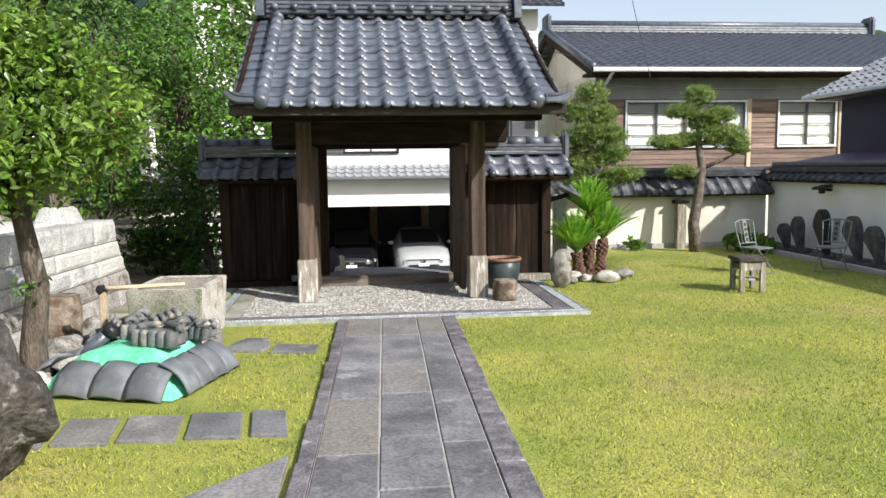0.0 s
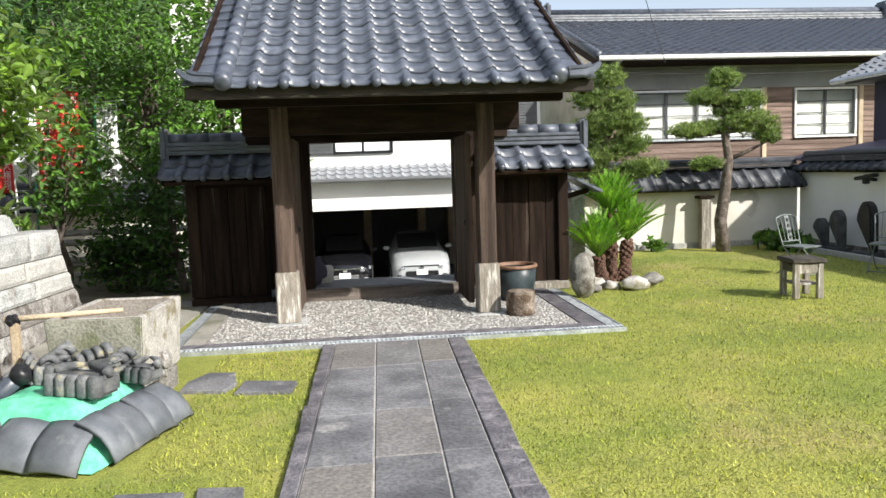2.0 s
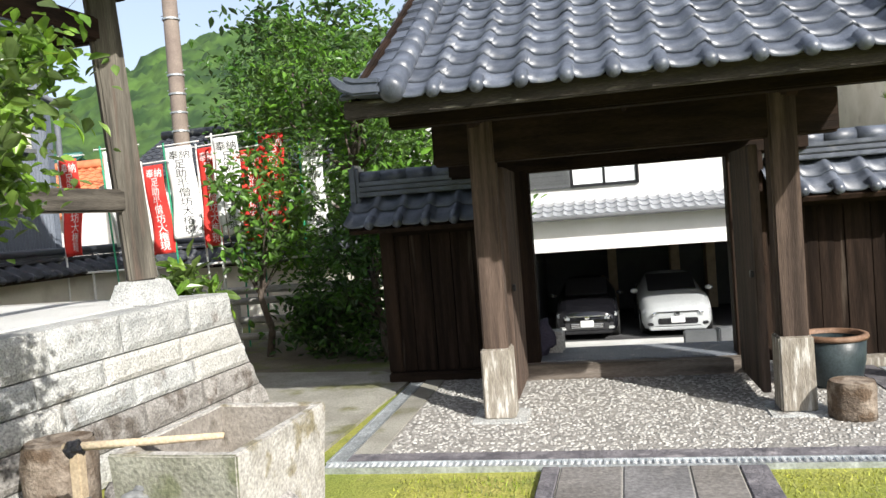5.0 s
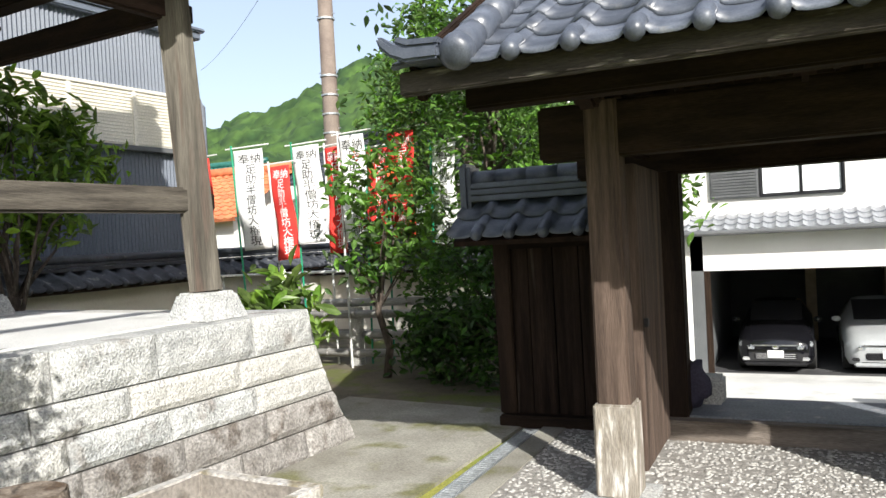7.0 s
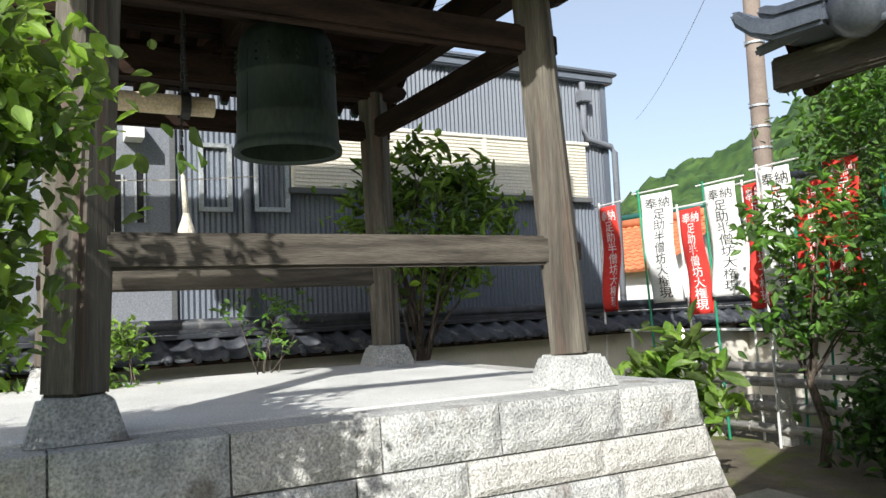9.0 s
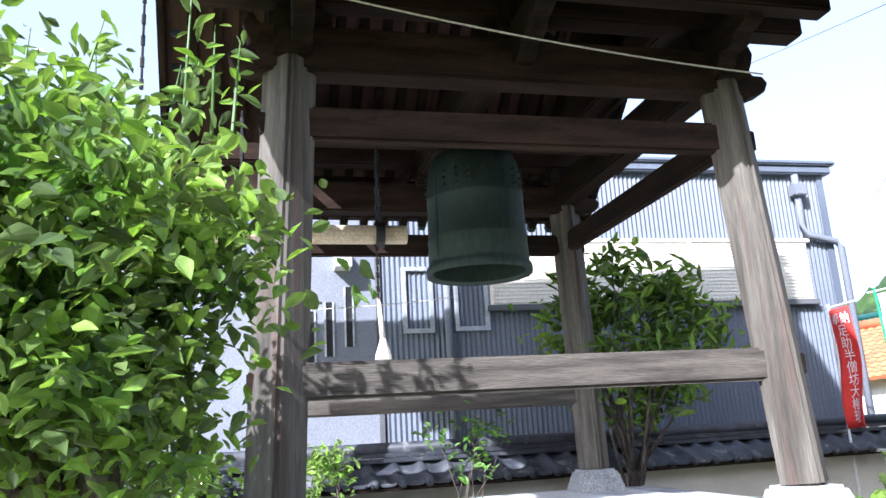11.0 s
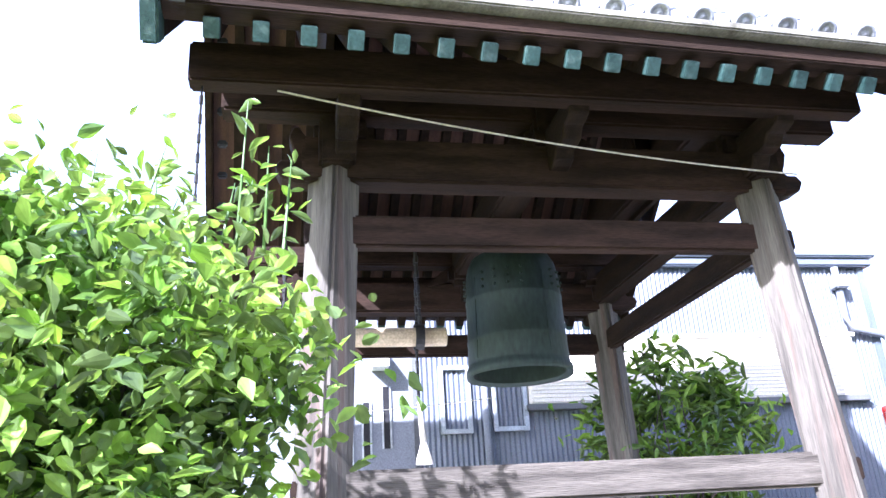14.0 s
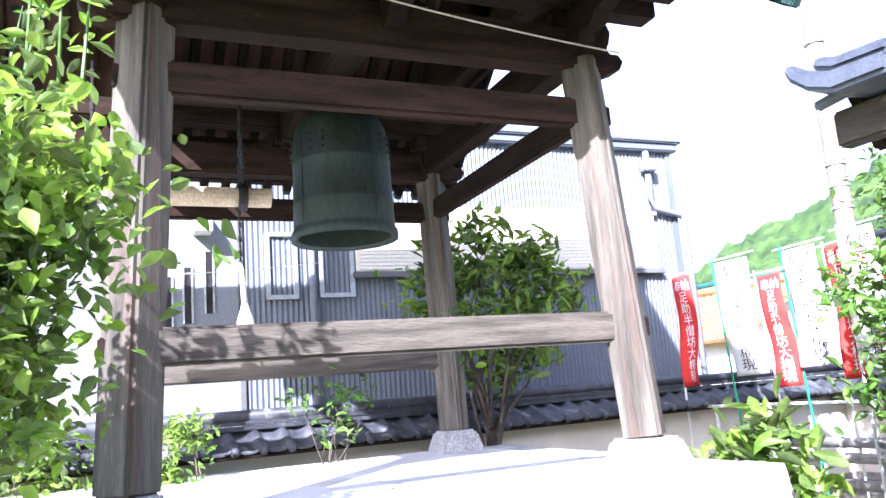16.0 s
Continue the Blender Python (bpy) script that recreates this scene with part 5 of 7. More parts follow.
def build_garage_house():
    """The white house with an open double garage across the street."""
    y = 21.5
    g = thing("white_garage_house", "white plastered house with an open garage and tiled pent roof", "house", at=(0, 0, 0))
    part("fascia_wall", box(-1.75, 5.2, y, y + 0.15, 0.52, 1.3), PLASTER, g, "white band over the garage opening")
    part("upper_wall", box(-2.0, 5.2, y + 0.55, y + 7, 1.3, 6.0), PLASTER, g)
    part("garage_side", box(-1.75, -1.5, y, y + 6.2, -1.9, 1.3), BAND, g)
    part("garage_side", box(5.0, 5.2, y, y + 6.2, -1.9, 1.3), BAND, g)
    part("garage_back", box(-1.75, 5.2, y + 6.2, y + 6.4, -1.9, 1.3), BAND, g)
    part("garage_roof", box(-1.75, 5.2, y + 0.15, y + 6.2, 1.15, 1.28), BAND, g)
    part("garage_floor", box(-1.5, 5.0, y + 0.6, y + 6.2, -1.95, -1.685), ASPHALT, g, "dark grey asphalt garage floor")
    part("forecourt", box(-4.2, 5.2, y - 3.2, y + 0.6, -1.95, -1.68), CONCRETE, g, "pale concrete garage forecourt")
    part("side_wall", box(-4.2, -1.75, y, y + 0.2, -1.9, 6.0), PLASTER, g)
    part("door_jamb", box(-1.5, -1.38, y + 0.02, y + 0.12, -1.68, 0.52, 0.01), WOOD, g)
    part("soffit", box(-1.95, 5.2, y - 0.33, y + 0.56, 1.24, 1.29), BAND, g)
    wave_roof("pent_tiles", (-1.95, y - 0.4, 1.32), 7.15, 0.95, 20, 0, 30, 3, TILE_LIT, g)
    part("gutter", tube([(-1.95, y - 0.44, 1.29), (5.2, y - 0.44, 1.29)], 0.045, 8), BAND, g)
    w = window(g, -0.35, 1.14, 2.02, 2.72, y + 0.54, BLACK, GLASS, 2, 0, back=CURTAIN)
    sh = part("shutter", box(-1.35, -0.4, y + 0.47, y + 0.55, 1.98, 2.76, 0.01), BAND, g, "dark louvred shutter box")
    for k in range(12):
        part("slat", box(-1.32, -0.43, y + 0.45, y + 0.47, 2.02 + k * 0.06, 2.06 + k * 0.06), BAND, sh)
    window(g, 3.6, 4.3, 2.2, 3.3, y + 0.54, BLACK, GLASS, 2, 0, back=CURTAIN)
    sh = part("shutter", box(4.4, 5.1, y + 0.47, y + 0.55, 2.1, 3.35, 0.01), BAND, g, "dark louvred shutter box")
    for k in range(16):
        part("slat", box(4.43, 5.07, y + 0.45, y + 0.47, 2.14 + k * 0.073, 2.19 + k * 0.073), BAND, sh)
    wave_roof("tile_slope", (-2.6, y - 0.1, 6.0), 8.4, 4.4, 26, 0, 34, 16, TILE_OLD, g)
    for x in (0.4, 2.2, 3.2):
        part("shelf_post", box(x, x + 0.25, y + 5.5, y + 6.19, -1.68, 0.9), PALEWOOD, g)


build_garage_house()


def build_car(name, label, x, y, z, w, paint, seed, hatch):
    c = thing(name, label, "car", "cars in the garage", at=(x, y, z))
    h = w / 2
    # body: rings along y from the nose back, (y, half width, low z, shoulder z, top z, half width at top)
    rings = [(0.0, 0.66, 0.26, 0.55, 0.62, 0.5), (0.08, 0.86, 0.2, 0.6, 0.72, 0.66), (0.3, 0.97, 0.18, 0.68, 0.8, 0.76),
             (0.8, 1.0, 0.18, 0.78, 0.9, 0.8), (1.15, 1.0, 0.18, 0.86, 0.95, 0.82), (2.0, 1.0, 0.18, 0.88, 1.3, 0.66),
             (2.6, 1.0, 0.18, 0.9, 1.34, 0.66), (3.5, 0.98, 0.2, 0.9, 1.26, 0.62), (4.1, 0.9, 0.3, 0.85, 0.95, 0.66)]
    bm = bmesh.new()
    loops = []
    for yy, wf, zl, zs, zt, tf in rings:
        a, b = h * wf, h * tf
        prof = [(-a * 0.92, zl), (-a, zl + 0.14), (-a, (zl + zs) / 2), (-a * 0.985, zs), (-b, zt - 0.03), (-b * 0.8, zt), (0, zt + 0.025), (b * 0.8, zt), (b, zt - 0.03), (a * 0.985, zs), (a, (zl + zs) / 2), (a, zl + 0.14), (a * 0.92, zl)]
        loops.append([bm.verts.new((px, yy, pz)) for px, pz in prof])
    for r, s in zip(loops, loops[1:]):
        for k in range(len(r) - 1):
            bm.faces.new((r[k], r[k + 1], s[k + 1], s[k]))
    bm.faces.new(loops[0][::-1])
    bm.faces.new(loops[-1])
    bmesh.ops.recalc_face_normals(bm, faces=bm.faces)
    part("body", bm, paint, c, smooth=True)
    part("windscreen", beam((0, 1.16, 0.985), (0, 1.97, 1.325), h * 1.4, 0.02, 0.006), BLACK, c, "dark windscreen")
    part("grille", box(-h * 0.55, h * 0.55, -0.03, 0.05, 0.3, 0.44, 0.02), BLACK, c)
    for k in range(3):
        part("grille_bar", box(-h * 0.5, h * 0.5, -0.045, -0.02, 0.32 + 0.04 * k, 0.335 + 0.04 * k, 0.004), CHROME if paint == BLACKCAR else BLACK, c)
    part("upper_trim", box(-h * 0.6, h * 0.6, -0.035, 0.02, 0.575, 0.6, 0.008), CHROME, c, "bright bonnet trim")
    part("emblem", lathe([(0, 0.012), (0.035, 0.01), (0.045, 0.0), (0.045, -0.02)], 16), CHROME, c).matrix_local = Matrix.Translation((0, -0.03, 0.545)) @ Matrix.Rotation(radians(90), 4, "X") @ Matrix.Diagonal((1.4, 1, 1, 1))
    part("number_plate", box(-0.155, 0.155, -0.065, -0.045, 0.34, 0.49, 0.006), PLATE, c, "white number plate")
    part("bumper_lip", box(-h * 0.8, h * 0.8, -0.02, 0.12, 0.16, 0.24, 0.03), BLACK if paint == BLACKCAR else paint, c)
    for s in (-1, 1):
        hl = part("headlight", beam((s * h * 0.55, -0.01, 0.53), (s * h * 0.93, 0.22, 0.6), 0.1, 0.11, 0.03), STEEL, c, "clear swept-back headlight")
        part("lamp", lathe([(0, 0.02), (0.035, 0.01), (0.04, -0.02)], 12), CHROME, hl).matrix_local = Matrix.Translation((s * h * 0.66, -0.03, 0.545)) @ Matrix.Rotation(radians(90), 4, "X")
        part("fog_lamp", box(s * h * 0.75 - 0.08, s * h * 0.75 + 0.08, -0.0, 0.08, 0.27, 0.34, 0.02), CHROME if paint == BLACKCAR else BLACK, c)
        part("mirror", rock((0.09, 0.06, 0.06), 3, rough=0.05, at=(s * (h + 0.08), 1.3, 0.98)), paint, c)
        for yy in (0.75, 3.3):
            wh = part("wheel", lathe([(0.05, 0.09), (0.2, 0.09), (0.21, 0.06), (0.2, -0.09), (0.0, -0.09)], 24), STEEL, c)
            wh.matrix_local = Matrix.Translation((s * (h - 0.08), yy, 0.3)) @ Matrix.Rotation(radians(90 * s), 4, "Y")
            part("tyre", lathe([(0.2, 0.085), (0.27, 0.1), (0.3, 0.07), (0.3, -0.07), (0.27, -0.1), (0.2, -0.085)], 24), RUBBER, wh)
    return c


build_car("black_car", "glossy black car with a chrome-trimmed grille, parked in the garage", -0.23, 22.15, -1.68, 1.5, BLACKCAR, 1, 0)
build_car("silver_car", "silver-white hatchback car parked in the garage", 1.86, 22.2, -1.68, 1.64, WHITECAR, 2, 1)


def build_steel_building():
    """The grey corrugated building beyond the west wall; its face looks east."""
    b = thing("corrugated_building", "blue-grey corrugated steel building with a cream shutter strip", "building", at=(-8.2, 0, 0))
    b.matrix_world = Matrix.Translation((-8.17, 9.17, 0)) @ Matrix.Rotation(radians(-5), 4, "Z") @ Matrix.Translation((-0.03, -9.17, 0))
    bm = bmesh.new()
    step = 0.03
    y, k = 7.86, 0
    vs = []
    while y < 13.8:
        vs.append((0.0 if k % 2 else 0.022, y))
        y += step
        k += 1
    for z0, z1 in ((0, 4.62),):
        lo = [bm.verts.new((x, yy, z0)) for x, yy in vs]
        hi = [bm.verts.new((x, yy, z1)) for x, yy in vs]
        for i in range(len(vs) - 1):
            bm.faces.new((lo[i], lo[i + 1], hi[i + 1], hi[i]))
    part("corrugated_cladding", bm, CORRUG, b, "vertical corrugated cladding")
    part("wall", box(-6, -0.02, 5.0, 13.83, 0, 4.62), GREYWALL, b)
    part("corner_flashing", box(-0.05, 0.035, 13.78, 13.88, 0, 4.62, 0.01), CORRUG, b)
    part("flush_wall", box(-0.1, 0.03, 6.45, 7.87, 0, 4.52), GREYWALL, b, "smooth grey wall bay")
    part("edge_flashing", box(-0.02, 0.05, 7.82, 7.88, 0, 4.62, 0.006), BAND, b)
    part("parapet", box(-6.1, 0.12, 4.9, 13.96, 4.62, 4.73, 0.02), CORRUG, b)
    part("parapet_cap", box(-6.15, 0.17, 4.85, 14.01, 4.73, 4.79, 0.02), CORRUG, b)
    strip = part("shutter_strip", box(0.0, 0.07, 9.15, 13.43, 2.95, 3.69, 0.01), CREAM, b, "cream slatted shutter strip")
    for k in range(16):
        z = 2.98 + k * 0.0445
        bm = box(0.066, 0.084, 9.18, 13.41, z, z + 0.03)
        part("slat", bm, CREAM, strip)
    for y in (10.35, 11.75, 12.72):
        part("mullion", box(0.07, 0.1, y - 0.03, y + 0.03, 2.95, 3.69, 0.004), CREAM, strip)
    part("strip_sill", box(0.0, 0.12, 9.11, 13.47, 2.88, 2.95, 0.008), BAND, b)
    part("strip_head", box(0.0, 0.1, 9.11, 13.47, 3.69, 3.74, 0.008), CREAM, b)
    for y0, y1, z0, z1 in ((8.17, 8.43, 2.71, 3.37), (8.77, 9.08, 2.72, 3.36)):
        w = part("window", box(-0.06, -0.03, y0, y1, z0, z1), BLIND, b, "narrow louvred window")
        fr = bmesh.new()
        for c in ((y0 - 0.05, y0, z0 - 0.05, z1 + 0.05), (y1, y1 + 0.05, z0 - 0.05, z1 + 0.05), (y0, y1, z1, z1 + 0.05), (y0, y1, z0 - 0.05, z0)):
            box(-0.03, 0.06, c[0], c[1], c[2], c[3], 0.004, fr)
        part("window_frame", fr, STEEL, w)
        for k in range(9):
            z = z0 + 0.03 + k * (z1 - z0) / 9
            lo = box(0.0, 0.012, y0, y1, z, z + 0.06)
            for v in lo.verts:
                if v.co.z > z + 0.03:
                    v.co.x -= 0.02
            g = part("louvre", lo, GLASS, w)
            g.visible_shadow = False
    part("downpipe", tube([(0.08, 8.63, 1.0), (0.08, 8.63, 4.5)], 0.04, 10), GREYWALL, b, smooth=True)
    part("downpipe", tube([(0.1, 13.4, 4.6), (0.1, 13.4, 3.95), (0.1, 13.44, 3.79), (0.1, 13.86, 3.7), (0.1, 13.92, 3.62), (0.1, 13.92, 0.5)], 0.045, 10), GREYWALL, b, smooth=True)
    part("rain_head", box(0.04, 0.2, 13.31, 13.49, 4.3, 4.46, 0.015), GREYWALL, b)
    for y, z0, z1 in ((7.52, 2.53, 3.2), (7.3, 2.43, 3.03), (7.1, 2.36, 2.93)):
        s = part("slot_window", box(0.025, 0.034, y - 0.035, y + 0.035, z0, z1), BLACK, b, "slim slot window")
        part("slot_frame", box(0.025, 0.05, y - 0.055, y - 0.035, z0, z1), STEEL, s)
        part("slot_frame", box(0.025, 0.05, y + 0.035, y + 0.055, z0, z1), STEEL, s)
    bm = box(0.03, 0.3, 7.36, 7.54, 3.38, 3.6)
    for v in bm.verts:
        if v.co.x > 0.2 and v.co.z > 3.5:
            v.co.z -= 0.1
    part("vent_hood", bm, WHITEPOLE, b, "white vent hood")


build_steel_building()


# far houses behind the banners
def small_house(name, label, x0, x1, y0, y1, zw, tile, wall, pitch=27, ridge_along_x=True, z0=-1.0):
    h = thing(name, label, "house", at=(0, 0, 0))
    part("wall", box(x0, x1, y0, y1, z0, zw), wall, h)
    half = (y1 - y0) / 2 + 0.4
    run = half / math.cos(radians(pitch))
    wd = x1 - x0 + 0.8
    wave_roof("tile_slope", (x0 - 0.4, y0 - 0.4, zw - 0.05), wd, run, pitch, 0, max(4, int(wd / 0.27)), max(4, int(run / 0.27)), tile, h)
    wave_roof("tile_slope", (x1 + 0.4, y1 + 0.4, zw - 0.05), wd, run, pitch, 180, max(4, int(wd / 0.27)), max(4, int(run / 0.27)), tile, h)
    zr = zw - 0.05 + half * math.tan(radians(pitch))
    part("ridge_cap", tube([(x0 - 0.4, (y0 + y1) / 2, zr + 0.1), (x1 + 0.4, (y0 + y1) / 2, zr + 0.1)], 0.14, 10), tile, h, smooth=True)
    for x in (x0, x1 - 0.05):
        bm = prism([(y0, zw - 0.05), (y1, zw - 0.05), ((y0 + y1) / 2, zr - 0.1)], 0, 0.05)
        bmesh.ops.transform(bm, matrix=Matrix.Translation((x, 0, 0)) @ Matrix(((0, 0, 1, 0), (1, 0, 0, 0), (0, 1, 0, 0), (0, 0, 0, 1))), verts=bm.verts)
        part("gable_wall", bm, wall, h)
    part("window", box(x0 + 1.0, x0 + 2.2, y0 - 0.03, y0, zw - 1.5, zw - 0.5), BLACK, h)
    return h


small_house("red_roofed_house", "white house with an orange-red tiled roof beyond the wall", -18.0, -13.2, 21.0, 26.0, 2.3, REDTILE, PLASTER)
small_house("green_roofed_house", "house with a dark green tiled roof beyond the wall", -27.0, -21.4, 30.0, 35.5, 3.7, GREENTILE, PLASTER)
small_house("white_house", "white plastered house half hidden by trees", -12.0, -5.5, 22.5, 27.0, 3.2, TILE_OLD, PLASTER)


def build_hills():
    """Wooded hills round the place, as one far backdrop."""
    profile = [(-180, 6), (-120, 7), (-70, 8), (-45, 8.0), (-36, 8.2), (-28, 8.6), (-22, 9.8), (-17, 9.4), (-8, 9.5), (4, 11.5), (15, 13.5), (24, 14.6), (28, 13.4), (34, 11.0), (41, 8.0), (47, 5.5), (54, 3.2), (62, 2), (90, 1.5), (140, 3), (180, 6)]
    vs, fs = [], []
    na, nr = 1100, 64
    for i in range(na):
        az = -180 + 360 * i / na
        for (a0, e0), (a1, e1) in zip(profile, profile[1:]):
            if a0 <= az <= a1:
                el = e0 + (e1 - e0) * (az - a0) / (a1 - a0)
                break
        for j in range(nr):
            f = j / (nr - 1)
            d = 70 + 130 * f
            top = math.tan(radians(el)) * 200
            px, py = -math.sin(radians(az)) * d, math.cos(radians(az)) * d
            z = 1.5 + (top - 1.5) * f ** 1.15 - 3.5 * (1 - f)
            z += (3.2 * noise.noise((px * 0.13, py * 0.13, z * 0.1)) + 2.4 * abs(noise.noise((px * 0.4, py * 0.4, 3.0))) + 2.2 * abs(noise.noise((px * 0.95, py * 0.95, z * 0.3)))) * min(1, 0.25 + f)
            vs.append((px, py, z))
    for i in range(na):
        k = (i + 1) % na
        for j in range(nr - 1):
            fs.append((i * nr + j, i * nr + j + 1, k * nr + j + 1, k * nr + j))
    me = bpy.data.meshes.new("backdrop")
    me.from_pydata(vs, [], fs)
    me.update()
    for p in me.polygons:
        p.use_smooth = True
    solid_ob = part("backdrop", me, HILL, None)
    tagged(solid_ob, "green wooded hills behind the town", "hills", kind="structure")


build_hills()


# ---- plants ----
def lawn_blades():
    rng = np.random.default_rng(11)
    n = 150000
    x = np.concatenate([rng.uniform(0.95, 7.6, int(n * 0.72)), rng.uniform(-2.6, -0.22, n - int(n * 0.72))])
    y = rng.beta(1.1, 1.7, n) * 11.6 + 2.2
    edge_r = 1.0 - 0.034 * (8 - y)
    edge_l = -0.22 - 0.034 * (8 - y)
    keep = ((x > edge_r) & ((y < 7.9) | (x > 2.5)) & (y < 13.9)) | ((x < edge_l) & (y < 7.85) & ((x > -1.05) | (y < 5.2)))
    keep &= ~((x > -2.3) & (x < -0.44) & (y > 4.5) & (y < 5.04))
    keep &= ~((x < -0.36) & (x > -1.7) & (y - 4.2 < x + 0.36) & (y - 3.2 > x + 0.4 - 0.9) & (y < 4.2))
    x, y = x[keep], y[keep]
    n = len(x)
    h = rng.uniform(0.008, 0.024, n)
    a = rng.uniform(0, 2 * np.pi, n)
    w = rng.uniform(0.0025, 0.005, n)
    lean = rng.normal(size=(n, 2)) * 0.012
    p0 = np.stack([x - np.cos(a) * w, y - np.sin(a) * w, np.full(n, -0.004)], 1)
    p1 = np.stack([x + np.cos(a) * w, y + np.sin(a) * w, np.full(n, -0.004)], 1)
    p2 = np.stack([x + lean[:, 0], y + lean[:, 1], h], 1)
    v = np.stack([p0, p1, p2], 1).reshape(-1, 3)
    me = bpy.data.meshes.new("lawn_grass")
    me.from_pydata(v.tolist(), [], np.arange(3 * n).reshape(-1, 3).tolist())
    tagged(part("lawn_grass", me, GRASS_BLADE, None), "short yellow-green lawn grass blades", "grass", kind="stuff")


def pebbles():
    rng = np.random.default_rng(5)
    t = (1 + 5 ** 0.5) / 2
    ico = np.array([(-1, t, 0), (1, t, 0), (-1, -t, 0), (1, -t, 0), (0, -1, t), (0, 1, t), (0, -1, -t), (0, 1, -t), (t, 0, -1), (t, 0, 1), (-t, 0, -1), (-t, 0, 1)]) / 1.9
    faces = np.array([(0, 11, 5), (0, 5, 1), (0, 1, 7), (0, 7, 10), (0, 10, 11), (1, 5, 9), (5, 11, 4), (11, 10, 2), (10, 7, 6), (7, 1, 8), (3, 9, 4), (3, 4, 2), (3, 2, 6), (3, 6, 8), (3, 8, 9), (4, 9, 5), (2, 4, 11), (6, 2, 10), (8, 6, 7), (9, 8, 1)])
    n = 5200
    c = np.stack([rng.uniform(-1.26, 2.1, n), rng.uniform(8.24, 10.4, n), np.full(n, 0.022)], 1)
    s = rng.uniform(0.007, 0.017, (n, 1, 3)) * np.array([1.3, 1.0, 0.55])
    a = rng.uniform(0, 6.28, n)
    v = ico[None] * s * rng.uniform(0.8, 1.2, (n, 12, 1))
    ca, sa = np.cos(a)[:, None], np.sin(a)[:, None]
    v = np.stack([v[..., 0] * ca - v[..., 1] * sa, v[..., 0] * sa + v[..., 1] * ca, v[..., 2]], 2) + c[:, None]
    f = (faces[None] + (np.arange(n) * 12)[:, None, None]).reshape(-1, 3)
    me = bpy.data.meshes.new("gravel")
    me.from_pydata(v.reshape(-1, 3).tolist(), [], f.tolist())
    for pl in me.polygons:
        pl.use_smooth = True
    tagged(part("gravel", me, PEBBLE, None), "pale rounded pebbles set in the forecourt", "gravel", kind="stuff")


def near_tree():
    rng = np.random.default_rng(21)
    base = (-2.36, 5.82, 0.0)
    clumps = crown_clumps(rng, (-2.14, 5.5, 2.03), (0.7, 0.56, 0.56), 84, 0.3)
    clumps += crown_clumps(rng, (-2.45, 5.15, 1.8), (0.7, 0.55, 0.5), 44, 0.2)
    clumps += crown_clumps(rng, (-2.2, 5.78, 1.62), (0.3, 0.22, 0.26), 10, 0.1)
    t = tree("leafy_tree", "bright green leafy garden tree with a lichened trunk", base, 0.085, (-2.28, 5.62, 2.1), clumps, 112, 0.115, None, 0.051, LEAF_NEAR, limbs=18, length=1.25, seed=22, droop=0.8, wide=1.3, fork=3)
    # upright young shoots
    pts = []
    for k in range(10):
        shoots = bmesh.new()
        a = Vector((-2.4 + rng.uniform(-0.12, 0.12), (5.93 if k < 5 else 5.5) + rng.uniform(-0.14, 0.14), 2.5))
        b = a + Vector((rng.uniform(-0.08, 0.08), rng.uniform(-0.03, 0.1), rng.uniform(0.25, 0.42) if k else 0.6))
        tube([a - Vector(base), (a + b) / 2 - Vector(base) + Vector((0.02, 0, 0)), b - Vector(base)], [0.007, 0.005, 0.002], 5, shoots)
        for i in range(14):
            pts.append(np.array(a + (b - a) * (i // 2 / 6)) - np.array(base) + rng.normal(size=3) * (0.028, 0.028, 0.008))
        part("shoot", shoots, LEAF_MID, t)
    part("shoot_leaves", leaves_mesh("shoot_leaves", pts, 0.06, rng, length=1.3, droop=0.3), LEAF_NEAR, t, "pale young leaves")
    # flush of ferns on the trunk
    moss = [np.array((0.03, -0.1, 0.75)) + rng.normal(size=3) * 0.06 for _ in range(40)]
    tagged(part("trunk_fern", leaves_mesh("trunk_fern", moss, 0.05, rng), LEAF_MID, t), kind="stuff")


near_tree()
R1 = np.random.default_rng(31)
tree("evergreen_tree", "tall dense evergreen tree beside the gate", (-2.75, 13.2, 0), 0.1, (-2.9, 13.2, 3.6),
     crown_clumps(R1, (-2.95, 13.1, 2.3), (1.15, 0.9, 2.15), 85, 0.3), 95, 0.2, None, 0.085, LEAF_MID, group="background trees", limbs=16, seed=32)
tree("evergreen_shrub", "dark evergreen shrub behind the gate's side wall", (-2.1, 11.6, 0), 0.05, (-2.3, 11.6, 1.1),
     crown_clumps(R1, (-2.45, 11.75, 0.85), (0.75, 0.5, 0.85), 34, 0.2), 70, 0.15, None, 0.08, LEAF_DARK, category="shrub", limbs=8, seed=33)
tree("evergreen_shrub", "dark evergreen shrub by the bamboo rails", (-2.95, 12.0, 0), 0.05, (-2.95, 12.0, 0.8),
     crown_clumps(R1, (-2.9, 12.0, 0.5), (0.55, 0.4, 0.5), 22, 0.1), 60, 0.14, None, 0.1, LEAF_DARK, category="shrub", limbs=8, seed=34)
fl = tree("flowering_shrub", "sparse shrub with orange-red flower heads by the rails", (-3.75, 12.1, 0), 0.04, (-3.7, 12.0, 1.9),
          crown_clumps(R1, (-3.72, 12.0, 1.7), (0.52, 0.4, 0.8), 30, 0.2), 26, 0.12, None, 0.11, LEAF_MID, category="shrub", limbs=14, seed=35)
fc = np.array(crown_clumps(R1, (0.03, -0.15, 1.75), (0.5, 0.4, 0.75), 7, 0.4))
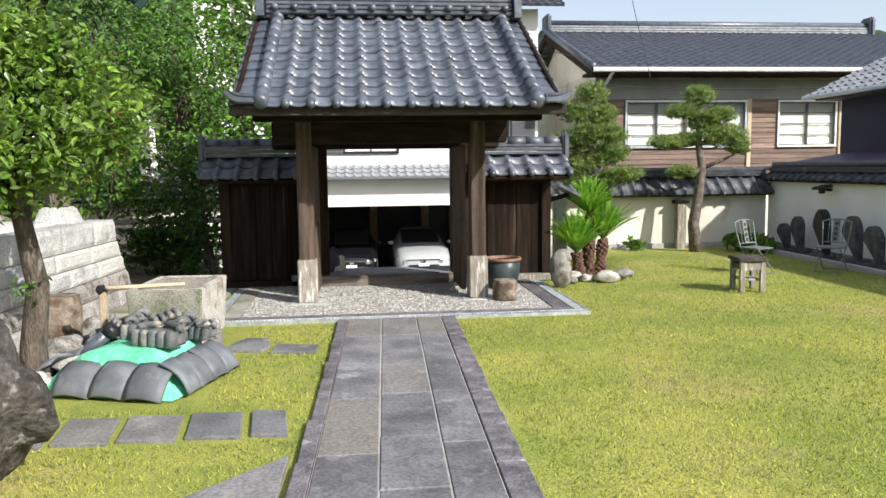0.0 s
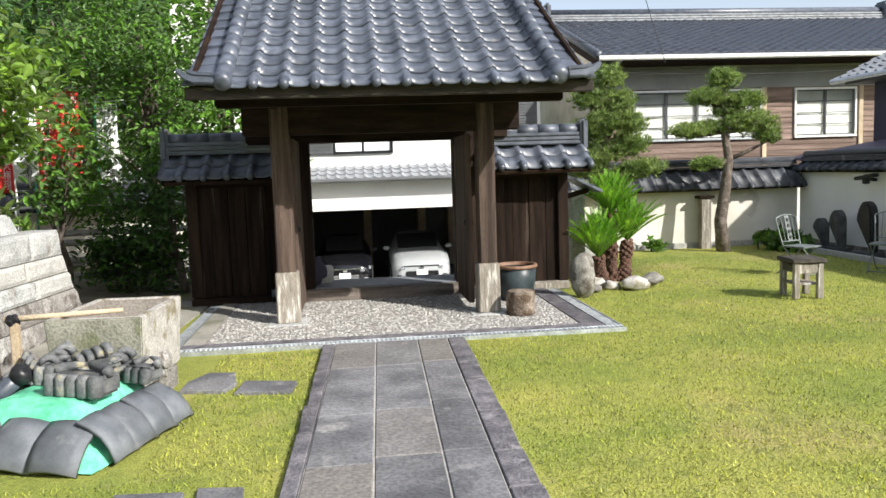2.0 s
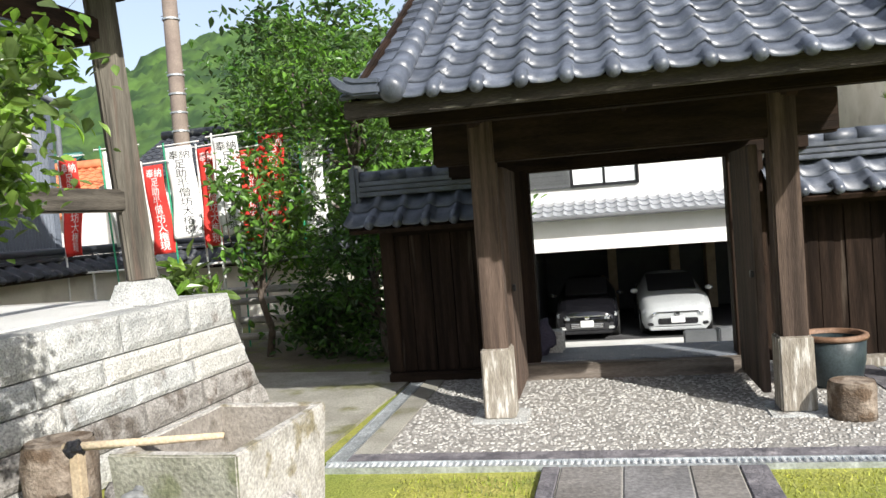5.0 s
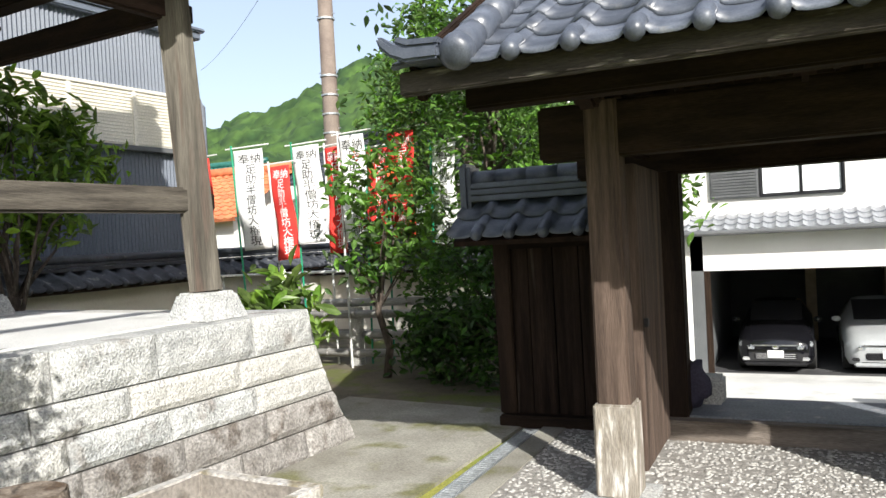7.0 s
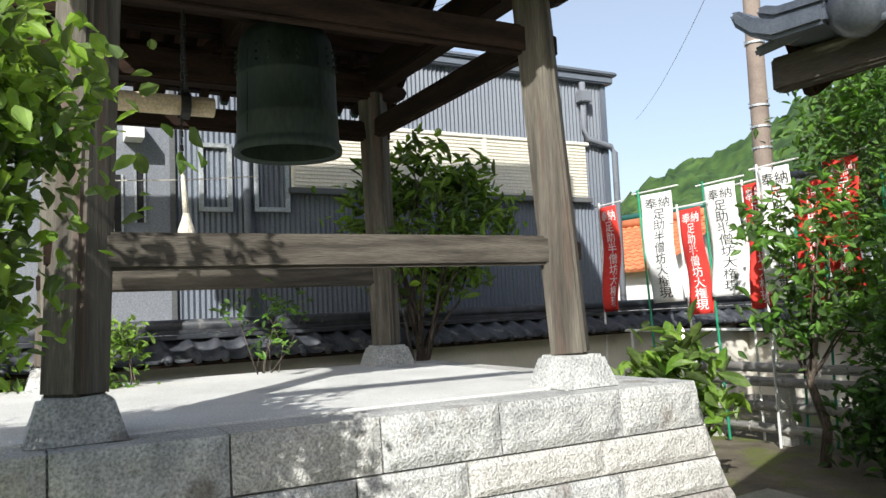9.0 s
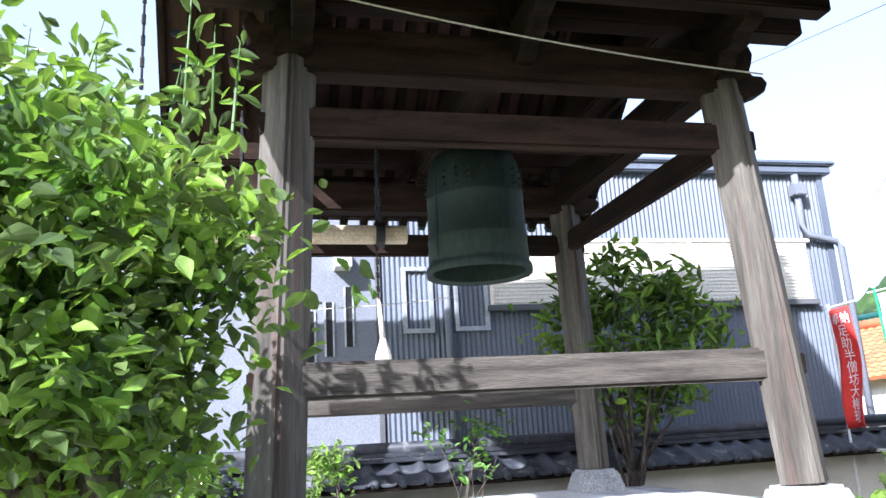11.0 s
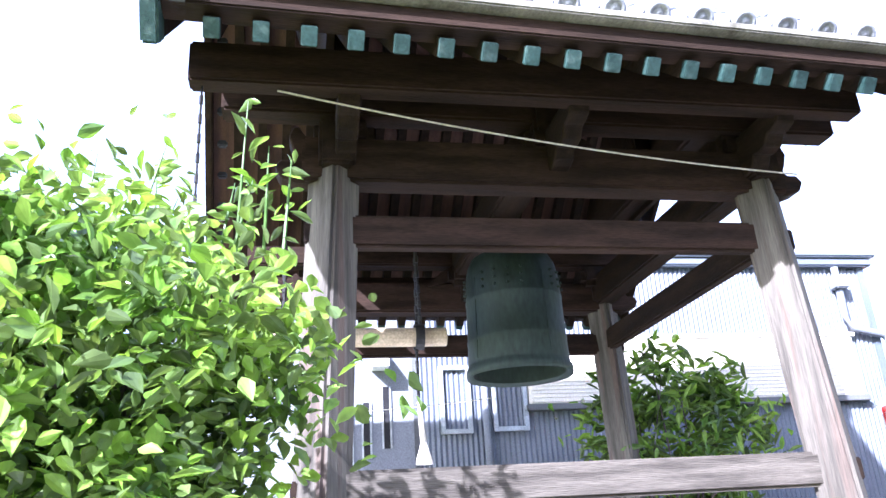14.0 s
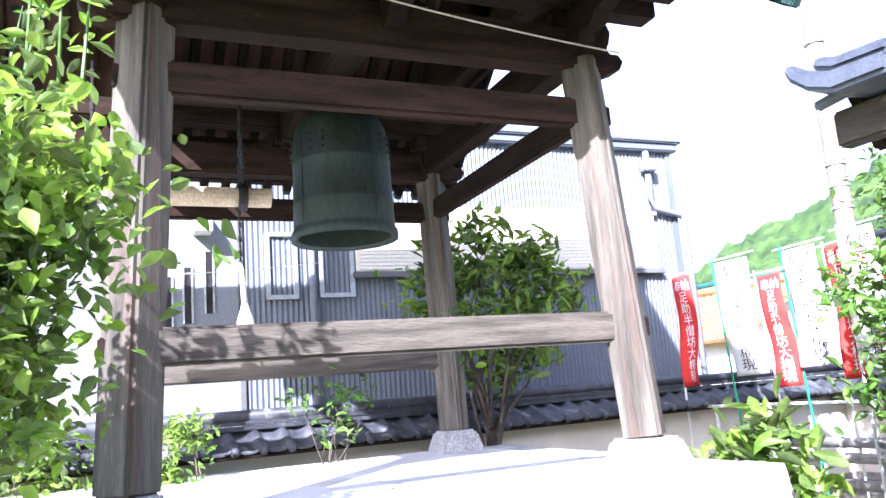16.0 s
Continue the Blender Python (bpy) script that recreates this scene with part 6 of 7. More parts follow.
tagged(part("flower_heads", leaves_mesh("flower_heads", clump_points(R1, fc, 12, 0.04), 0.045, R1), REDFLOWER, fl, "orange-red flower heads"), kind="stuff")
tree("tower_shrub", "rounded broad-leaved evergreen shrub behind the bell tower", (-6.15, 9.55, 0), 0.06, (-6.2, 9.6, 1.9),
     crown_clumps(R1, (-6.2, 9.75, 2.3), (0.5, 0.9, 0.8), 50, 0.35), 42, 0.13, None, 0.1, LEAF_NEAR, category="shrub", limbs=16, seed=36, length=1.7)
tree("tower_shrub", "small clipped green shrub behind the bell tower", (-5.95, 6.85, 0), 0.03, (-5.95, 6.85, 1.0),
     crown_clumps(R1, (-5.95, 6.85, 1.25), (0.22, 0.25, 0.3), 14, 0.1), 45, 0.08, None, 0.06, LEAF_NEAR, category="shrub", limbs=5, seed=37)
tree("tower_shrub", "thin bare-stemmed shrub behind the bell tower", (-6.1, 8.0, 0), 0.02, (-6.1, 8.05, 1.2),
     crown_clumps(R1, (-6.1, 8.1, 1.45), (0.2, 0.5, 0.25), 9, 0.1), 14, 0.1, None, 0.07, LEAF_MID, category="shrub", limbs=7, seed=38)
tree("tower_shrub", "leafy green bush at the back of the platform", (-6.35, 5.6, 0), 0.03, (-6.35, 5.6, 0.8),
     crown_clumps(R1, (-6.35, 5.6, 1.0), (0.35, 0.6, 0.5), 26, 0.1), 50, 0.12, None, 0.08, LEAF_NEAR, category="shrub", limbs=6, seed=45)
tree("low_shrub", "low bright leafy plant at the platform corner", (-3.9, 10.75, 0), 0.03, (-3.8, 10.7, 0.6),
     crown_clumps(R1, (-3.95, 10.5, 0.8), (0.38, 0.25, 0.42), 18, 0.1), 22, 0.1, None, 0.14, LEAF_NEAR, category="shrub", limbs=8, seed=39, length=1.4)
for k, (bx, by, h, r, m) in enumerate(((-5.4, 18.5, 6.5, 1.6, LEAF_DARK), (-2.4, 17.8, 6.8, 1.3, LEAF_MID), (-8.2, 24.5, 7.5, 2.2, LEAF_DARK))):
    tree("far_tree", "leafy tree beyond the yard wall", (bx, by, -1.2), 0.15, (bx, by, h * 0.7), crown_clumps(R1, (bx, by, h * 0.55), (r, r, h * 0.48), 60, 0.35), 70, 0.34, None, 0.17, m, group="background trees", limbs=12, seed=40 + k)


def needles(name, pads, rng, per=150, length=0.095):
    """Tufts of pine needles over flat pads (centre, radii)."""
    vs = []
    for c, r in pads:
        k = int(per * r[0] * r[1] * 22)
        p = rng.normal(size=(k, 3)) * 0.5
        p = p[np.linalg.norm(p, axis=1) < 1.15]
        p = p * np.asarray(r) * (0.88, 0.88, 1.05) + np.asarray(c)
        for q in p:
            m = 15
            d = rng.normal(size=(m, 3))
            d[:, 2] = np.abs(d[:, 2]) * 0.9 + 0.35
            d /= np.linalg.norm(d, axis=1)[:, None]
            s = np.cross(d, rng.normal(size=(m, 3)))
            s /= np.linalg.norm(s, axis=1)[:, None]
            L = length * rng.uniform(0.7, 1.2, (m, 1))
            vs.append(np.stack([q + s * 0.005, q - s * 0.005, q + d * L], 1).reshape(-1, 3))
    v = np.concatenate(vs)
    me = bpy.data.meshes.new(name)
    me.from_pydata(v.tolist(), [], np.arange(len(v)).reshape(-1, 3).tolist())
    return me


def pine(label, base, trunk, pads, seed):
    rng = np.random.default_rng(seed)
    t = thing("garden_pine", label, "tree", "garden pines", at=base)
    n = len(trunk)
    part("trunk", tube(trunk, [0.115 * (1 - 0.75 * k / (n - 1)) for k in range(n)], 10), PINEBARK, t, smooth=True)
    for c, r in pads:
        bm = bmesh.new()
        s = min(trunk, key=lambda q: (Vector(q) - Vector(c)).length + abs(q[2] - c[2] + 0.15))
        tube([s, (Vector(s) + Vector(c)) / 2 + Vector((0, 0, -0.05)), Vector(c) - Vector((0, 0, 0.08))], [0.045, 0.03, 0.012], 6, bm)
        for k in range(5):
            e = Vector(c) + Vector((rng.uniform(-1, 1) * r[0] * 0.7, rng.uniform(-1, 1) * r[1] * 0.7, -0.02))
            tube([Vector(c) - Vector((0, 0, 0.08)), e], [0.012, 0.005], 5, bm)
        part("limb", bm, BARK, t, smooth=True)
    part("crown", needles("crown", pads, rng), NEEDLE, t, "layered needle pads")
    return t


pine("trained garden pine with layered pads and a bare pale trunk", (6.1, 13.4, 0),
     [(0, 0, -0.05), (-0.06, 0, 0.5), (0.02, 0, 1.0), (0.08, 0, 1.5), (0.0, 0, 1.95), (0.02, 0, 2.35), (0.0, 0, 2.75)],
     [((0.0, 0, 2.78), (0.3, 0.3, 0.16)), ((-0.25, 0.05, 2.5), (0.38, 0.3, 0.14)), ((0.3, -0.1, 2.42), (0.34, 0.3, 0.14)), ((0.55, 0.05, 2.05), (0.42, 0.35, 0.2)), ((0.2, -0.1, 2.1), (0.4, 0.3, 0.18)),
      ((-0.6, 0, 1.95), (0.36, 0.3, 0.12)), ((-0.25, 0.1, 2.0), (0.3, 0.3, 0.12)), ((0.75, 0, 1.85), (0.25, 0.25, 0.12)), ((-0.35, -0.1, 1.42), (0.3, 0.25, 0.12)), ((0.1, 0.1, 2.3), (0.3, 0.3, 0.15))], 51)
pine("bushy pine behind the gate's side wall", (3.85, 12.7, 0),
     [(0, 0, -0.05), (0.08, 0, 0.6), (-0.05, 0, 1.2), (0.05, 0, 1.8), (0.0, 0, 2.3), (0.02, 0, 2.75)],
     [((0.05, 0, 2.75), (0.3, 0.3, 0.18)), ((-0.2, 0, 2.45), (0.35, 0.3, 0.18)), ((0.25, 0, 2.4), (0.3, 0.3, 0.16)), ((0.1, -0.1, 2.1), (0.45, 0.35, 0.2)), ((-0.25, 0, 1.95), (0.4, 0.3, 0.18)),
      ((0.35, 0, 1.75), (0.4, 0.35, 0.18)), ((-0.1, 0, 1.6), (0.4, 0.35, 0.18)), ((0.55, -0.1, 1.4), (0.4, 0.3, 0.14)), ((0.1, -0.1, 1.25), (0.4, 0.3, 0.14)), ((-0.3, 0, 1.4), (0.3, 0.3, 0.14)), ((0.4, 0, 2.05), (0.3, 0.3, 0.15))], 52)


CYCADBARK = mat("scaly_cycad_bark", (0.07, 0.035, 0.025), (0.15, 0.085, 0.06), scale=20, rough=0.9, bump=0.5)


def cycad():
    rng = np.random.default_rng(61)
    c = thing("sago_palm", "sago palm with glossy arching fronds and scaly brown trunks", "palm", at=(3.3, 10.75, 0))
    heads = [((0.0, 0.05, 0.86), 0.52, 54, 0.0), ((-0.25, -0.2, 0.34), 0.58, 54, 0.2), ((0.22, 0.08, 0.5), 0.6, 50, 0.1)]
    trunks = bmesh.new()
    for (x, y, z), L, n, tilt in heads:
        bm = bmesh.new()
        for k in range(90):
            zz = -0.02 + (z + 0.04) * k / 90
            a = k * 2.4
            r = 0.062 + 0.012 * math.sin(zz * 20)
            f = 0.75 + 0.25 * zz / z
            rock((0.028, 0.024, 0.03), k, bm, 0.3, (x * f + r * math.cos(a), y * f + r * math.sin(a), zz), 1)
        tube([(x * 0.75, y * 0.75, -0.02), (x, y, z)], [0.07, 0.06], 10, bm)
        part("trunk", bm, CYCADBARK, c, "scaly reddish-brown trunk")
    vs, fs = [], []
    for (x, y, z), L, n, tilt in heads:
        for k in range(n):
            a = 2.399 * k
            el = radians(86 - 44 * (k / n) ** 0.9)
            d = Vector((math.cos(a) * math.cos(el), math.sin(a) * math.cos(el), math.sin(el)))
            p = Vector((x, y, z))
            m = 40
            Lf = L * rng.uniform(0.8, 1.1)
            for i in range(m):
                p = p + d * (Lf / m)
                d = (d + Vector((0, 0, -0.007 - 0.014 * i / m))).normalized()
                side = d.cross(Vector((0, 0, 1)))
                side = side.normalized() if side.length > 1e-3 else Vector((1, 0, 0))
                upv = side.cross(d)
                ll = 0.11 * math.sin(math.pi * min(0.97, (i + 2) / (m + 1.5))) ** 0.6
                for s in (-1, 1):
                    tip = p + (side * s * 0.55 + d * 0.75 + upv * 0.32).normalized() * ll
                    b = len(vs)
                    vs += [tuple(p + d * 0.007), tuple(p - d * 0.006), tuple(p.lerp(tip, 0.6) - d * 0.006), tuple(tip), tuple(p.lerp(tip, 0.6) + d * 0.005)]
                    fs.append((b, b + 1, b + 2, b + 3, b + 4))
    me = bpy.data.meshes.new("fronds")
    me.from_pydata(vs, [], fs)
    tagged(part("fronds", me, LEAF_SAGO, c, "glossy feathered fronds"), kind="stuff")


cycad()


# ---- things in the yard ----
DARKROCK = mat("dark_pitted_rock", (0.035, 0.03, 0.027), (0.1, 0.088, 0.08), scale=9, rough=0.95, bump=1.0, fine=30, stain=(0.3, 0.28, 0.27), stain_scale=11, stain_at=0.57, grit=0.5)
MEMORIAL = mat("dark_memorial_granite", (0.055, 0.055, 0.055), (0.11, 0.11, 0.108), scale=9, rough=0.85, bump=0.4, fine=60, stain=(0.2, 0.2, 0.19), stain_scale=8, stain_at=0.62)


# trough stone with moss, darkened as the dimmer front face
MOSSY_SHADE = mat("shaded_mossy_stone", (0.19, 0.19, 0.15), (0.29, 0.285, 0.24), scale=7, rough=0.92, bump=0.35, fine=60, stain=(0.14, 0.15, 0.085), stain_scale=5, stain_at=0.52, grit=0.35)
# darker trough stone that paints the shade inside the basin
BASIN_SHADE = mat("shaded_basin_stone", (0.19, 0.17, 0.145), (0.28, 0.255, 0.225), scale=6, rough=0.92, bump=0.3, fine=60, stain=(0.11, 0.095, 0.075), stain_scale=6)
LICHEN = mat("grey_lichened_stone", (0.17, 0.16, 0.14), (0.3, 0.29, 0.265), scale=9, rough=0.92, bump=0.5, fine=60, stain=(0.1, 0.08, 0.06), stain_scale=7, stain_at=0.54, grit=0.35)


def build_trough():
    t = thing("stone_trough", "rough pale stone water trough, empty, on low blocks", "trough", at=(-1.52, 6.73, 0), rz=-4)
    bm = bmesh.new()
    X, Y, z0, z1, th = 0.3, 0.42, 0.16, 0.635, 0.055
    def ring(x, y, z):
        return [bm.verts.new(c) for c in ((-x, -y, z), (x, -y, z), (x, y, z), (-x, y, z))]
    a, b, c, d = ring(X - 0.03, Y - 0.03, z0), ring(X, Y, z1), ring(X - th, Y - th, z1), ring(X - th - 0.04, Y - th - 0.04, z0 + 0.1)
    bm.faces.new(a[::-1])
    bm.faces.new(d)
    for r, s in ((a, b), (b, c), (c, d)):
        for k in range(4):
            bm.faces.new((r[k], r[(k + 1) % 4], s[(k + 1) % 4], s[k]))
    bmesh.ops.recalc_face_normals(bm, faces=bm.faces)
    bmesh.ops.subdivide_edges(bm, edges=list(bm.edges), cuts=5, use_grid_fill=True)
    for v in bm.verts:
        v.co += Vector((noise.noise(v.co * 9), noise.noise(v.co * 9 + Vector((5, 0, 0))), noise.noise(v.co * 9 + Vector((0, 7, 0))))) * 0.004
    bmesh.ops.bevel(bm, geom=[e for e in bm.edges if e.calc_face_angle(0) > 0.9], offset=0.008, segments=2, affect="EDGES")
    basin = part("basin", bm, TROUGH, t, "chipped stone basin")
    basin.data.materials.append(MOSSY_SHADE)
    basin.data.materials.append(BASIN_SHADE)
    # shade by face: dimmer mossy front, dark hollow, the rest left pale
    for f in basin.data.polygons:
        c, n = f.center, f.normal
        if n.y < -0.7 and c.y < -Y + 0.06:
            f.material_index = 1
        elif abs(c.x) < X - th + 0.004 and abs(c.y) < Y - th + 0.004 and c.z > z0 + 0.05:
            f.material_index = 2
    bm = rock((0.05, 0.1, 0.1), 3, rough=0.3, at=(X - 0.02, -0.02, 0.25))
    part("drain_notch", bm, GRANITE_DARK, t, "dark broken drain notch")
    for y in (-0.27, 0.27):
        part("support_block", box(-0.26, 0.26, y - 0.1, y + 0.1, -0.02, 0.17, 0.02), GRANITE_DARK, t)


build_trough()


def build_heap():
    h = thing("roof_tile_heap", "green-sheeted heap edged with leaning grey roof tiles", "tile heap", at=(-1.66, 6.0, 0), rz=-17)
    bm = bmesh.new()
    n = 14
    g = []
    for j in range(n):
        row = []
        for i in range(n):
            u, v = -0.55 + 1.1 * i / (n - 1), -0.52 + 1.04 * j / (n - 1)
            e = max(abs(u) / 0.55, abs(v) / 0.52)
            z = 0.285 * min(1, (1 - e) / 0.52) + 0.012 * noise.noise((u * 9, v * 9, 1))
            row.append(bm.verts.new((u + 0.02 * noise.noise((u * 12, v * 5, 4)), v + 0.03 * noise.noise((u * 7, v * 12, 2)), max(0.006, z))))
        g.append(row)
    for j in range(n - 1):
        for i in range(n - 1):
            bm.faces.new((g[j][i], g[j][i + 1], g[j + 1][i + 1], g[j + 1][i]))
    part("green_sheet", bm, GREENSHEET, h, "bright green plastic sheet", smooth=True)
    bm = bmesh.new()
    k, zs = 7, (0, 0.075, 0.15, 0.225, 0.3)
    skins = []
    for off in (0.0, -0.02):
        skins.append([[bm.verts.new((-0.14 + 0.28 * i / (k - 1), off - 0.035 * math.sin(math.pi * i / (k - 1)) - 0.04 * math.sin(math.pi * z / 0.3), z)) for i in range(k)] for z in zs])
    back, face = skins
    for j in range(len(zs) - 1):
        for i in range(k - 1):
            bm.faces.new((back[j][i], back[j][i + 1], back[j + 1][i + 1], back[j + 1][i]))
            bm.faces.new((face[j][i + 1], face[j][i], face[j + 1][i], face[j + 1][i + 1]))
        for i in (0, k - 1):
            bm.faces.new((back[j][i], back[j + 1][i], face[j + 1][i], face[j][i]))
    for j in (0, len(zs) - 1):
        for i in range(k - 1):
            bm.faces.new((back[j][i], back[j][i + 1], face[j][i + 1], face[j][i]))
    bmesh.ops.recalc_face_normals(bm, faces=bm.faces)
    me = mesh_of(bm, "leaning_tile", True)
    me.materials.append(mat("weathered_loose_tile", (0.095, 0.104, 0.118), (0.165, 0.178, 0.195), scale=6, rough=0.55, bump=0.04, var=0.15, stain=(0.3, 0.3, 0.29), stain_scale=4, stain_at=0.64, grit=0.08))
    for i in range(3):
        ob = new("leaning_tile", me)
        ob.parent = h
        ob.matrix_local = pose(-0.22 + 0.28 * i, -0.555 + 0.014 * (i % 2), 0.0, -50 + random.uniform(-3, 3), 0, random.uniform(-3, 3)) @ Matrix.Rotation(radians(5), 4, "Z")
    for i in range(4):
        ob = new("leaning_tile", me)
        ob.parent = h
        ob.matrix_local = pose(0.58, -0.27 + 0.2 * i, 0.0, -46 + random.uniform(-3, 3), 0, 90 + random.uniform(-4, 4)) @ Matrix.Rotation(radians(9), 4, "Z")
    for i in range(3):
        ob = new("leaning_tile", me)
        ob.parent = h
        ob.matrix_local = pose(-0.64, -0.3 + 0.27 * i, 0.0, -45, 0, -90 + random.uniform(-6, 6))


def build_ornaments():
    def scroll(name, label, at, rz, n, sc, seed):
        """A fluted, scalloped ridge ornament lying on its side."""
        o = thing(name, label, "roof ornament", "salvaged roof ornaments", at=at, rz=rz)
        for k in range(n):
            x = (k - (n - 1) / 2) * 0.075 * sc
            part("flute", tube([(x, 0, 0.0), (x, 0, 0.012), (x + 0.003, 0.006, 0.105 * sc), (x + 0.003, 0.012, 0.118 * sc), (x + 0.003, 0.012, 0.12 * sc)], [0.036 * sc, 0.044 * sc, 0.045 * sc, 0.036 * sc, 0.012 * sc], 12), ORN, o, smooth=True)
        part("back", box(-0.038 * n * sc, 0.038 * n * sc, 0.0, 0.17 * sc, 0, 0.112 * sc, 0.02), ORN, o)
        for k in (-1, 1):
            part("curl", tube([(k * 0.036 * n * sc * (0.4 + 0.6 * math.cos(a)), 0.07 + 0.05 * math.sin(a), 0.12 * sc + 0.012 * i) for i, a in enumerate([0.0, 0.7, 1.4, 2.1])], [0.034 * sc, 0.03 * sc, 0.024 * sc, 0.012 * sc], 9), ORN, o, smooth=True)
        return o
    scroll("roof_ornament", "lichened fluted roof ornament lying on the green sheet", (-1.52, 5.83, 0.285), -24, 5, 1.0, 1)
    scroll("roof_ornament", "lichened fluted roof ornament lying on the green sheet", (-1.68, 6.1, 0.285), -14, 5, 0.9, 2)
    scroll("roof_ornament", "lichened fluted roof ornament beside the trough", (-1.25, 6.1, 0.27), -30, 3, 0.8, 3)
    for k, (x, y, z, rz) in enumerate(((-1.72, 6.28, 0.36, 30), (-1.5, 6.12, 0.37, -40), (-1.95, 6.55, 0.2, 60), (-2.2, 6.75, 0.12, 10), (-1.9, 6.28, 0.3, 100), (-1.62, 6.34, 0.27, -10), (-2.1, 6.5, 0.16, 40), (-1.4, 6.22, 0.3, 20))):
        o = thing("scrolled_ornament", "grey cloud-scroll roof ornament fragment on the heap", "roof ornament", "salvaged roof ornaments", at=(x, y, z), rz=rz)
        for j in range(4):
            pts = [(0.05 * j - 0.1 + 0.055 * math.cos(a) * (1 - a / 9), 0.03 * j - 0.04, 0.03 + 0.055 * math.sin(a) * (1 - a / 9) + 0.02 * j) for a in [0.5 * i for i in range(11)]]
            part("scroll", tube(pts, [0.026 - 0.0012 * i for i in range(11)], 7), ORN, o, smooth=True)
        part("stem", beam((-0.16, -0.05, 0.0), (0.16, 0.06, 0.05), 0.12, 0.05, 0.02), ORN, o)


ORN = mat("lichened_grey_ornament", (0.085, 0.09, 0.095), (0.18, 0.185, 0.185), scale=9, rough=0.65, bump=0.3, fine=60, var=0.2, stain=(0.33, 0.29, 0.17), stain_scale=9, stain_at=0.58)
build_heap()
build_ornaments()
rt = thing("ridge_tile", "dark half-round ridge tile leaning against the heap", "roof tile", at=(-2.3, 6.12, 0.0), rz=2)
part("barrel", tube([(0.0, 0, 0.035), (0.2, 0.0, 0.2), (0.38, 0.0, 0.35)], [0.045, 0.05, 0.05], 14), TILE, rt, smooth=True)
part("end_knob", tube([(0.35, 0, 0.325), (0.38, 0, 0.35), (0.41, 0, 0.375), (0.425, 0, 0.388)], [0.05, 0.068, 0.068, 0.03], 14), BLACK, rt, "black round end", smooth=True)


def build_dipper_rack():
    r = thing("dipper_rail", "pale wooden rail on a post beside the trough", "rail", at=(-2.05, 6.42, 0))
    part("post", beam((0, 0, -0.02), (0, 0, 0.62), 0.05, 0.05, 0.006), PALEWOOD, r)
    part("rail", tube([(-0.06, 0, 0.64), (0.35, 0.06, 0.645), (0.62, 0.12, 0.645)], [0.02, 0.018, 0.014], 8), PALEWOOD, r, smooth=True)
    part("binding", rock((0.045, 0.045, 0.04), 4, at=(-0.01, 0, 0.635)), BLACK, r, "dark cord binding")


build_dipper_rack()


def log(name, label, at, r, h, material, seed):
    t = thing(name, label, "log", at=at)
    bm = bmesh.new()
    n = 28
    rings = []
    for j in range(6):
        z = h * j / 5
        rings.append([])
        for k in range(n):
            a = 2 * math.pi * k / n
            rr = r * (1 + 0.12 * noise.noise((math.cos(a) * 2, math.sin(a) * 2, z * 5 + seed)) + 0.06 * math.sin(math.pi * j / 5) + (0.05 if j in (0, 4) else 0))
            rings[-1].append(bm.verts.new((rr * math.cos(a), rr * math.sin(a), z)))
    for p, q in zip(rings, rings[1:]):
        for k in range(n):
            bm.faces.new((p[k], p[(k + 1) % n], q[(k + 1) % n], q[k]))
    bm.faces.new(rings[0][::-1])
    part("bark", bm, material, t, "bark with knots", smooth=True)
    bm = bmesh.new()
    ring = [bm.verts.new((v[0] * 0.96, v[1] * 0.96, h + 0.004)) for v in [(r * math.cos(2 * math.pi * k / n), r * math.sin(2 * math.pi * k / n)) for k in range(n)]]
    bm.faces.new(ring)
    ext = bmesh.ops.extrude_face_region(bm, geom=list(bm.faces))
    bmesh.ops.translate(bm, vec=(0, 0, -0.03), verts=[v for v in ext["geom"] if isinstance(v, bmesh.types.BMVert)])
    bmesh.ops.recalc_face_normals(bm, faces=bm.faces)
    part("cut_face", bm, STUMP, t, "weathered sawn top")
    return t


log("cut_log", "squat weathered log seat beside the gate post", (1.7, 8.86, 0.02), 0.135, 0.235, STUMP, 1)
log("cut_log", "tall broken tree stump beside the platform", (-2.62, 7.02, 0), 0.17, 0.5, STUMP, 7)


def build_pot():
    p = thing("glazed_pot", "large dark teal glazed pot with a brown rim", "pot", at=(1.84, 9.75, 0.02))
    part("body", lathe([(0.0, 0), (0.16, 0), (0.18, 0.02), (0.215, 0.2), (0.225, 0.36), (0.2, 0.37), (0.19, 0.2), (0.15, 0.06), (0, 0.05)], 36), POT, p, smooth=True)
    part("rim", lathe([(0.195, 0.36), (0.235, 0.355), (0.245, 0.375), (0.235, 0.395), (0.2, 0.395), (0.195, 0.36)], 36), RIM, p, "rusty brown rim", smooth=True)
    part("soil", lathe([(0, 0.3), (0.19, 0.3), (0.19, 0.28)], 24), DIRT, p)


build_pot()


def stone(name, label, at, size, seed, material=GRANITE_DARK, rz=0, cat="stone", rough=0.2, group=""):
    bm = rock(size, seed, rough=rough)
    lo = min(v.co.z for v in bm.verts)
    for v in bm.verts:
        v.co.z = max(v.co.z - lo - 0.12 * size[2], -0.02)
    ob = solid(name, bm, material, label, cat, group, smooth=True)
    ob.matrix_world = pose(*at, 0, 0, rz)
    return ob


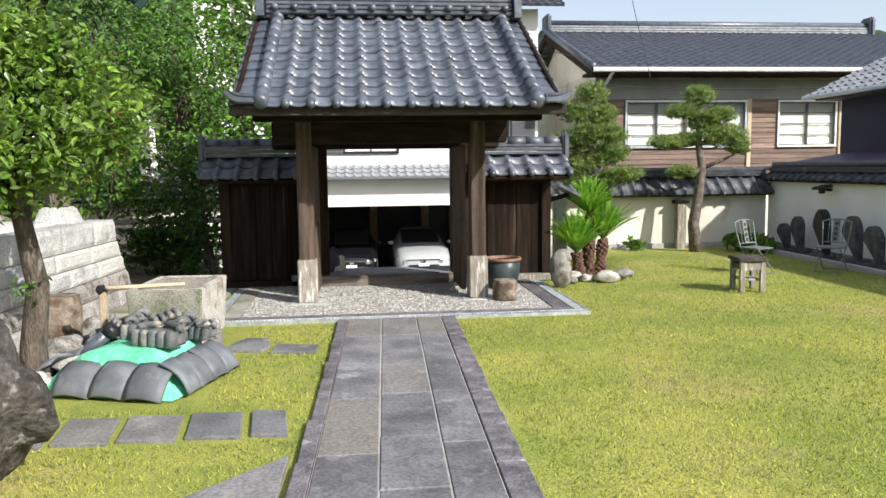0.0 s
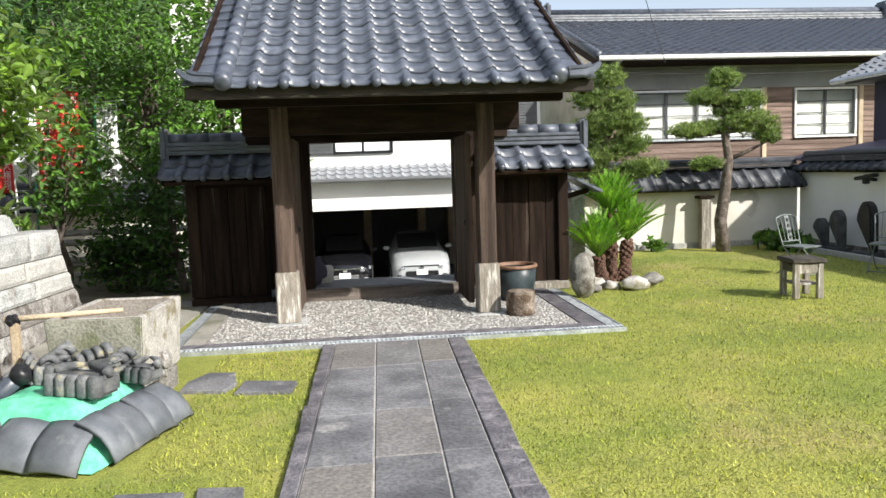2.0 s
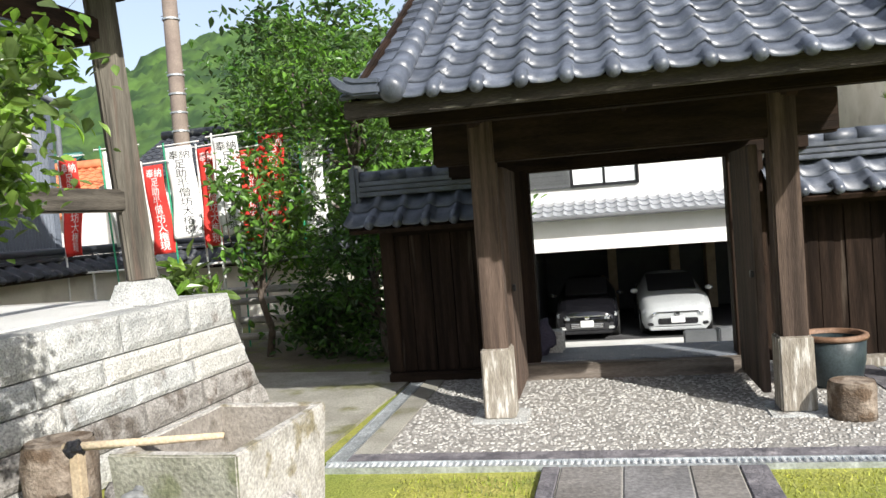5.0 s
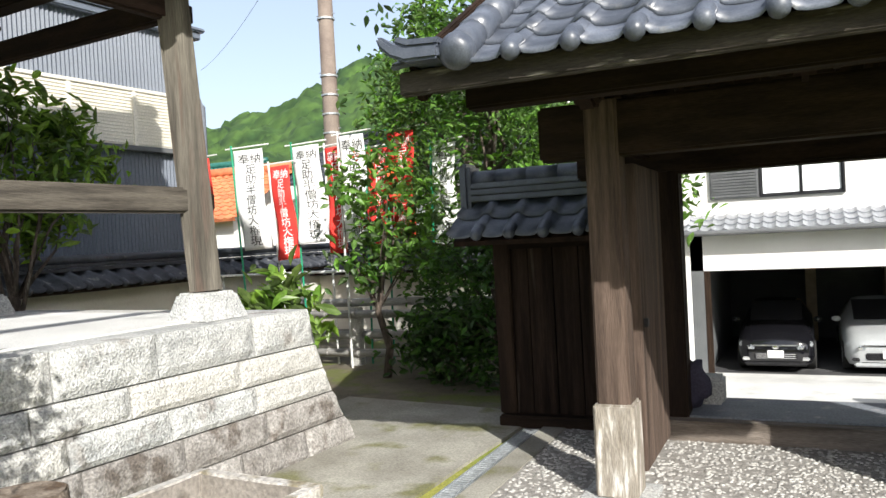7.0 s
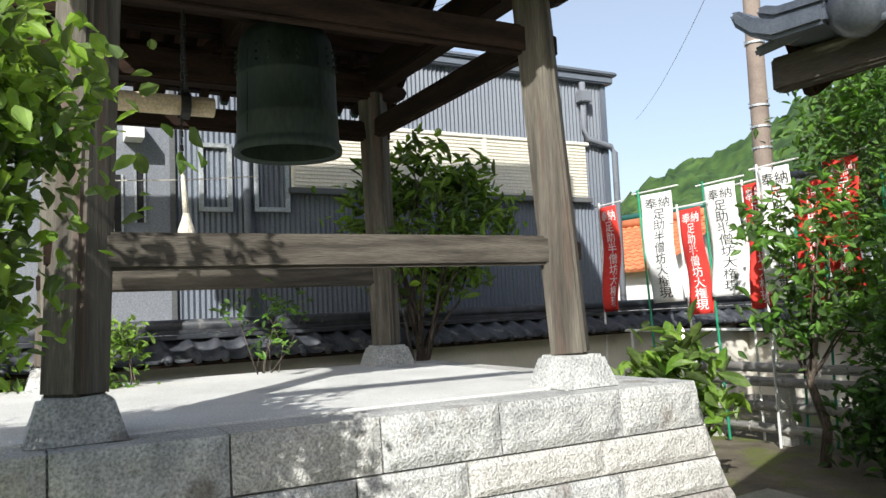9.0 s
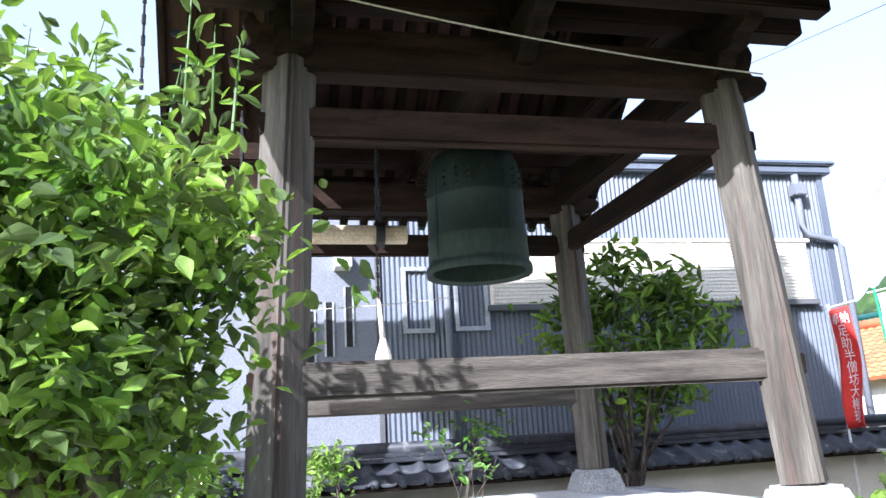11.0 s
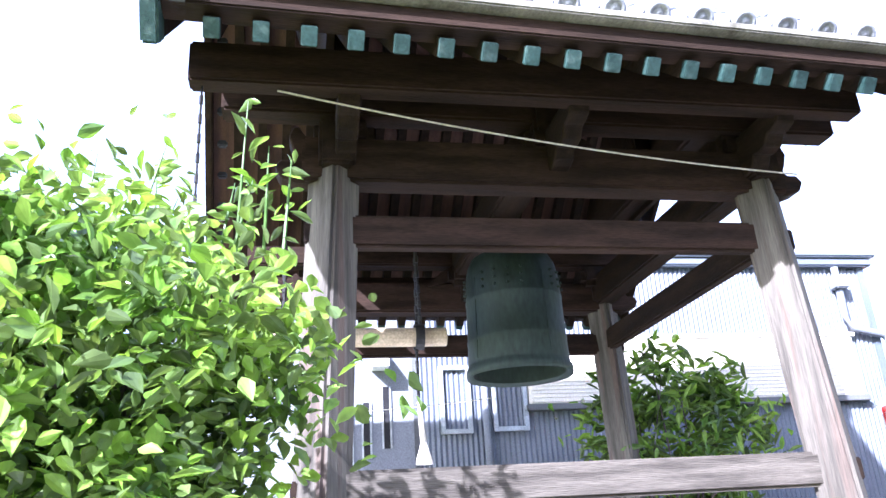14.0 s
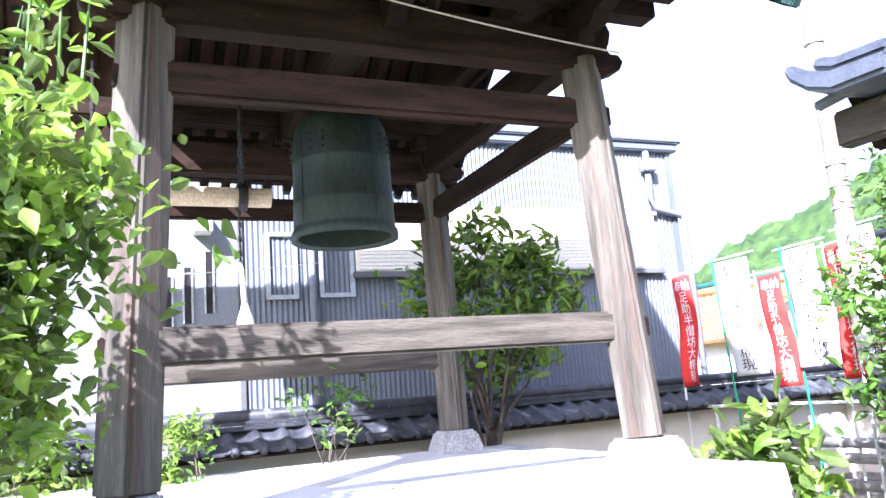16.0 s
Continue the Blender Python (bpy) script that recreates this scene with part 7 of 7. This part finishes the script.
stone("standing_stone", "lichened grey standing stone beside the sago palm", (2.6, 9.72, 0), (0.13, 0.11, 0.26), 5, LICHEN)
for k, (x, y, s) in enumerate(((3.35, 10.1, 0.16), (3.62, 10.3, 0.13), (3.1, 10.2, 0.1), (3.75, 10.55, 0.12), (2.95, 10.35, 0.12), (2.85, 10.05, 0.08))):
    stone("edging_stone", "rounded pale edging stone round the sago palm", (x, y, 0), (s, s * 0.85, s * 0.55), 20 + k, LICHEN if k % 2 else TROUGH, group="edging stones")
stone("garden_rock", "dark pitted garden rock beside the lawn", (-1.95, 4.1, 0), (0.33, 0.3, 0.42), 9, DARKROCK, rough=0.35)
for k, (x, y, s) in enumerate(((-2.15, 6.05, 0.16), (-2.35, 5.75, 0.13), (-2.45, 6.6, 0.22), (-2.1, 7.4, 0.2), (-2.5, 7.5, 0.18), (-1.75, 7.45, 0.13), (-2.75, 6.0, 0.2))):
    stone("rubble_stone", "broken pale rubble stone beside the trough", (x, y, 0), (s, s * 0.8, s * 0.55), 40 + k, TROUGH if k % 2 else GRANITE_DARK, group="rubble stones", rough=0.35)

# carved memorial stones along the east wall
for k, (y, h, w) in enumerate(((13.0, 0.45, 0.13), (12.57, 0.6, 0.15), (11.87, 0.76, 0.17), (11.08, 0.7, 0.18), (10.58, 0.58, 0.17), (9.9, 0.62, 0.17), (9.2, 0.5, 0.16))):
    bm = prism([(-w, 0)] + [(w * math.cos(a) * (1 + 0.05 * math.sin(3 * a + k)), h * 0.62 + h * 0.38 * math.sin(a)) for a in [math.pi * i / 10 for i in range(11)]][::1] + [], -0.07, 0.07)
    bmesh.ops.transform(bm, matrix=Matrix.Rotation(radians(90), 4, "Z") @ Matrix.Rotation(radians(90), 4, "X"), verts=bm.verts)
    bmesh.ops.bevel(bm, geom=[e for e in bm.edges if e.calc_face_angle(0) > 1.2], offset=0.02, segments=2, affect="EDGES")
    t = thing("memorial_stone", "dark round-topped memorial stone standing along the white wall", "memorial stone", "memorial stones", at=(7.55, y, 0.06), rz=random.uniform(-6, 6))
    part("slab", bm, IRON if k == 2 else MEMORIAL, t)
    part("plinth", box(-0.14, 0.14, -w - 0.05, w + 0.05, -0.08, 0.02, 0.015), MEMORIAL, t)
solid("stone_kerb", box(7.2, 7.32, 8.0, 13.6, -0.03, 0.07, 0.012), GRANITE_DARK, "low dark stone kerb before the memorial stones", "kerb", kind="structure")


def build_wall_spout():
    w = thing("wall_lantern", "dark metal bracket lantern on the white wall", "lantern", at=(7.72, 12.1, 1.12))
    part("arm", beam((0.12, 0, 0), (-0.05, 0, 0.02), 0.05, 0.05, 0.01), IRON, w)
    part("hood", beam((-0.05, -0.22, 0.08), (-0.05, 0.22, 0.02), 0.14, 0.05, 0.02), IRON, w)
    part("body", lathe([(0, -0.06), (0.05, -0.05), (0.06, 0.05), (0.02, 0.09), (0, 0.09)], 12), IRON, w).matrix_local = Matrix.Translation((-0.05, 0, 0))


build_wall_spout()


def garden_chair(at, rz):
    c = thing("garden_chair", "folding metal garden chair with a pierced splat back", "chair", "garden chairs", at=at, rz=rz)
    m = CHAIRM
    part("seat", box(-0.2, 0.2, -0.19, 0.19, 0.4, 0.425, 0.01), m, c)
    for x in (-0.19, 0.19):
        part("front_leg", tube([(x, -0.22, 0.0), (x * 0.95, 0.16, 0.41)], 0.011, 8), m, c)
        part("back_leg", tube([(x, 0.26, 0.0), (x * 0.95, -0.14, 0.41)], 0.011, 8), m, c)
        part("back_post", tube([(x, 0.16, 0.41), (x * 1.1, 0.22, 0.62), (x * 1.2, 0.27, 0.82)], 0.011, 8), m, c)
    part("top_rail", tube([(-0.228, 0.27, 0.82), (-0.12, 0.275, 0.86), (0, 0.278, 0.87), (0.12, 0.275, 0.86), (0.228, 0.27, 0.82)], 0.012, 8), m, c)
    part("low_rail", tube([(-0.19, 0.18, 0.48), (0.19, 0.18, 0.48)], 0.009, 8), m, c)
    sp = part("splat", beam((0, 0.18, 0.47), (0, 0.275, 0.86), 0.1, 0.012, 0.003), m, c)
    for k in range(4):
        part("splat_boss", tube([(0, 0.178 + 0.022 * k, 0.54 + 0.085 * k), (0, 0.196 + 0.022 * k, 0.535 + 0.085 * k)], 0.026, 10), IRON, sp)
    for x in (-0.11, 0.11):
        part("back_bar", tube([(x, 0.18, 0.48), (x * 1.1, 0.275, 0.85)], 0.006, 6), m, c)
    part("cross_bar", tube([(-0.19, -0.22, 0.02), (0.19, -0.22, 0.02)], 0.008, 6), m, c)
    part("cross_bar", tube([(-0.19, 0.26, 0.02), (0.19, 0.26, 0.02)], 0.008, 6), m, c)
    return c


CHAIRM = mat("grey_green_painted_iron", (0.12, 0.14, 0.135), (0.22, 0.24, 0.235), scale=18, rough=0.55, bump=0.1, metal=0.3)
first = garden_chair((5.74, 10.6, 0), 22)
first.scale = (0.87, 0.87, 0.87)
copy_thing(first, pose(6.8, 10.45, 0, 0, 0, -50))


def build_stand():
    s = thing("garden_stand", "small weathered wooden garden table with a slatted shelf", "table", at=(4.82, 9.1, 0), rz=-6)
    part("top", box(-0.18, 0.18, -0.2, 0.2, 0.38, 0.425, 0.01), WOOD_TIE, s)
    for x in (-0.125, 0.125):
        for y in (-0.15, 0.15):
            part("leg", box(x - 0.03, x + 0.03, y - 0.03, y + 0.03, 0, 0.38, 0.006), CAPWOOD, s)
        part("rail", box(x - 0.02, x + 0.02, -0.13, 0.13, 0.28, 0.36, 0.004), WOOD_TIE, s)
    part("shelf", box(-0.12, 0.12, -0.13, 0.13, 0.14, 0.165, 0.004), CAPWOOD, s)
    part("apron", box(-0.1, 0.1, -0.17, -0.145, 0.27, 0.37, 0.004), CAPWOOD, s)


build_stand()
bmw = thing("wooden_post", "old wooden gate post with a cap by the cream wall", "post", at=(6.03, 13.95, 0))
part("post", box(-0.09, 0.09, -0.07, 0.07, -0.02, 0.85, 0.01), CAPWOOD, bmw)
part("cap", box(-0.14, 0.14, -0.1, 0.1, 0.85, 0.9, 0.01), WOOD_H, bmw)
cp = thing("concrete_post", "pale concrete post behind the gate's side wall", "post", at=(3.0, 11.3, 0))
part("post", box(-0.09, 0.09, -0.09, 0.09, -0.02, 1.15, 0.01), GRANITE, cp)
lt = thing("lean_tiles", "small sloping tiled hood beside the gate's side wall", "roof", at=(2.75, 10.6, 1.2))
part("hood", beam((-0.02, 0, 0.12), (0.3, 0, -0.04), 0.5, 0.04, 0.01), TILE, lt)
part("bracket", beam((-0.1, 0, -0.1), (0.2, 0, -0.02), 0.06, 0.06, 0.008), WOOD_H, lt)
rng_l = np.random.default_rng(71)
for x, y, s in ((6.95, 13.3, 0.22), (7.1, 12.9, 0.18), (5.1, 13.8, 0.12)):
    o = thing("grass_tuft", "tuft of long green strap leaves by the wall", "plant", "strap-leaf tufts", at=(x, y, 0))
    part("leaves", leaves_mesh("leaves", rng_l.normal(size=(120, 3)) * (s * 0.6, s * 0.6, s * 0.35) + (0, 0, s * 0.8), s * 0.75, rng_l, up=0.0, length=1.6), LEAF_MID, o)

# stones left beside the gate opening
stone("dark_boulder", "dark blue-grey boulder standing beside the gate opening", (-0.4, 10.62, 0.165), (0.12, 0.13, 0.17), 14, NAVY, cat="boulder", rough=0.3)
solid("kerb_block", box(-0.42, -0.2, 10.72, 10.95, 0.165, 0.36, 0.02), GRANITE, "pale granite block behind the dark boulder", "stone block")
slab = thing("stone_slab", "upright blue-grey stone slab at the garage forecourt", "stone slab", "stone slabs", at=(1.98, 19.2, -1.68))
part("body", box(-0.3, 0.3, -0.1, 0.1, -0.02, 0.62, 0.02), BAND, slab)
copy_thing(slab, pose(2.62, 19.5, -1.68, 0, 0, 20))


# ---- bamboo rails, banners ----
def build_fence():
    f = thing("bamboo_rail_fence", "weathered bamboo rail fence with stone posts", "fence", at=(0, 0, 0))
    for x0, x1, y, z in ((-5.6, -1.9, 12.8, 0.75), (-5.5, -1.9, 12.7, 0.62), (-5.5, -1.9, 12.82, 0.36), (-5.5, -1.9, 12.72, 0.16)):
        r = part("rail", tube([(x0, y, z), ((x0 + x1) / 2, y, z + 0.015), (x1, y, z + 0.02)], [0.05, 0.046, 0.044], 12), BAMBOO, f, smooth=True)
        for k in range(9):
            x = x0 + 0.2 + k * 0.42
            part("node", tube([(x - 0.008, y, z + 0.008), (x + 0.008, y, z + 0.008)], 0.054, 12), BAMBOO, r)
    for x in (-5.35, -4.5, -3.2, -2.1):
        part("post", box(x - 0.06, x + 0.06, 12.72, 12.84, -0.02, 0.7, 0.01), GRANITE, f)


build_fence()


def lettering(body, size, parent, m, material):
    cu = bpy.data.curves.new("lettering", "FONT")
    cu.body, cu.size, cu.align_x, cu.align_y, cu.space_line = body, size, "CENTER", "TOP", 0.95
    cu.extrude = 0.0006
    tmp = bpy.data.objects.new("lettering", cu)
    scene.collection.objects.link(tmp)
    dg = bpy.context.evaluated_depsgraph_get()
    me = bpy.data.meshes.new_from_object(tmp.evaluated_get(dg))
    bpy.data.objects.remove(tmp)
    ob = part("lettering", me, material, parent)
    ob.matrix_local = m
    return ob


def banner(x, y, z_top, length, w, cloth, ink, pole, tilt, yaw, words="奉納\n足\n助\n半\n僧\n坊\n大\n権\n現"):
    col = "red" if cloth == RED else "white"
    b = thing("votive_banner", f"tall {col} votive banner with brushed characters on a pole", "banner", "votive banners", at=(x, y, 0), rz=yaw)
    part("pole", tube([(-w / 2 - 0.02, 0, -0.02), (-w / 2 - 0.02 + tilt * 0.5, 0.0, z_top * 0.5), (-w / 2 - 0.02 + tilt, 0, z_top + 0.06)], 0.013, 8), pole, b)
    part("cross_arm", tube([(-w / 2 - 0.1 + tilt, 0, z_top + 0.02), (w / 2 + 0.1 + tilt, 0, z_top + 0.05)], 0.009, 6), WHITEPOLE, b)
    nx, nz = 9, 22
    bm = bmesh.new()
    g = []
    ph = x * 3.1

    def cloth_at(u, v):
        s = tilt * (1 - v) + tilt * 0.0
        return Vector((u * w + tilt * (1 - v * length / z_top), 0.035 * math.sin(u * 5 + v * 4 + ph) * (0.3 + v) + 0.03 * math.sin(v * 7 + ph), z_top - v * length + 0.015 * u))
    for j in range(nz + 1):
        g.append([bm.verts.new(cloth_at(-0.5 + i / nx, j / nz)) for i in range(nx + 1)])
    for j in range(nz):
        for i in range(nx):
            bm.faces.new((g[j][i], g[j][i + 1], g[j + 1][i + 1], g[j + 1][i]))
    c = part("cloth", bm, cloth, b, smooth=True)
    c.modifiers.new("thick", "SOLIDIFY").thickness = 0.003
    if words:
        tx = lettering(words, w * 0.5, c, Matrix.Identity(4), ink)
        zs = [v.co.y for v in tx.data.vertices]
        lo, hi = min(zs), max(zs)
        for v in tx.data.vertices:
            u, d = v.co.x / w, 0.04 + 0.92 * (hi - v.co.y) / (hi - lo)
            side = v.co.z
            v.co = cloth_at(u * 0.85 + 0.02, d) + Vector((0, -0.006 - side, 0))
    return b


CX, CY, CZ = 0.23, 5.62, 1.494
for xa, xb, zt, zb, cloth, pole, tilt, yaw, yy in (
        (-7.3, -7.04, 2.74, 1.36, RED, WHITEPOLE, 0.02, 8, 12.6), (-6.56, -6.14, 2.8, 1.45, WHITE, GREENPOLE, -0.14, 12, 12.7),
        (-5.98, -5.7, 2.54, 1.3, RED, WHITEPOLE, -0.16, 10, 12.6), (-5.6, -5.22, 2.76, 1.5, WHITE, GREENPOLE, -0.12, 8, 12.7),
        (-5.1, -4.84, 2.7, 1.35, RED, WHITEPOLE, -0.05, 5, 12.85), (-4.9, -4.56, 2.83, 1.5, WHITE, WHITEPOLE, -0.04, 5, 12.6),
        (-4.5, -4.2, 2.62, 1.4, RED, GREENPOLE, 0.05, 0, 12.9), (-4.2, -3.85, 2.8, 1.5, RED, GREENPOLE, 0.04, 0, 12.95), (-3.6, -3.3, 2.6, 1.4, WHITE, GREENPOLE, 0.04, 0, 13.0)):
    f = (yy - CY) / (13.2 - CY)
    X = CX + ((xa + xb) / 2 - CX) * f
    Z = CZ + (zt - CZ) * f
    banner(X - tilt, yy, Z, (zt - zb) * f, (xb - xa) * f, cloth, WHITE if cloth == RED else INK, pole, tilt, yaw)
rail = thing("banner_rail", "thin white pipe rail that the banner poles lean on", "rail", at=(0, 0, 0))
part("pipe", tube([(-6.7, 12.75, 1.13), (-2.0, 12.75, 1.16)], 0.016, 8), WHITEPOLE, rail)
for x in (-6.5, -4.6, -2.3):
    part("post", tube([(x, 12.78, -0.02), (x, 12.78, 1.14)], 0.018, 8), WHITEPOLE, rail)


# ---- poles and wires ----
def build_pole():
    p = thing("utility_pole", "tall brown utility pole with steel bands", "utility pole", at=(-7.42, 17.0, -1.4))
    part("shaft", tube([(0, 0, 0), (0, 0, 10.5)], [0.17, 0.125], 16), POLE, p, smooth=True)
    for z in (4.4, 4.9, 5.25, 5.6, 5.95, 7.0, 8.0):
        part("band", tube([(0, 0, z), (0, 0, z + 0.03)], 0.165, 16), STEEL, p)
        part("step_bolt", tube([(-0.2, 0, z + 0.1), (0.2, 0, z + 0.1)], 0.01, 6), STEEL, p)
    part("cross_arm", box(-0.9, 0.9, -0.05, 0.05, 9.4, 9.5, 0.01), STEEL, p)
    m = thing("lattice_mast", "thin pale green lattice mast behind the pole", "mast", at=(-8.6, 24.0, -1.2))
    for dx in (-0.14, 0.14):
        part("leg", tube([(dx, 0, 0), (dx, 0, 7.0)], 0.02, 6), GREENPOLE_METAL, m)
    for k in range(28):
        part("rung", tube([(-0.14, 0, 0.2 + k * 0.245), (0.14, 0, 0.2 + k * 0.245)], 0.012, 5), GREENPOLE_METAL, m)


build_pole()


def wire(label, a, b, sag, r, material=IRON, name="overhead_wire"):
    a, b = Vector(a), Vector(b)
    pts = [a + (b - a) * (k / 16) - Vector((0, 0, sag * 4 * (k / 16) * (1 - k / 16))) for k in range(17)]
    bm = tube(pts, r, 5)
    solid(name, bm, material, label, "wire")


wire("thin dark overhead wire", (-7.42, 17, 8.0), (-30, 9, 9.5), 0.4, 0.006)
wire("thin dark overhead wire", (-7.42, 17, 7.9), (-22, 30, 9.0), 0.4, 0.006)
wire("thin dark overhead wire", (-7.42, 17, 8.05), (5.2, 16.1, 3.7), 0.35, 0.006)
wire("thin dark overhead wire across the house roof", (6.2, 16.0, 3.4), (7.4, 22.0, 8.5), 0.1, 0.008)
wire("thin overhead wire before the house", (5.0, 16.0, 3.25), (12.0, 16.0, 3.3), 0.12, 0.009)
wire("pale wire slung along the bell tower", TW @ Vector((1.71, -1.5, 3.59)), TW @ Vector((1.42, 1.36, 3.39)), 0.05, 0.005, ROPE, "slung_wire")
wire("thin pale cord between the tower posts", (-6.0, 6.5, 2.55), (-6.0, 8.0, 2.66), 0.02, 0.004, ROPE, "slung_wire")
ch = thing("hanging_chain", "short dark chain hanging from the tower eave beam", "chain", at=TW @ Vector((1.7, -1.84, 3.6)))
for k in range(12):
    part("link", tube([(0, 0, -0.05 * k), (0, 0, -0.05 * k - 0.045)], 0.01 if k % 2 else 0.006, 5), IRON, ch)


# ---- paving, pieces last ----
def path_x(x8, y):
    return x8 - 0.034 * (8 - y)


def slab_piece(poly, parent, material, z1=0.03, name="paving_slab"):
    cx, cy = sum(p[0] for p in poly) / len(poly), sum(p[1] for p in poly) / len(poly)
    bm = prism([(x - cx, y - cy) for x, y in poly], -0.04, z1)
    bmesh.ops.bevel(bm, geom=[e for e in bm.edges if all(v.co.z > 0 for v in e.verts)], offset=0.006, segments=1, affect="EDGES")
    ob = part(name, bm, material, parent)
    ob.matrix_local = Matrix.Translation((cx, cy, random.uniform(-0.002, 0.002))) @ Matrix.Rotation(radians(random.uniform(-0.15, 0.15)), 4, "X")


def build_path():
    p = tagged(new("pavement"), "grey stone slab path leading to the gate", "path", kind="structure")
    part("joint_bed", prism([(path_x(-0.12, -3) - 0.0, -3), (path_x(0.84, -3), -3), (path_x(0.84, 7.93), 7.93), (path_x(-0.12, 7.93), 7.93)], -0.05, 0.023), MORTAR, p, "pale mortar joints")
    g = 0.0042
    rng = random.Random(8)
    for a, b in ((-0.12, 0.225), (0.225, 0.58), (0.58, 0.84)):
        y = 7.93
        while y > -2.9:
            L = rng.uniform(0.75, 1.15)
            y2 = max(-3, y - L)
            slab_piece([(path_x(a, y2) + g, y2 + g * 0.6), (path_x(b, y2) - g, y2 + g * 0.6), (path_x(b, y) - g, y - g * 0.6), (path_x(a, y) + g, y - g * 0.6)], p, SLAB)
            y = y2
    for a, b in ((-0.215, -0.125), (0.845, 1.0)):
        y = 7.93
        while y > -2.9:
            L = rng.uniform(0.45, 0.95)
            y2 = max(-3, y - L)
            j = [rng.uniform(-0.014, 0.014) for _ in range(4)]
            out_lo, out_hi = (a + j[0], a + j[1]) if a < 0 else (b + j[0], b + j[1])
            if a < 0:
                poly = [(path_x(out_lo, y2), y2 + 0.004), (path_x(b, y2), y2 + 0.004), (path_x(b, y), y - 0.004), (path_x(out_hi, y), y - 0.004)]
            else:
                poly = [(path_x(a, y2), y2 + 0.004), (path_x(out_lo, y2), y2 + 0.004), (path_x(out_hi, y), y - 0.004), (path_x(a, y), y - 0.004)]
            slab_piece(poly, p, SLAB_EDGE, 0.032, "border_stone")
            y = y2
    slab_piece([(-0.4, 4.17), (-0.92, 3.62), (-0.75, 3.1), (-0.42, 3.1)], p, SLAB)
    slab_piece([(-0.94, 3.6), (-1.6, 2.95), (-1.2, 2.3), (-0.77, 3.08)], p, SLAB)
    s = tagged(new("stepping_stones"), "row of dark square stepping stones in the grass", "stepping stones", kind="structure")
    for x0, x1 in ((-2.2, -1.87), (-1.83, -1.5), (-1.46, -1.11), (-1.07, -0.735), (-0.69, -0.46)):
        slab_piece([(x0 + 0.03, 4.57), (x1 + 0.02, 4.54), (x1 - 0.03, 5.0), (x0 - 0.02, 5.03)], s, SLAB, 0.02, "stepping_stone")
    slab_piece([(-1.17, 6.78), (-0.86, 6.72), (-0.8, 6.9), (-0.85, 7.2), (-1.05, 7.24), (-1.16, 7.0)], s, SLAB, 0.022, "stepping_stone")
    slab_piece([(-0.78, 6.66), (-0.39, 6.6), (-0.37, 6.86), (-0.75, 6.95)], s, SLAB, 0.02, "stepping_stone")


build_path()
pebbles()
lawn_blades()
